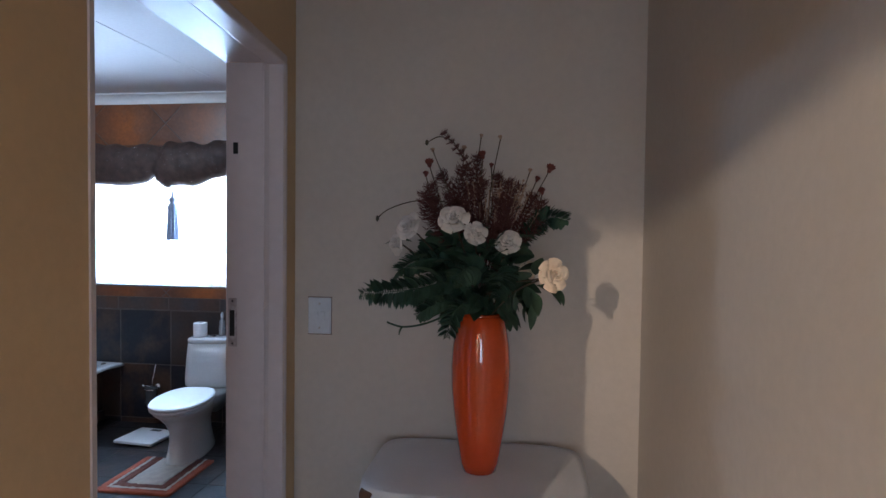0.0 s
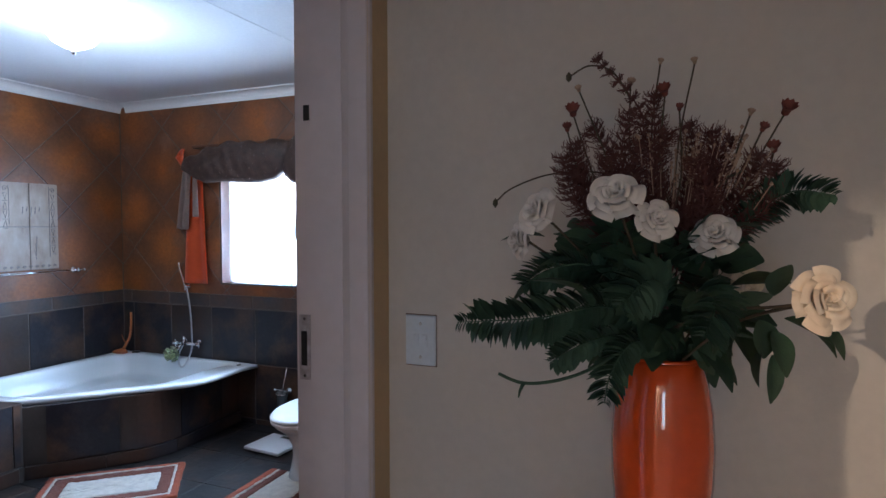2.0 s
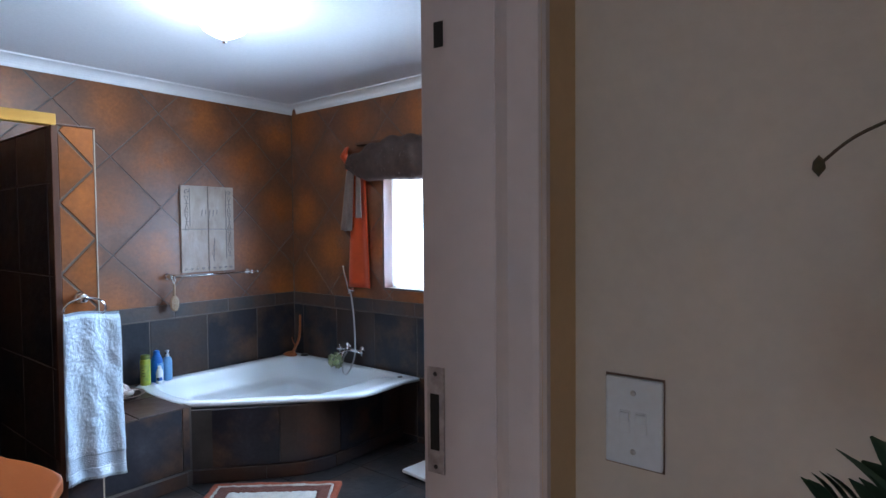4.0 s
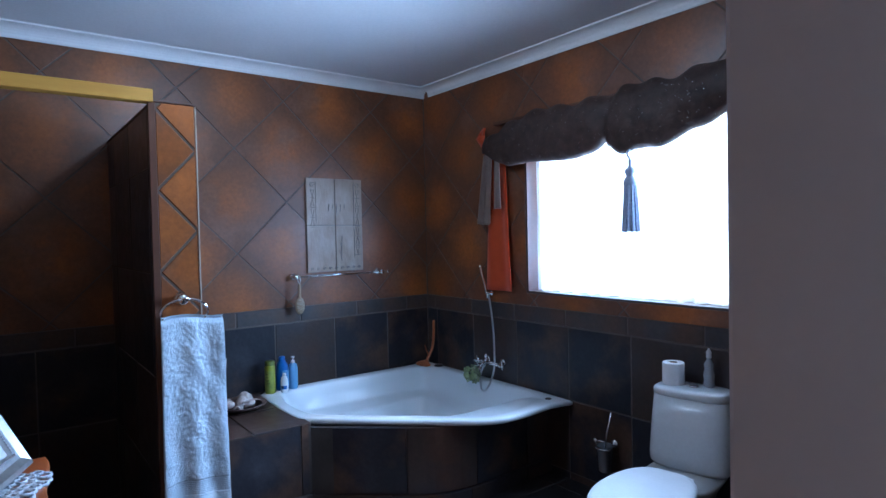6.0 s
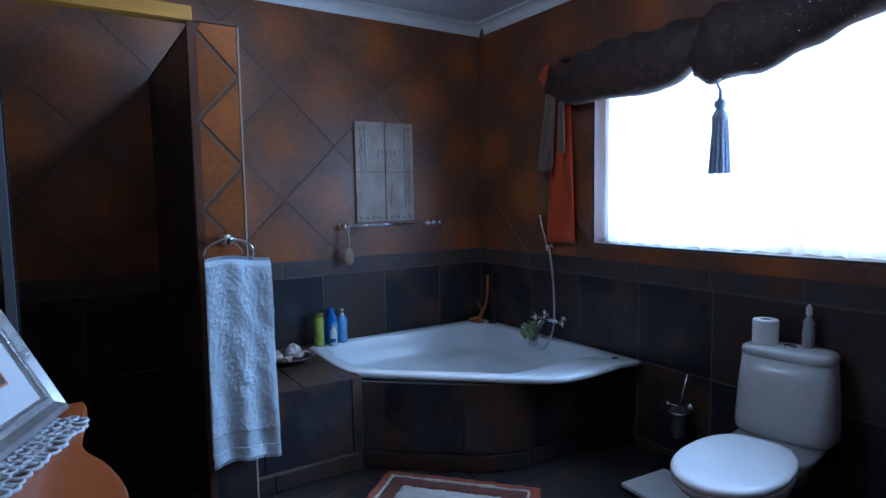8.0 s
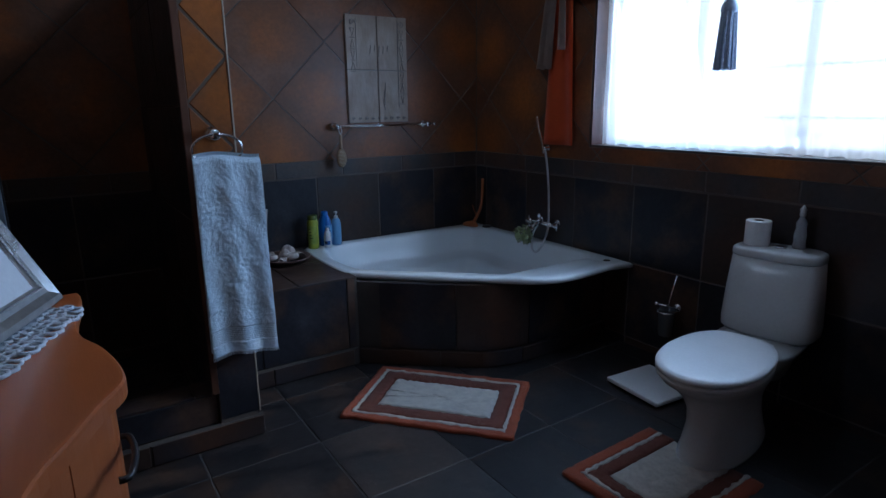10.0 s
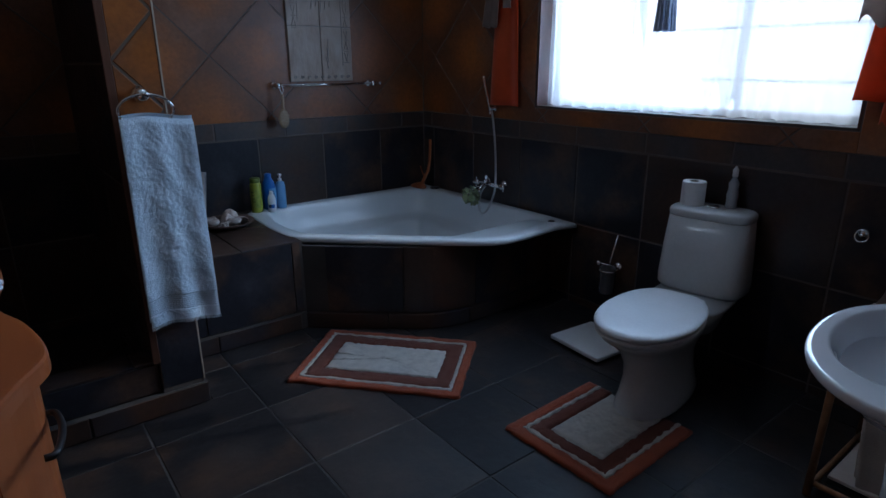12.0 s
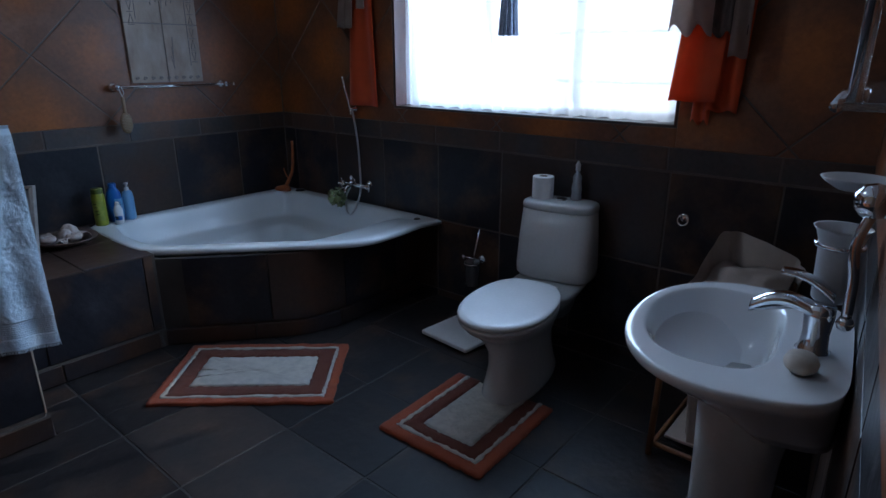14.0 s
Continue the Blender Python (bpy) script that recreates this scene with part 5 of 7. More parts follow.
def basin_ring(a, b, cx, z, k=2.2, wall=True, cy=0.0):
    """One level of the basin: a round front, and sides that close in a little towards the wall."""
    out = []
    for i in range(80):
        t = math.tau * i / 80
        c, s = math.cos(t), math.sin(t)
        kk = k if c < 0 else k + (3.0 if wall else 1.2)
        x = cx + (a if c < 0 or not wall else -cx - 0.002) * math.copysign(abs(c) ** (2 / kk), c)
        y = b * math.copysign(abs(s) ** (2 / kk), s)
        if wall and x > cx:
            y *= 1 - 0.17 * ((x - cx) / -cx) ** 1.3
        out.append((x, y + cy, z))
    return out


rows = [basin_ring(0.06, 0.12, -0.11, 0.655), basin_ring(0.085, 0.150, -0.12, 0.685), basin_ring(0.125, 0.190, -0.140, 0.725), basin_ring(0.170, 0.235, -0.165, 0.765), basin_ring(0.207, 0.270, -0.182, 0.793), basin_ring(0.221, 0.284, -0.190, 0.805),
        basin_ring(0.2235, 0.287, -0.190, 0.811), basin_ring(0.2240, 0.2875, -0.190, 0.820), basin_ring(0.2225, 0.286, -0.190, 0.8245), basin_ring(0.219, 0.2825, -0.190, BZ), basin_ring(0.214, 0.277, -0.190, BZ), basin_ring(0.136, 0.212, -0.252, BZ - 0.001, 2.1, False, 0.018),
        basin_ring(0.130, 0.206, -0.252, BZ - 0.003, 2.1, False, 0.018), basin_ring(0.1265, 0.202, -0.252, BZ - 0.009, 2.1, False, 0.018), basin_ring(0.118, 0.190, -0.250, BZ - 0.025, 2.1, False, 0.018),
        basin_ring(0.108, 0.172, -0.246, BZ - 0.07, 2.1, False, 0.016), basin_ring(0.090, 0.138, -0.240, BZ - 0.115, 2.0, False, 0.012), basin_ring(0.060, 0.085, -0.235, BZ - 0.143, 2.0, False, 0.006), basin_ring(0.022, 0.022, -0.23, BZ - 0.155, 2.0, False)]
bm = ring_loft(rows)
part("basin", bm, BASIN_CERAMIC, basin, smooth=True)
part("pedestal", loft([(-0.165, 0, 0.092, 0.098, 0.0, 3), (-0.165, 0, 0.088, 0.094, 0.03, 3), (-0.165, 0, 0.078, 0.082, 0.12, 2.6), (-0.165, 0, 0.078, 0.082, 0.35, 2.6), (-0.165, 0, 0.084, 0.090, 0.55, 2.6), (-0.160, 0, 0.096, 0.105, 0.70, 2.6)], 40), CERAMIC, basin, smooth=True)
part("waste", lathe([(0.021, 0), (0.024, 0.003), (0.015, 0.004), (0, 0.002)], 20, m=pose(-0.23, 0, BZ - 0.1555)), CHROME, basin, smooth=True)
for y in (-0.03, 0.03):
    part("overflow", lathe([(0, 0.002), (0.006, 0.001), (0.007, 0)], 14, m=pose(-0.135, y * 0.4, BZ - 0.05, ry=-75)), CHROME, basin, smooth=True)
bt_ = thing("basin_mixer", "chrome single lever mixer tap on the washbasin", "tap")
bt_.matrix_world = EAST @ pose(-0.078, 1.185, BZ - 0.001)
part("body", lathe([(0.0, 0), (0.030, 0), (0.031, 0.004), (0.025, 0.010), (0.023, 0.04), (0.026, 0.075), (0.025, 0.095), (0, 0.10)], 28), CHROME, bt_, smooth=True)
bm = patch(lambda u, v: (lambda c, w, h, a: Vector((c.x, w * math.cos(a), c.z + h * math.sin(a))))(Vector((-0.005 - 0.112 * u, 0, 0.080 + 0.030 * math.sin(u * 2.6) - 0.028 * u)), 0.024 - 0.006 * u, 0.015 - 0.003 * u, math.tau * v), 18, 18)
bmesh.ops.holes_fill(bm, edges=bm.edges[:])
part("spout", bm, CHROME, bt_, smooth=True)
bm = patch(lambda u, v: (lambda a: Vector((0.018 - 0.092 * u, (0.022 - 0.006 * u) * math.cos(a), 0.114 + 0.012 * math.sin(u * 3) + 0.034 * u + (0.010 - 0.004 * u) * math.sin(a))))(math.tau * v), 16, 16)
bmesh.ops.holes_fill(bm, edges=bm.edges[:])
part("lever", bm, CHROME, bt_, smooth=True)
soap = thing("soap", "rounded off-white bar of soap on the washbasin", "soap")
soap.matrix_world = EAST @ pose(-0.090, 1.088, BZ)
part("bar", loft([(0, 0, 0.018, 0.026, 0.0), (0, 0, 0.027, 0.036, 0.008), (0, 0, 0.029, 0.038, 0.016), (0, 0, 0.024, 0.032, 0.026), (0, 0, 0.010, 0.014, 0.031)], 28), material("cream_soap", (0.66, 0.60, 0.52), 0.4, vary=(0.55, 0.46, 0.38), scale=40), soap, smooth=True)

FROST = material("frosted_white_glass", (0.72, 0.76, 0.80), 0.4, trans=0.25, vary=(0.68, 0.72, 0.77))
cup = thing("tumbler_holder", "frosted tumbler in a chrome wall holder", "tumbler holder")
cup.matrix_world = EAST @ pose(0.012, 1.20, 1.03)
part("tumbler", lathe([(0, -0.110), (0.026, -0.110), (0.030, -0.104), (0.034, 0.0), (0.042, 0.026), (0.048, 0.034), (0.044, 0.033), (0.031, 0.0), (0.027, -0.10), (0, -0.103)], 32, m=pose(-0.082, 0.02, 0)), FROST, cup, smooth=True)
part("ring", tube([(-0.082 + 0.037 * math.cos(a * math.tau / 28), 0.02 + 0.037 * math.sin(a * math.tau / 28), 0) for a in range(28)], 0.005, 8, closed=True), CHROME, cup, smooth=True)
part("ball", lathe([(0, 0.031), (0.018, 0.026), (0.029, 0.012), (0.031, 0), (0.029, -0.012), (0.018, -0.026), (0, -0.031)], 28, m=pose(-0.048, -0.045, 0.100)), CHROME, cup, smooth=True)
part("arm", tube(smooth_path([(-0.048, -0.045, 0.075), (-0.060, -0.045, 0.02), (-0.052, -0.04, -0.05), (-0.050, -0.04, -0.115)], 5), 0.009, 10), CHROME, cup, smooth=True)
part("knob", lathe([(0, 0.014), (0.011, 0.010), (0.015, 0), (0.011, -0.010), (0, -0.014)], 18, m=pose(-0.050, -0.04, -0.128)), CHROME, cup, smooth=True)
part("wall_plate", lathe([(0, 0), (0.028, 0), (0.028, 0.006), (0.014, 0.012), (0.012, 0.045)], 24, m=pose(0, -0.045, 0.085, ry=-90)), CHROME, cup, smooth=True)
sdish = thing("soap_dish", "frosted glass soap dish on a chrome wall bracket", "soap dish")
sdish.matrix_world = EAST @ pose(0.010, 1.34, 1.125)
part("dish", lathe([(0, -0.012), (0.03, -0.012), (0.055, 0.004), (0.062, 0.012), (0.058, 0.013), (0.03, -0.006), (0, -0.007)], 32, m=pose(-0.075, 0, 0)), FROST, sdish, smooth=True)
part("bracket", join(tube([(0, 0, -0.012), (-0.04, 0, -0.014), (-0.075, 0, -0.018)], 0.006, 8), lathe([(0, 0), (0.022, 0), (0.022, 0.006), (0, 0.010)], 20, m=pose(0, 0, -0.012, ry=-90))), CHROME, sdish, smooth=True)
shelf = thing("glass_shelf", "glass shelf with chrome brackets under the mirror", "shelf")
shelf.matrix_world = EAST @ pose(0.012, 0, 1.312)
part("pane", box((-0.115, 0.62, 0), (-0.030, 1.25, 0.008), 0.002), CLEAR, shelf)
part("edge_rail", tube([(-0.113, 0.62, 0.004), (-0.113, 1.25, 0.004)], 0.006, 8), CHROME, shelf, smooth=True)
for y in (0.98,):
    part("bracket", join(lathe([(0, 0), (0.012, 0), (0.012, 0.008), (0, 0.012)], 20, m=pose(0, y, -0.014, ry=-90)), tube([(0, y, -0.014), (-0.06, y, -0.010), (-0.105, y, -0.006)], 0.005, 8)), CHROME, shelf, smooth=True)
    part("bolt", lathe([(0, 0.020), (0.005, 0.0195), (0.0065, 0.017), (0.006, 0.008)], 16, m=pose(-0.095, y - 0.31, 0)), CHROME, shelf, smooth=True)
mir = thing("wall_mirror", "plain wall mirror over the washbasin", "mirror")
mir.matrix_world = EAST @ pose(-0.010, 0, 0)
part("glass", box((-0.008, 0.70, 1.33), (-0.002, 1.17, 1.95), 0.002), material("mirror_glass", (0.9, 0.9, 0.9), 0.02, metal=1.0), mir)
part("side_rail", tube([(-0.078, 0.645, 1.320), (-0.078, 0.645, 1.95)], 0.007, 10), CHROME, mir, smooth=True)

# ---- laundry hamper ----
BAMBOO = material("brown_bamboo_rod", (0.30, 0.135, 0.055), 0.4, vary=(0.20, 0.085, 0.035), scale=30, coat=0.2)
CANVAS = material("off_white_canvas", (0.56, 0.48, 0.42), 0.9, vary=(0.46, 0.39, 0.34), scale=12, fine=260, bump=0.6, bump_scale=300)
hamper = thing("laundry_hamper", "off-white canvas laundry hamper on a bamboo frame", "laundry hamper", at=(3.115, -0.44, 0))
cor = [(-0.145, -0.21), (0.145, -0.21), (0.145, 0.21), (-0.145, 0.21)]
for x, y in cor:
    part("post", tube([(x * 1.05, y * 1.06, 0.006), (x, y, 0.64 if y > 0 else 0.56)], 0.012, 8), BAMBOO, hamper, smooth=True)
    part("post_cap", lathe([(0, 0.030), (0.012, 0.025), (0.016, 0.012), (0.015, 0)], 12, m=pose(x, y, 0.635 if y > 0 else 0.555)), BAMBOO, hamper, smooth=True)
for z in (0.045, 0.545):
    for (xa, ya), (xb, yb) in zip(cor, cor[1:] + cor[:1]):
        part("rod", tube([(xa, ya, z + (0.07 if ya > 0 and z > 0.5 else 0)), (xb, yb, z + (0.07 if yb > 0 and z > 0.5 else 0))], 0.010, 8), BAMBOO, hamper, smooth=True)


def bag(u, v):
    a = math.tau * u
    k = 5.0
    c, s = math.cos(a), math.sin(a)
    sag = 1 - 0.22 * (1 - v) - 0.05 * math.sin(7 * a + 3 * v)
    over = 1 + 0.12 * max(0.0, v - 0.8) / 0.2
    sag *= over
    x = 0.030 + 0.122 * math.copysign(abs(c) ** (2 / k), c) * sag
    y = 0.218 * math.copysign(abs(s) ** (2 / k), s) * sag
    top = 0.640 + 0.085 * min(1, max(0, 0.5 + y / 0.42)) - 0.045 * (x / 0.15) + 0.020 * max(0, -c) ** 3 * max(0, s) + 0.006 * math.sin(5 * a)
    return Vector((x, y, 0.07 + (top - 0.07) * v + 0.01 * noise.noise((x * 12, y * 12, v * 6))))


bm = patch(bag, 120, 26, wrap=True)
for f in list(bm.faces):
    f.smooth = True
part("bag", bm, CANVAS, hamper, smooth=True)
part("bag_bottom", box((-0.12, -0.175, 0.062), (0.12, 0.175, 0.074), 0.004), CANVAS, hamper)
part("lining_fold", patch(lambda u, v: Vector((-0.14 + 0.28 * u, -0.19 + 0.38 * v, 0.575 + 0.07 * v + 0.030 * noise.noise((u * 4, v * 4, 0)) + 0.05 * math.sin(math.pi * u) * math.sin(3.2 * v))), 24, 24, thick=0.004), CANVAS, hamper, smooth=True)

# ---- vanity cabinet with curved top ----
VZ = 0.832
front = smooth_path([(1.618, -2.556, 0), (1.69, -2.551, 0), (1.84, -2.567, 0), (1.98, -2.566, 0), (2.088, -2.531, 0), (2.213, -2.508, 0), (2.302, -2.510, 0), (2.384, -2.554, 0), (2.48, -2.598, 0), (2.60, -2.653, 0), (2.85, -2.70, 0), (3.02, -2.72, 0)], 5)
front = [p + Vector((0, -0.010, 0)) for p in front]
vanity = thing("vanity_cabinet", "orange beech vanity cabinet with a curved top beside the shower", "cabinet")
top = [(1.618, -3.09)] + [(p.x, p.y) for p in front] + [(3.02, -3.09)]
part("top", prism(top[::-1], VZ - 0.034, VZ, 0.010, 3), WOOD_BEECH, vanity)
inner_ = [(1.70, -3.09)] + [(max(p.x, 1.70), p.y - 0.035) for p in front if p.x > 1.68 and p.x < 2.99] + [(2.98, -3.09)]
part("body", prism(inner_[::-1], 0.09, VZ - 0.034), WOOD_BEECH, vanity)
part("plinth", prism([(x, y - 0.04 if y > -3.0 else y) for x, y in inner_][::-1], 0.0, 0.09), WOOD_DARK, vanity)


def front_at(x):
    for p, q in zip(front, front[1:]):
        if p.x <= x <= q.x:
            return p.y + (q.y - p.y) * (x - p.x) / max(q.x - p.x, 1e-6)
    return front[-1].y


def door_panel(xa, xb, hx):
    xs = [xa] + [p.x for p in front if xa + 0.004 < p.x < xb - 0.004] + [xb]
    pts = [(x, front_at(x) - 0.0355) for x in xs]
    poly = pts + [(x, y + 0.011) for x, y in pts[::-1]]
    d = part("door", prism(poly, 0.12, VZ - 0.052, 0.002), WOOD_BEECH, vanity)
    i = min(range(len(pts) - 1), key=lambda k: abs(pts[k][0] - hx))
    c, q = Vector((*pts[i], 0)), Vector((*pts[i + 1], 0))
    t = (q - c).normalized()
    nrm = Vector((-t.y, t.x, 0))
    c += nrm * 0.009
    zz = Vector((0, 0, 0.705))
    path = smooth_path([c + zz, c + nrm * 0.018 + zz + t * 0.008, c + nrm * 0.027 + zz + t * 0.075, c + nrm * 0.018 + zz + t * 0.146, c + zz + t * 0.155], 5)
    part("handle", tube(path, 0.0065, 8), DARK_METAL, d, "curved dark metal handle", smooth=True)


door_panel(1.72, 2.448, 2.275)
door_panel(2.452, 2.783, 2.60)
door_panel(2.787, 2.98, 2.81)

rt, nh = Vector((-0.925, 0.38, 0)), Vector((0.38, 0.925, 0))
upv = (Vector((0, 0, 0.883)) - nh * 0.469).normalized()
c0 = Vector((1.70, -2.612, VZ + 0.004)) - rt * 0.26 + upv * 0.29
picture("picture_frame", "silver framed brown print leaning on the vanity cabinet", plane(tuple(c0), tuple(rt), tuple(upv)), 0.52, 0.58, 0.062, 0.075, BROWN_PRINT, line=material("salmon_mount", (0.50, 0.17, 0.10), 0.7))
doily = thing("lace_doily", "white crocheted lace doily under the picture frame", "doily", at=(0, 0, VZ + 0.003))
LACE = material("white_lace_thread", (0.72, 0.76, 0.82), 0.9, vary=(0.62, 0.67, 0.74), scale=60, bump=0.5, bump_scale=400)
bm = bmesh.new()
for row in range(4):
    for k in range(17):
        c = Vector((1.70, -2.612, 0)) - rt * (0.10 + 0.029 * k + 0.0145 * (row % 2)) + nh * (0.004 + 0.021 * row + (0.012 * abs(math.sin(k * 0.9)) if row == 3 else 0)) + rt * 0.03
        r = (0.0135, 0.0150, 0.0135, 0.0185)[row]
        tube([c + Vector((r * math.cos(a * math.tau / 10), r * math.sin(a * math.tau / 10), 0.006 * math.sin(k * 1.3 + row) * 0.5 + 0.002 * math.sin(3 * a))) for a in range(10)], 0.0048 if row != 1 else 0.0036, 5, bm=bm, closed=True)
part("edging", bm, LACE, doily, smooth=True)
part("cloth", prism([tuple((Vector((1.70, -2.612, 0)) - rt * 0.06 + nh * 0.01).xy), tuple((Vector((1.70, -2.612, 0)) - rt * 0.50 + nh * 0.01).xy), tuple((Vector((1.70, -2.612, 0)) - rt * 0.50 - nh * 0.20).xy), tuple((Vector((1.70, -2.612, 0)) - rt * 0.06 - nh * 0.20).xy)], -0.002, -0.0005), LACE, doily)
sd = thing("white_dish", "small white oval soap dish on the vanity cabinet", "soap dish", at=(2.30, -2.755, VZ), turn=20)
part("dish", lathe([(0, 0), (0.035, 0), (0.052, 0.010), (0.056, 0.020), (0.051, 0.020), (0.034, 0.007), (0, 0.005)], 32, squash=0.7), CERAMIC, sd, smooth=True)
# ---- hall: switch, table, vase, flowers ----
SWITCH_WHITE = material("cool_white_switch_plastic", (0.68, 0.75, 0.84), 0.35, vary=(0.62, 0.69, 0.78), scale=12)
switch = thing("light_switch", "white two-gang light switch with screws on the hall wall", "light switch", at=(3.880, HALL_Y, 1.254))
part("plate", box((-0.041, -0.008, -0.063), (0.041, 0.0, 0.063), 0.0035, seg=3), SWITCH_WHITE, switch)
for x in (-0.0115, 0.0115):
    part("rocker", join(box((x - 0.0080, -0.0095, -0.016), (x + 0.0080, -0.0075, 0.016), 0.0012), box((x - 0.0070, -0.0125, 0.000), (x + 0.0070, -0.0085, 0.014), 0.0015)), SWITCH_WHITE, switch)
for z in (-0.042, 0.042):
    part("screw", lathe([(0, 0.002), (0.0035, 0.0015), (0.0042, 0)], 14, m=pose(0, -0.008, z, rx=90)), STEEL, switch)
# thin dark strip: the gap's shade put into the colour of the worn edge
part("gap_shadow", box((-0.043, -0.0015, -0.066), (0.0425, 0.0, 0.0655)), material("shaded_worn_edge", (0.20, 0.14, 0.11), 0.9, vary=(0.12, 0.08, 0.07), scale=60), switch, "dark strip of gap shade and wear round the switch plate")

TX0, TX1, TY0, TY1, TZ = 4.135, 4.765, -2.76, -2.335, 0.855
table = thing("hall_table", "small wooden hall table under a white cloth", "table", at=((TX0 + TX1) / 2, (TY0 + TY1) / 2, 0))
hw, hd = (TX1 - TX0) / 2, (TY1 - TY0) / 2
part("tabletop", box((-hw + 0.012, -hd + 0.012, TZ - 0.028), (hw - 0.012, hd - 0.012, TZ - 0.004), 0.006), WOOD_DARK, table)
for sx in (-1, 1):
    for sy in (-1, 1):
        part("leg", loft([(sx * (hw - 0.05), sy * (hd - 0.05), 0.014, 0.014, 0.0), (sx * (hw - 0.05), sy * (hd - 0.05), 0.018, 0.018, 0.3), (sx * (hw - 0.05), sy * (hd - 0.05), 0.022, 0.022, TZ - 0.028)], 14), WOOD_DARK, table, smooth=True)
cloth = thing("tablecloth", "white cloth draped over the hall table with soft folds", "tablecloth", at=((TX0 + TX1) / 2, (TY0 + TY1) / 2, 0))


def drape_cloth(u, v):
    a, k = math.tau * u, 6.0
    c, s = math.cos(a), math.sin(a)
    ex, ey = math.copysign(abs(c) ** (2 / k), c), math.copysign(abs(s) ** (2 / k), s)
    if v < 0.4:
        r = v / 0.4
        return Vector((hw * ex * r, hd * ey * r, TZ + 0.0012 * noise.noise((ex * r * 5, ey * r * 5, 0))))
    d = (v - 0.4) / 0.6
    drop = 0.42 * d
    out = 0.006 + 0.014 * d * (1 + math.sin(13 * a + 0.6 * math.sin(3 * a))) + 0.012 * d
    edge = min(1, d * 12)
    y = hd * ey + out * s * edge
    return Vector((hw * ex + out * c * edge, min(y, hd + 0.012), TZ - drop + 0.004 * (1 - edge) - 0.0))


part("cloth", patch(drape_cloth, 180, 40, wrap=True), CLOTH_WHITE, cloth, smooth=True)
vase = thing("flower_vase", "tall glossy orange-red ceramic vase on the hall table", "vase", at=(4.458, -2.56, TZ + 0.001))
part("vase", lathe([(0, 0.0), (0.044, 0.0), (0.050, 0.004), (0.056, 0.03), (0.066, 0.09), (0.078, 0.17), (0.085, 0.25), (0.086, 0.31), (0.082, 0.37), (0.073, 0.42), (0.064, 0.450), (0.060, 0.458), (0.055, 0.456), (0.060, 0.43), (0.070, 0.37), (0.0, 0.30)], 56), VASE_RED, vase, smooth=True)

part("lip", lathe([(0.054, 0.455), (0.0555, 0.4605), (0.059, 0.4620), (0.0615, 0.4590), (0.0615, 0.456)], 56), VASE_RED, vase, "rounded glazed lip", smooth=True)
PETAL = material("white_silk_petal", (0.72, 0.68, 0.64), 0.7, vary=(0.66, 0.60, 0.56), scale=30, sheen=0.3, bump=0.15)
PETAL_CREAM = material("cream_silk_petal", (0.80, 0.72, 0.60), 0.7, vary=(0.78, 0.60, 0.44), scale=20, sheen=0.3, bump=0.15)
LEAF = material("dark_green_silk_leaf", (0.044, 0.092, 0.048), 0.6, vary=(0.024, 0.050, 0.030), scale=30, bump=0.3)
FERN = material("fern_green", (0.040, 0.088, 0.052), 0.8, vary=(0.022, 0.054, 0.034), scale=40)
BURG = material("burgundy_dried_plume", (0.085, 0.026, 0.028), 0.85, vary=(0.14, 0.055, 0.045), scale=60)
RED_FL = material("rust_red_blossom", (0.20, 0.045, 0.030), 0.7, vary=(0.12, 0.03, 0.025), scale=60)
STEM = material("brown_stem", (0.09, 0.05, 0.035), 0.7, vary=(0.05, 0.06, 0.03), scale=50)
DRIED = material("dried_beige_flower", (0.42, 0.30, 0.22), 0.8, vary=(0.30, 0.18, 0.13), scale=50)
bouquet = thing("flower_arrangement", "silk roses, ferns and dried burgundy plumes in the vase", "flowers", at=(4.458, -2.56, TZ + 0.42))
ORG = Vector((4.458, -2.56, TZ + 0.42))
EYE0 = Vector((4.577, -4.258, 1.554))


def at_(x, z, y=-2.56):
    """A place of the arrangement, from its width and height as seen from the hall, moved to the depth y."""
    k = (y - EYE0.y) / (-2.56 - EYE0.y)
    return Vector((EYE0.x + (x - EYE0.x) * k, y, EYE0.z + (z - EYE0.z) * k)) - ORG


MOUTH = Vector((0, 0, 0.0))


def frame_to(d):
    return d.to_track_quat("Z", "Y").to_matrix().to_4x4()


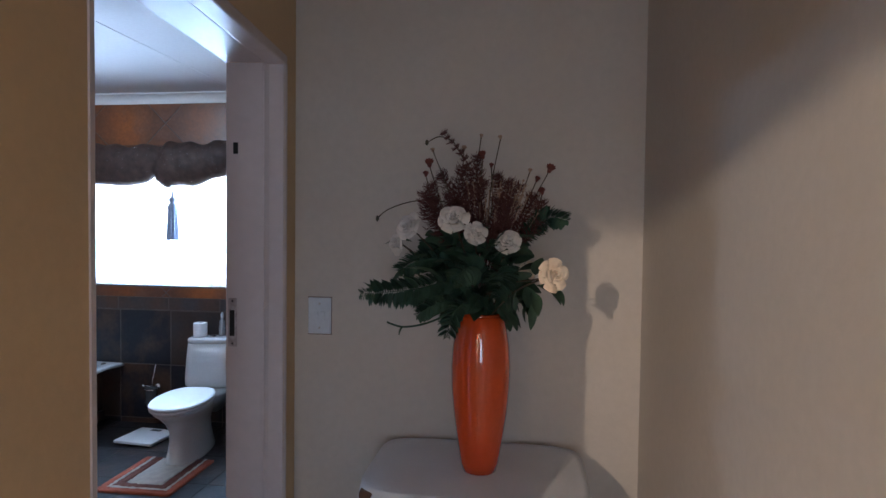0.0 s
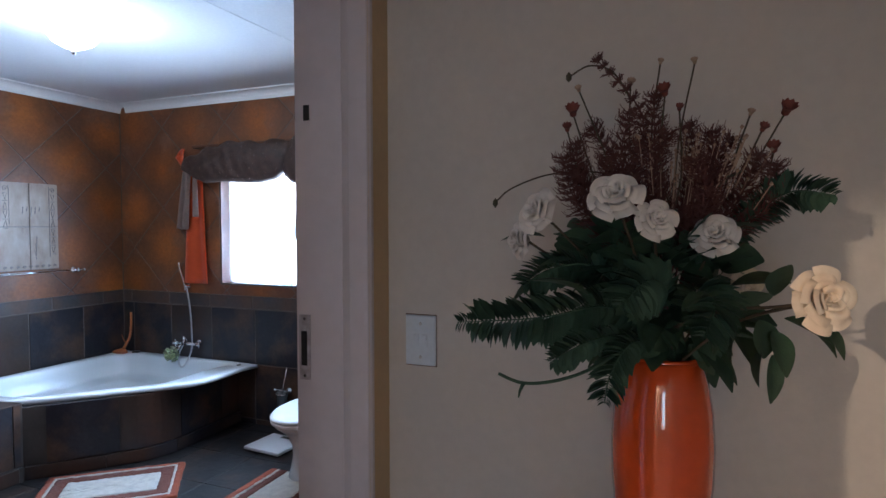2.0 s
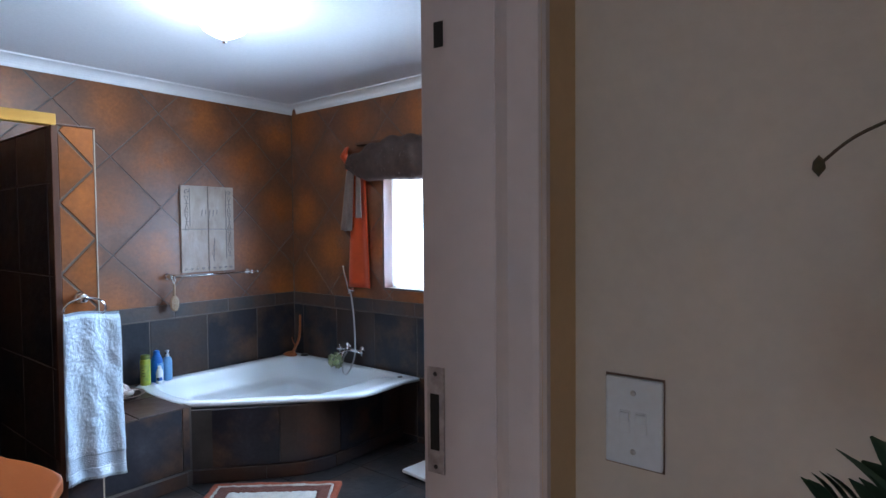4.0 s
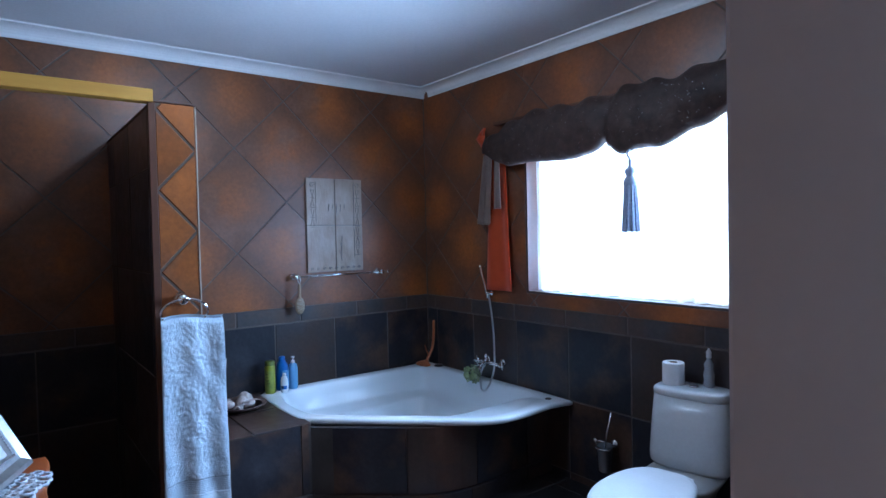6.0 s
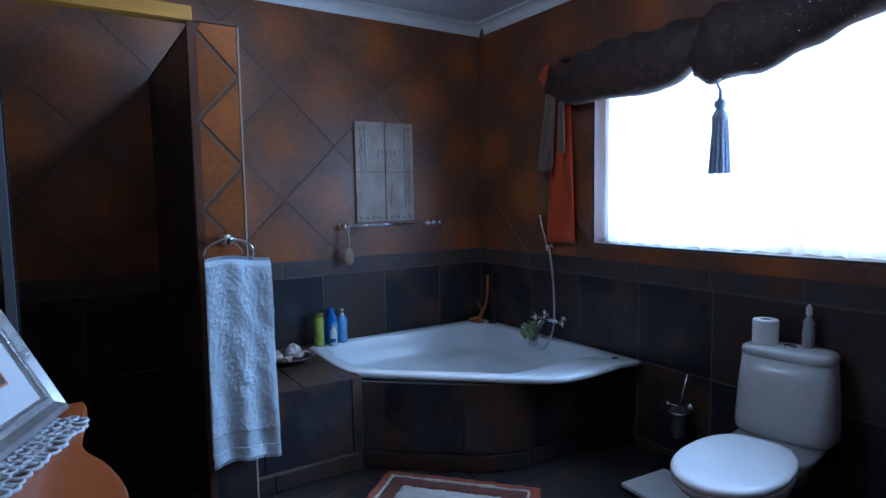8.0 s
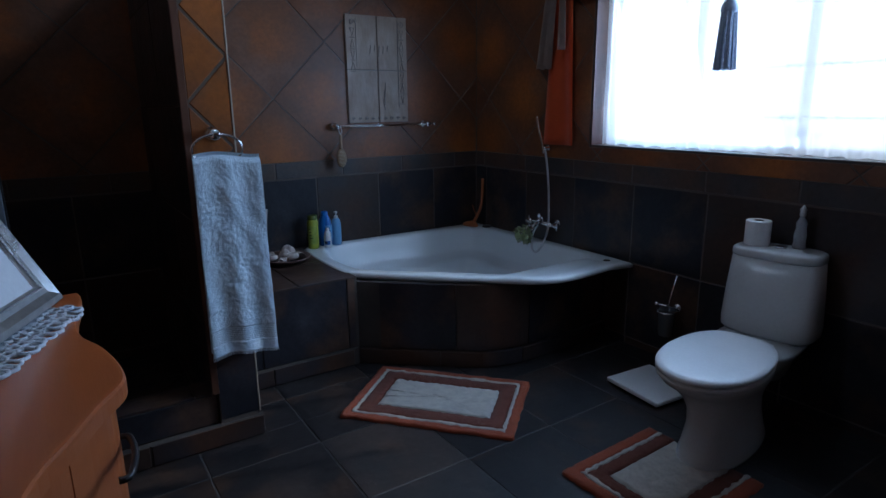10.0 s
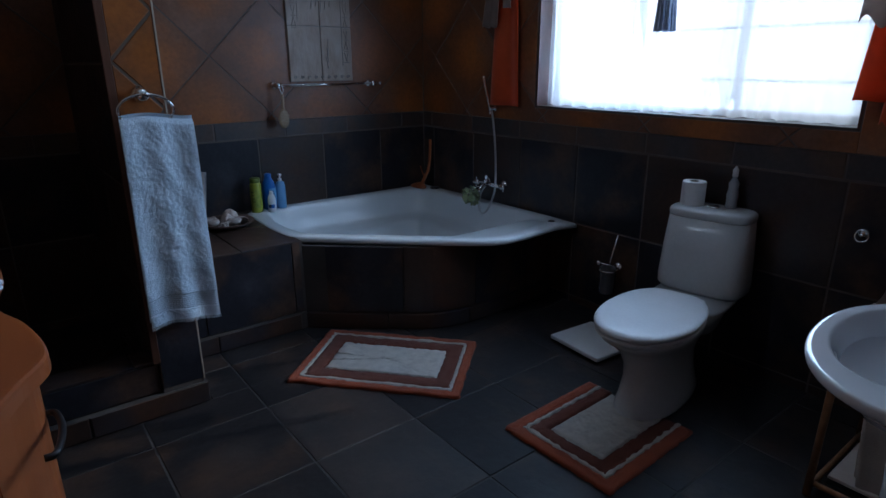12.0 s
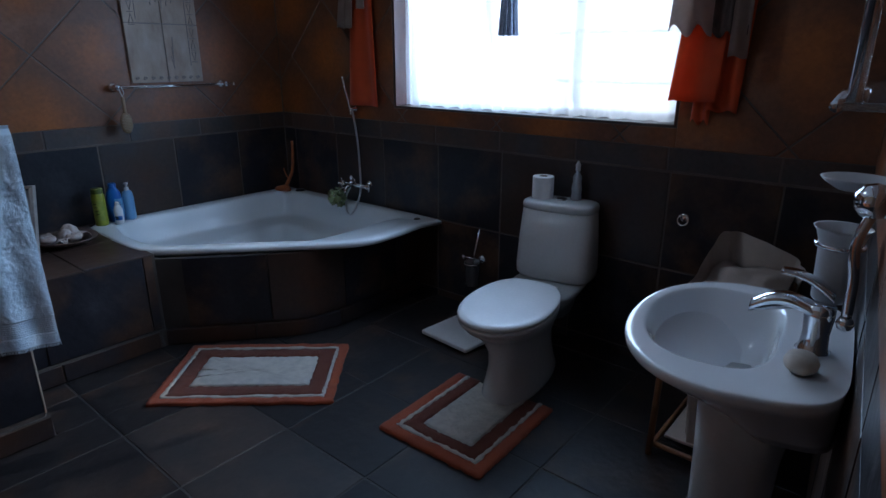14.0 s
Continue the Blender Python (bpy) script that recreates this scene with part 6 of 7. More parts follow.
def rose(c, r, facing, mat, label, seed):
    rnd = random.Random(seed)
    m = Matrix.Translation(c) @ frame_to(facing.normalized())
    whole = None
    rows_ = [(3, 0.06, 0.16, 1.18), (3, 0.12, 0.30, 1.16), (4, 0.20, 0.44, 1.06), (5, 0.30, 0.58, 0.90), (6, 0.36, 0.74, 0.66)]
    root = part("rose", lathe([(0, -0.55 * r), (0.28 * r, -0.5 * r), (0.36 * r, -0.25 * r), (0.3 * r, 0.1 * r), (0.12 * r, 0.22 * r), (0, 0.25 * r)], 14, m=m), mat, bouquet, label, smooth=True)
    for n, low_r, spread_, tall in rows_:
        for k in range(n):
            a0 = math.tau * (k + rnd.uniform(-0.12, 0.12)) / n + low_r * 9
            wd, jit = 1.32 * math.tau / n, rnd.uniform(0.90, 1.10)

            def f(u, v):
                e = 2 * u - 1
                a = a0 + 0.5 * e * wd * (0.55 + 0.45 * math.sin(math.pi * min(1, 0.15 + 0.75 * v)))
                out = low_r + spread_ * (v ** 1.3) * jit + 0.07 * (u - 0.5) - 0.10 * spread_ * e * e
                tip = max(0.0, v - 0.74) / 0.26
                rr_ = r * (out + 0.20 * spread_ * tip * tip)
                z = r * (-0.55 + tall * math.sin(v * 1.5) * jit - 0.22 * abs(e) ** 3 * v - 0.16 * spread_ * tip * tip) + 0.02 * r * math.sin(9 * u + 3 * k) * v
                return Vector((rr_ * math.cos(a), rr_ * math.sin(a), z))
            bm_ = patch(f, 10, 9)
            bmesh.ops.transform(bm_, matrix=m, verts=bm_.verts[:])
            part("petal", bm_, mat, root, smooth=True)
    s0 = c - facing.normalized() * r * 0.5
    part("stem", tube(smooth_path([s0, (s0 + MOUTH) / 2 + Vector((0, 0, 0.03)), MOUTH], 5), 0.0024, 6), STEM, root, smooth=True)
    return root


def leaf_mesh(ln, wd, fold=0.25, droop=0.3, wave=0.0, nu=8, nv=4):
    def f(u, v):
        w = wd * math.sin(math.pi * min(1, u * 0.97 + 0.015)) ** 0.75 * (1 - 0.25 * u)
        s = 2 * v - 1
        return Vector((s * w, u * ln, fold * abs(s) * w - droop * ln * u * u + wave * wd * math.sin(u * 14) * abs(s)))
    return patch(f, nu, nv)


def leaf(parent, base, direction, ln, wd, mat=None, roll_=0.0, droop=0.3, name="leaf"):
    q = direction.normalized().to_track_quat("Y", "Z").to_matrix().to_4x4()
    bm_ = leaf_mesh(ln, wd, droop=droop)
    bmesh.ops.transform(bm_, matrix=Matrix.Translation(base) @ q @ Matrix.Rotation(roll_, 4, "Y"), verts=bm_.verts[:])
    return part(name, bm_, mat or LEAF, parent, smooth=True)


def fern(points, wide, n, seed, mat=None, name="fern_frond"):
    rnd = random.Random(seed)
    path = smooth_path(points, 8)
    bm_ = tube(path, 0.0022, 5, taper=0.4)
    N = len(path)
    n = int(2.1 * n)
    for k in range(n):
        s = 0.12 + 0.88 * k / n
        i = min(int(s * (N - 1)), N - 2)
        p = path[i] + (path[i + 1] - path[i]) * (s * (N - 1) - i)
        t = (path[i + 1] - path[i]).normalized()
        side = t.cross(Vector((0.15, -1, 0.25))).normalized()
        w = wide * (math.sin(math.pi * (0.12 + 0.86 * (1 - s) ** 0.8 * 0.9)) * 0.75 + 0.22) * (1.0 if s < 0.9 else 0.6)
        for sg in (-1, 1):
            d = (sg * side * 1.0 + t * 0.55 + Vector((0, rnd.uniform(-0.2, 0.2), rnd.uniform(-0.15, 0.1)))).normalized()
            lm = leaf_mesh(w * rnd.uniform(0.8, 1.1), w * 0.30, fold=0.3, droop=0.15, nu=4, nv=2)
            q = d.to_track_quat("Y", "Z").to_matrix().to_4x4()
            join(bm_, lm, Matrix.Translation(p) @ q @ Matrix.Rotation(rnd.uniform(-0.5, 0.5), 4, "Y"))
    return part(name, bm_, mat or FERN, bouquet, smooth=True)


def plume(points, r, n, seed, mat=None):
    rnd = random.Random(seed)
    path = smooth_path(points, 8)
    bm_ = tube(path, 0.0022, 5, taper=0.5)
    N = len(path)
    for k in range(n):
        s = rnd.uniform(0.35, 1.0)
        i = min(int(s * (N - 1)), N - 2)
        t = (path[i + 1] - path[i]).normalized()
        side = Matrix.Rotation(rnd.random() * math.tau, 4, t) @ t.orthogonal().normalized()
        p = path[i]
        e = p + (side * 0.75 + t * 0.6) * r * rnd.uniform(0.4, 1.1) * (1.15 - 0.6 * s)
        tube([p, (p + e) / 2 + side * 0.007 + Vector((rnd.uniform(-0.006, 0.006), 0, rnd.uniform(-0.006, 0.006))), e], 0.0012, 3, bm=bm_, taper=0.4)
    return part("plume", bm_, mat or BURG, bouquet, "dark burgundy dried plume")


def blossom(c, r, n, mat, facing, label=""):
    root = part("blossom", lathe([(0, -0.5 * r), (0.3 * r, -0.3 * r), (0.35 * r, 0.1 * r), (0, 0.3 * r)], 10, m=Matrix.Translation(c) @ frame_to(facing)), mat, bouquet, label, smooth=True)
    for k in range(n):
        lm = leaf_mesh(r, 0.42 * r, fold=0.3, droop=-0.35, nu=4, nv=2)
        part("petal", join(bmesh.new(), lm, Matrix.Translation(c) @ frame_to(facing) @ Matrix.Rotation(math.tau * k / n, 4, "Z") @ Matrix.Rotation(0.5, 4, "X")), mat, root, smooth=True)
    low = c * 0.25 + Vector((0, 0, 0.05))
    part("stem", tube(smooth_path([c - facing * 0.2 * r, c * 0.75 + Vector((0.016 * math.sin(c.x * 120), 0, 0)), c * 0.5 + Vector((0.014 * math.cos(c.x * 90), 0, 0.02)), low, MOUTH], 5), 0.0016, 5), STEM, root, smooth=True)


F = Vector
FRONT = Vector((0.05, -1, 0.25))
rose(at_(4.373, 1.588, -2.72), 0.036, F((-0.1, -1, 0.70)), PETAL, "open white silk rose", 1)
rose(at_(4.438, 1.547, -2.72), 0.027, F((0.4, -1, 0.5)), PETAL, "small white silk rose", 2)
rose(at_(4.533, 1.524, -2.63), 0.031, F((-0.2, -1, 0.65)), PETAL, "open white silk rose", 3)
rose(at_(4.662, 1.430, -2.80), 0.034, F((0.45, -1, 0.25)), PETAL_CREAM, "open cream silk rose with an apricot heart", 4)
rose(at_(4.238, 1.566, -2.66), 0.032, F((-0.5, -0.8, 0.3)), PETAL, "faded white silk rose", 5)
rose(at_(4.205, 1.513, -2.64), 0.028, F((-0.8, -0.6, 0.0)), PETAL, "faded white silk rose", 6)
rose(at_(4.590, 1.440, -2.52), 0.026, F((0.5, -0.8, 0.1)), PETAL_CREAM, "small cream silk rose", 7)
# ferns
fern([at_(4.44, 1.36), at_(4.36, 1.40, -2.68), at_(4.25, 1.378, -2.74), at_(4.095, 1.362, -2.76)], 0.050, 30, 11)
fern([at_(4.44, 1.34), at_(4.40, 1.34, -2.70), at_(4.368, 1.29, -2.74), at_(4.358, 1.240, -2.75)], 0.036, 18, 14)
fern([at_(4.42, 1.35), at_(4.36, 1.35, -2.70), at_(4.31, 1.33, -2.74), at_(4.265, 1.30, -2.75)], 0.032, 18, 12)
fern([at_(4.52, 1.46), at_(4.58, 1.54, -2.56), at_(4.64, 1.592, -2.58), at_(4.700, 1.585, -2.62)], 0.040, 24, 15)
fern([at_(4.40, 1.42), at_(4.33, 1.47, -2.64), at_(4.26, 1.46, -2.68), at_(4.215, 1.43, -2.70)], 0.040, 20, 16)
fern([at_(4.46, 1.40), at_(4.45, 1.44, -2.70), at_(4.42, 1.45, -2.80), at_(4.38, 1.41, -2.86)], 0.048, 22, 17)
fern([at_(4.48, 1.38), at_(4.50, 1.43, -2.70), at_(4.52, 1.42, -2.80), at_(4.50, 1.37, -2.86)], 0.044, 20, 18)
# broad leaves: named ones at the rim, then the dark mass
rl = random.Random(5)
for x, z, y, dx, dz, ln, wd in ((4.250, 1.520, -2.60, -1, 0.2, 0.075, 0.028), (4.300, 1.480, -2.66, -1, -0.2, 0.08, 0.036), (4.585, 1.395, -2.76, 0.3, -1, 0.050, 0.024), (4.560, 1.385, -2.74, -0.5, -1, 0.055, 0.024), (4.615, 1.400, -2.78, 0.9, -0.2, 0.058, 0.023), (4.600, 1.380, -2.77, 0.5, -0.9, 0.060, 0.023), (4.565, 1.410, -2.74, 0.2, 0.3, 0.055, 0.023), (4.600, 1.345, -2.78, 0.15, -1, 0.062, 0.015), (4.590, 1.350, -2.76, -0.4, -1, 0.048, 0.020),
                                (4.640, 1.395, -2.76, 0.8, -0.5, 0.055, 0.022), (4.665, 1.390, -2.77, 0.9, -0.9, 0.045, 0.018), (4.610, 1.430, -2.70, 0.2, 0.9, 0.055, 0.020), (4.575, 1.425, -2.72, -0.7, 0.3, 0.050, 0.022), (4.250, 1.440, -2.60, -1, -0.4, 0.07, 0.03), (4.330, 1.420, -2.72, -0.8, 0.5, 0.085, 0.040), (4.540, 1.600, -2.56, 0.6, 0.8, 0.05, 0.014)):
    leaf(bouquet, at_(x, z, y), F((dx, -0.25, dz)), ln, wd, roll_=rl.uniform(-0.4, 0.4))
for k in range(230):
    a, rad, h = rl.uniform(0, math.tau), math.sqrt(rl.random()), rl.random()
    c = F((0.120 * rad * math.cos(a) - 0.015, 0.070 * rad * math.sin(a) + 0.005, 0.065 + 0.19 * h))
    d = F((c.x * 2.2, c.y * 2.2 - 0.08, (h - 0.45) * 0.35)) + F((rl.uniform(-0.2, 0.2), rl.uniform(-0.2, 0.2), rl.uniform(-0.15, 0.2)))
    leaf(bouquet, c, d, rl.uniform(0.055, 0.095), rl.uniform(0.020, 0.036), roll_=rl.uniform(-1.2, 1.2), droop=rl.uniform(0.1, 0.5))
part("leaf_stem", tube(smooth_path([at_(4.47, 1.37, -2.66), at_(4.54, 1.405, -2.72), at_(4.60, 1.415, -2.76), at_(4.650, 1.425, -2.79)], 6), 0.0024, 5), STEM, bouquet, smooth=True)
part("bare_twig", join(tube(smooth_path([at_(4.40, 1.34, -2.70), at_(4.34, 1.300, -2.76), at_(4.28, 1.276, -2.79), at_(4.222, 1.268, -2.81), at_(4.178, 1.280, -2.81)], 6), 0.0027, 6, taper=0.9), tube([at_(4.222, 1.268, -2.81), at_(4.216, 1.254, -2.815), at_(4.214, 1.243, -2.82)], 0.0035, 5, taper=0.3)), FERN, bouquet, "dark bare twig", smooth=True)
# plumes
for x, z, y, seed in ((4.335, 1.842, -2.56, 1), (4.305, 1.690, -2.60, 2), (4.283, 1.665, -2.62, 3), (4.330, 1.720, -2.54, 4), (4.440, 1.770, -2.52, 5), (4.400, 1.740, -2.56, 6), (4.495, 1.715, -2.50, 7), (4.530, 1.700, -2.56, 8), (4.565, 1.690, -2.52, 9),
                      (4.600, 1.660, -2.54, 10), (4.625, 1.640, -2.56, 11), (4.460, 1.700, -2.60, 12), (4.360, 1.660, -2.62, 13), (4.500, 1.650, -2.62, 14), (4.545, 1.640, -2.58, 15), (4.420, 1.680, -2.60, 16), (4.300, 1.640, -2.56, 17)):
    tip = at_(x, z, y)
    plume([MOUTH + F((0, 0, 0.05)), tip * 0.45 + F((0, 0, 0.06)), tip * 0.78 + F((0.030 * math.sin(seed * 1.9) + (0.03 if seed == 1 else 0), 0, 0.010)), tip], 0.050 if seed > 1 else 0.024, 380, seed)
for x, z, y, r, mat in ((4.300, 1.745, -2.56, 0.024, RED_FL), (4.455, 1.768, -2.56, 0.022, RED_FL), (4.645, 1.728, -2.48, 0.026, RED_FL), (4.610, 1.700, -2.50, 0.016, RED_FL), (4.290, 1.715, -2.58, 0.016, RED_FL), (4.625, 1.665, -2.52, 0.020, RED_FL),
                        (4.450, 1.825, -2.50, 0.011, DRIED), (4.505, 1.820, -2.50, 0.012, DRIED), (4.400, 1.790, -2.54, 0.014, DRIED), (4.310, 1.785, -2.56, 0.012, DRIED), (4.480, 1.740, -2.54, 0.013, RED_FL), (4.590, 1.725, -2.52, 0.012, DRIED)):
    blossom(at_(x, z, y), 0.8 * r, 9, mat, F((rl.uniform(-0.3, 0.3), -0.7, 0.6)).normalized())
part("curled_stem", tube(smooth_path([at_(4.40, 1.62), at_(4.33, 1.640, -2.50), at_(4.25, 1.638, -2.46), at_(4.18, 1.615, -2.44), at_(4.150, 1.592, -2.43)], 6), 0.0018, 5), STEM, bouquet, smooth=True)
part("bud", lathe([(0, 0.010), (0.005, 0.004), (0.006, -0.004), (0, -0.012)], 10, m=Matrix.Translation(at_(4.146, 1.588, -2.43))), STEM, bouquet, smooth=True)
part("curled_stem", tube(smooth_path([at_(4.40, 1.76), at_(4.37, 1.81, -2.56), at_(4.33, 1.826, -2.56), at_(4.297, 1.812, -2.56)], 6), 0.0016, 5), STEM, bouquet, smooth=True)
part("bud", lathe([(0, 0.009), (0.005, 0.003), (0.005, -0.005), (0, -0.010)], 10, m=Matrix.Translation(at_(4.292, 1.810, -2.56))), STEM, bouquet, smooth=True)
bm = bmesh.new()
for k in range(90):
    c = at_(4.40 + 0.22 * rl.random(), 1.60 + 0.10 * rl.random(), -2.50 - 0.12 * rl.random())
    join(bm, lathe([(0, 0.004), (0.0035, 0), (0, -0.004)], 6, m=Matrix.Translation(c)))
    tube([c, c * 0.85 + F((0, 0, 0.01))], 0.0009, 3, bm=bm)
part("berry_spray", bm, DRIED, bouquet, "tiny dried pink berries")["kind"] = "stuff"
# ---- tiles ----
WEST = plane((-0.008, 0, 0), (0, 1, 0), (0, 0, 1))
NORTH = plane((0, 0.008, 0), (1, 0, 0), (0, 0, 1))
DADO, BAND = 1.003, 0.10
SIDE = 0.467
# the plane of the window wall runs along +x, with its face turned to the room
diamonds(WEST, [(-3.1, DADO, -0.003, CEIL)], (-1.46, 1.37), SIDE, TILE_ORANGE, wall_west)
squares(WEST, [(-3.1, DADO - BAND, -0.003, DADO)], (-3.2, DADO - BAND), (0.43, BAND), [TILE_BORDER], wall_west, name="border_tile")
squares(WEST, [(-3.1, 0.0, -0.003, DADO - BAND)], (-1.229 - 0.43 * 5, 0.47), (0.43, 0.43), [TILE_SLATE, TILE_SLATE, TILE_RUST], wall_west, name="slate_tile")
keeps = [(0.003, DADO, WX0 - 0.004, CEIL), (WX1 + 0.004, DADO, 3.4, CEIL), (WX0 - 0.004, DADO, WX1 + 0.004, WZ0 - 0.004), (WX0 - 0.004, WZ1 + 0.004, WX1 + 0.004, CEIL)]
diamonds(NORTH, keeps, (2.46, 1.04), SIDE, TILE_ORANGE, wall_north)
squares(NORTH, [(0.003, DADO - BAND, 3.42, DADO)], (0.1, DADO - BAND), (0.43, BAND), [TILE_BORDER], wall_north, name="border_tile")
squares(NORTH, [(0.003, 0.0, 3.42, DADO - BAND)], (0.12, 0.47), (0.43, 0.43), [TILE_SLATE, TILE_SLATE, TILE_RUST], wall_north, name="slate_tile")
# partition: end face and the two long faces
END = plane((PX - 0.008, 0, 0), (0, 1, 0), (0, 0, 1))
for k in range(-1, 8):
    z = 1.825 - 0.1625 * k
    tri = [(PY0 + 0.004, z + 0.1625), (PY0 + 0.004, z - 0.1625), (PY1 - 0.003, z)] if k % 2 == 0 else [(PY1 - 0.003, z + 0.1625), (PY0 + 0.004, z), (PY1 - 0.003, z - 0.1625)]
    g = 0.0035
    cx, cy = sum(p[0] for p in tri) / 3, sum(p[1] for p in tri) / 3
    tri = [(x + (cx - x) * g / 0.05, y + (cy - y) * g / 0.05) for x, y in tri]
    cut = clip(tri, (PY0, 0.93, PY1, PZ))
    if cut:
        piece("tile", cut, (cx, cy), END, TILE_ORANGE, partition)
squares(END, [(PY0 + 0.004, 0.10, PY1 - 0.003, 0.91)], (PY0 + 0.002, 0.10), (0.156, 0.40), [TILE_SLATE], partition, name="slate_tile")
SIDE_N = plane((0, PY1 - 0.008, 0), (-1, 0, 0), (0, 0, 1))
diamonds(SIDE_N, [(-PX + 0.002, DADO, -0.003, PZ)], (-0.2, 1.04), SIDE, TILE_ORANGE, partition)
squares(SIDE_N, [(-PX + 0.002, 0.10, -0.003, DADO)], (-1.3, 0.10), (0.43, 0.43), [TILE_SLATE, TILE_RUST], partition, name="slate_tile")
# shower side: its shade is put into the colour by dark tiles
SIDE_S = plane((0, PY0 + 0.008, 0), (1, 0, 0), (0, 0, 1))
squares(SIDE_S, [(0.003, 0.0, PX - 0.03, PZ)], (0.2, 0.04), (0.43, 0.43), [TILE_RUST, TILE_SLATE], partition, name="slate_tile")
# kerb: front, top and the rust skirting before it
KF = plane((PX - 0.022, 0, 0), (0, 1, 0), (0, 0, 1))
squares(KF, [(-3.1, 0.09, PY0 - 0.003, 0.213)], (-2.58 - 0.43, 0.09), (0.43, 0.124), [TILE_SLATE], kerb, name="slate_tile")
KT = plane((0, 0, 0.215), (1, 0, 0), (0, 1, 0))
squares(KT, [(1.04, -3.1, PX - 0.020, PY0 - 0.003)], (1.04, -3.1), (0.16, 0.43), [TILE_SLATE], kerb, name="slate_tile")
skirting = setting("skirting", box((PX - 0.02, -3.1, 0), (PX + 0.012, PY1 + 0.012, 0.086)), GROUT_SLATE, "rust brown tile skirting with pale joints", cat="skirting")
SK = plane((PX + 0.012, 0, 0), (0, 1, 0), (0, 0, 1))
squares(SK, [(-3.1, 0.003, PY1 + 0.012, 0.086)], (PY1 + 0.012 - 0.43 * 4, 0.003), (0.43, 0.086), [TILE_RUST], skirting, name="skirting_tile")
# ledge
LF = plane((0.782, 0, 0), (0, 1, 0), (0, 0, 1))
squares(LF, [(-1.98, 0.09, -1.368, RIM - 0.012)], (-1.86, 0.09), (0.45, 0.40), [TILE_SLATE], ledge, name="slate_tile")
LT = plane((0, 0, RIM - 0.014), (1, 0, 0), (0, 1, 0))
squares(LT, [(0.003, -1.98, 0.792, -1.352)], (0.003, -1.98), (0.40, 0.32), [TILE_RUST], ledge, name="ledge_tile")
sk2 = setting("skirting", box((0.7, -1.98, 0), (0.806, -1.36, 0.088)), GROUT_SLATE, "rust brown tile skirting with pale joints", cat="skirting")
squares(plane((0.806, 0, 0), (0, 1, 0), (0, 0, 1)), [(-1.98, 0.003, -1.385, 0.088)], (-1.82, 0.003), (0.43, 0.086), [TILE_RUST], sk2, name="skirting_tile")
# apron: upright tiles along the bent front, and its skirting
run = smooth_path([(x, y, 0) for x, y in APRON], 5)
lengths = [0.0]
for a, b in zip(run, run[1:]):
    lengths.append(lengths[-1] + (b - a).length)


def along(d):
    for a, b, la, lb in zip(run, run[1:], lengths, lengths[1:]):
        if d <= lb or lb == lengths[-1]:
            k = (d - la) / max(lb - la, 1e-6)
            t = (b - a).normalized()
            return a + (b - a) * k, Vector((t.y, -t.x, 0))


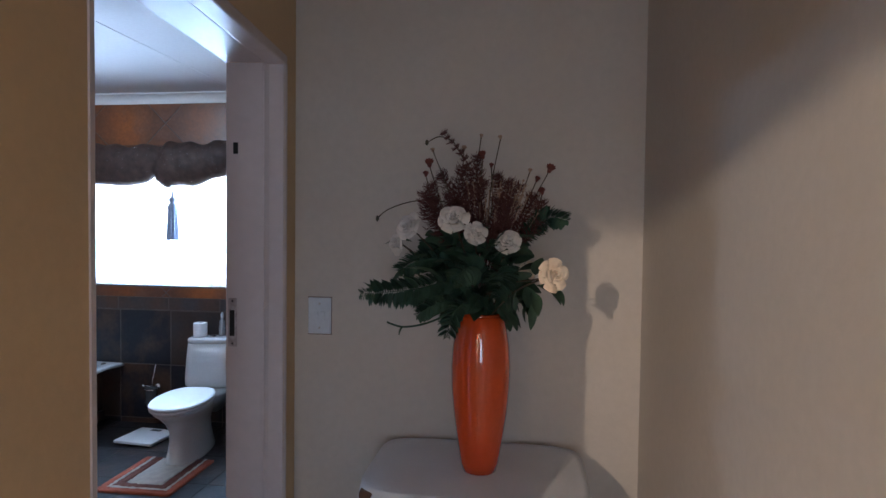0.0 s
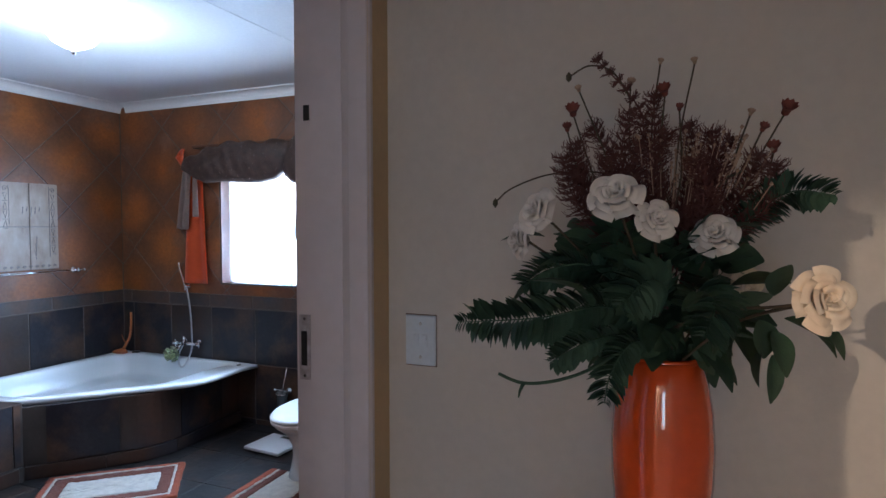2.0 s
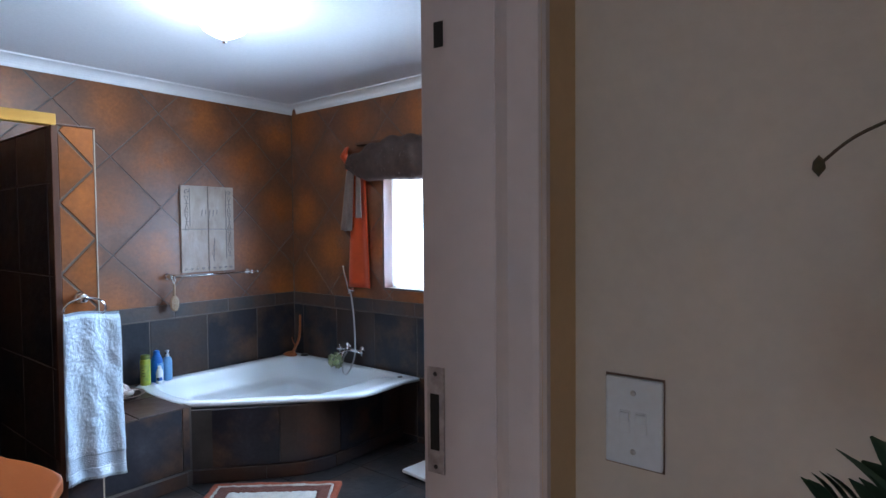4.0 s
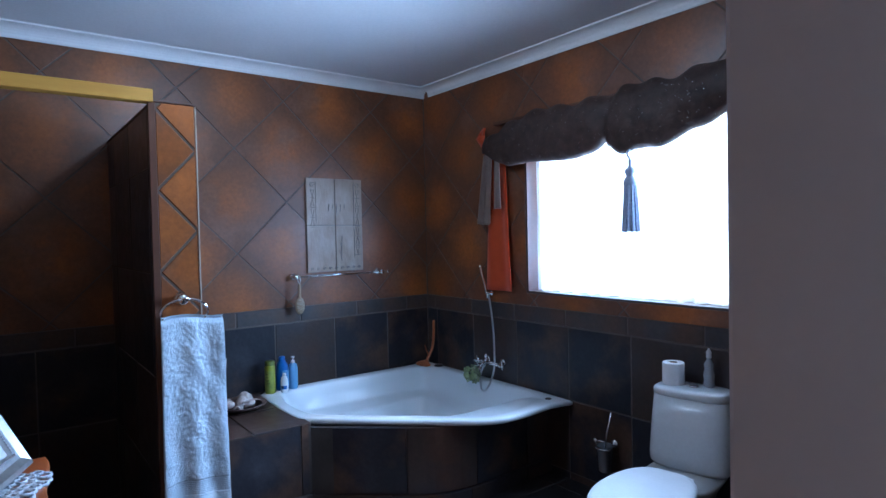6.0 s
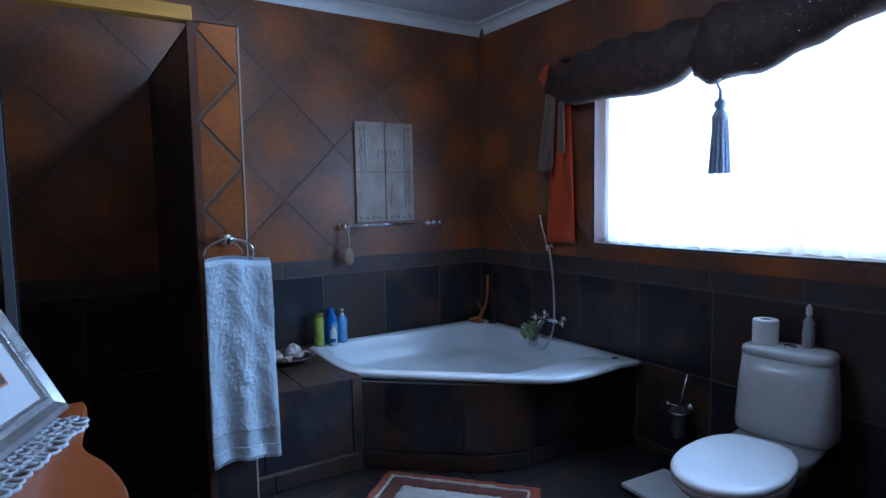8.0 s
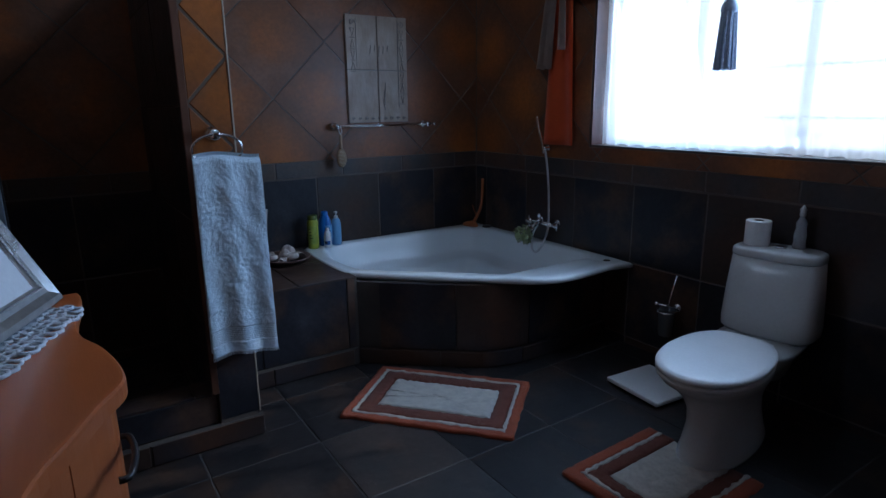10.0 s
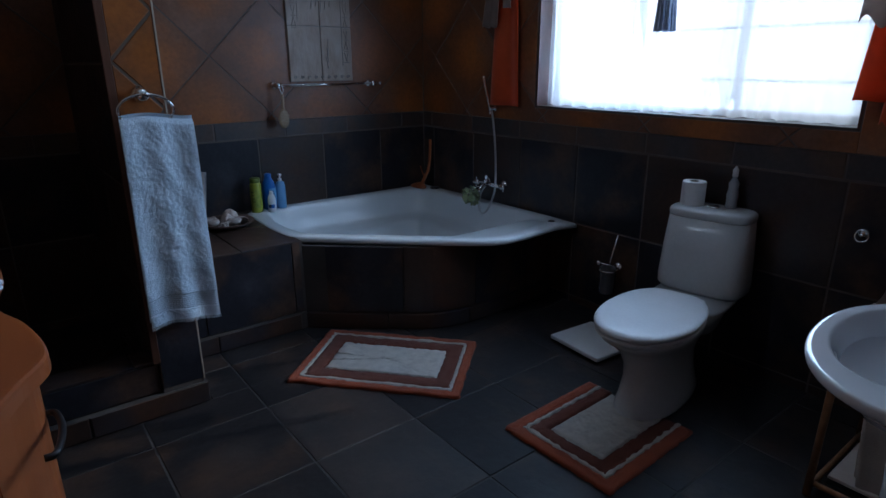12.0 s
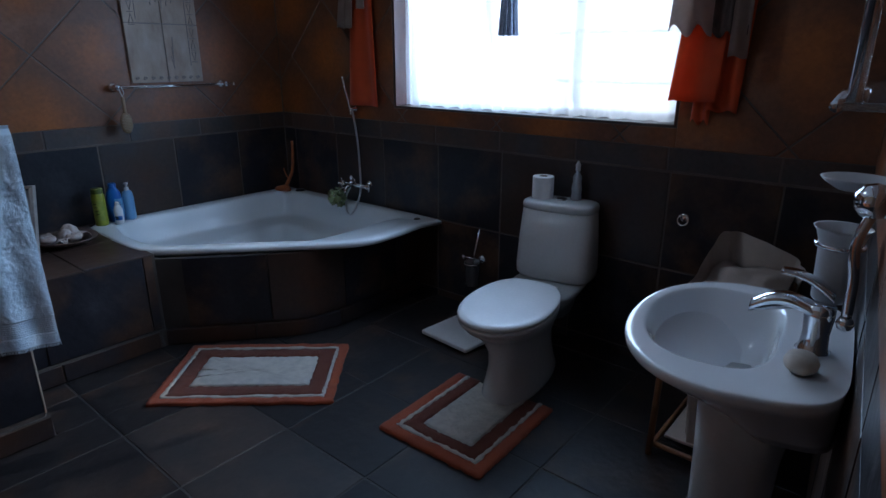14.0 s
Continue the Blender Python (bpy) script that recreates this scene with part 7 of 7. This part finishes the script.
def bent_tiles(d0, size, z0, z1, out, mats, parent, name):
    d, k = d0, 0
    while d < lengths[-1] - 0.02:
        e = min(d + size, lengths[-1])
        steps = max(2, int((e - d) / 0.05))
        rows = []
        for i in range(steps + 1):
            p, nrm = along(d + 0.003 + (e - d - 0.006) * i / steps)
            rows.append((p - nrm * 0.004, p + nrm * out))
        mid = rows[len(rows) // 2][1]
        verts = []
        for lo, hi in rows:
            for q, z in ((lo, z0 + 0.003), (hi, z0 + 0.003), (hi, z1 - 0.003), (lo, z1 - 0.003)):
                verts.append((q.x - mid.x, q.y - mid.y, z - (z0 + z1) / 2))
        faces = []
        for i in range(steps):
            for j in range(4):
                faces.append((4 * i + j, 4 * (i + 1) + j, 4 * (i + 1) + (j + 1) % 4, 4 * i + (j + 1) % 4))
        faces += [(3, 2, 1, 0), tuple(4 * steps + j for j in range(4))]
        me = bpy.data.meshes.new(name)
        me.from_pydata(verts, [], faces)
        me.materials.append(mats[k % len(mats)])
        ob = new(name, me)
        ob.parent = parent
        ob.location = (mid.x, mid.y, (z0 + z1) / 2)
        d, k = e, k + 1


bent_tiles(0.13, 0.40, 0.088, RIM - 0.034, 0.004, [TILE_SLATE, TILE_RUST], bath_surround, "slate_tile")
bent_tiles(0.02, 0.43, 0.003, 0.086, 0.022, [TILE_RUST], bath_surround, "skirting_tile")
# floor
FLOOR = plane((0, 0, -0.008), (1, 0, 0), (0, 1, 0))
squares(FLOOR, [(PX + 0.012, -3.1, 3.62, 0.006)], (1.40, -1.825), (0.435, 0.425), [TILE_FLOOR], floor, name="floor_tile")
squares(FLOOR, [(0.79, -1.98, PX + 0.012, 0.006)], (1.40, -1.825), (0.435, 0.425), [TILE_FLOOR], floor, name="floor_tile")
squares(FLOOR, [(3.282, -3.458, 3.66, -3.102)], (1.40, -1.825), (0.435, 0.425), [TILE_FLOOR], floor, name="floor_tile")
EW = plane((0, 0, 0), (0, -1, 0), (0, 0, 1))
squares(EW, [(-2.45, 0.003, -0.03, DADO)], (-2.5, 0.47), (0.43, 0.43), [TILE_SLATE], wall_east, name="slate_tile")
diamonds(EW, [(-2.45, DADO, -0.03, CEIL)], (-1.0, 1.04), SIDE, TILE_ORANGE, wall_east)
diamonds(FLOOR, [(0.003, -3.1, 1.04, PY0)], (0.4, -2.8), SIDE, TILE_FLOOR, floor, name="floor_tile")
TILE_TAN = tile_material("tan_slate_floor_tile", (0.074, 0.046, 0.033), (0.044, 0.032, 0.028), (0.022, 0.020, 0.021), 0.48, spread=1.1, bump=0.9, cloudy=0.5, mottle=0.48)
for tile in floor.children:
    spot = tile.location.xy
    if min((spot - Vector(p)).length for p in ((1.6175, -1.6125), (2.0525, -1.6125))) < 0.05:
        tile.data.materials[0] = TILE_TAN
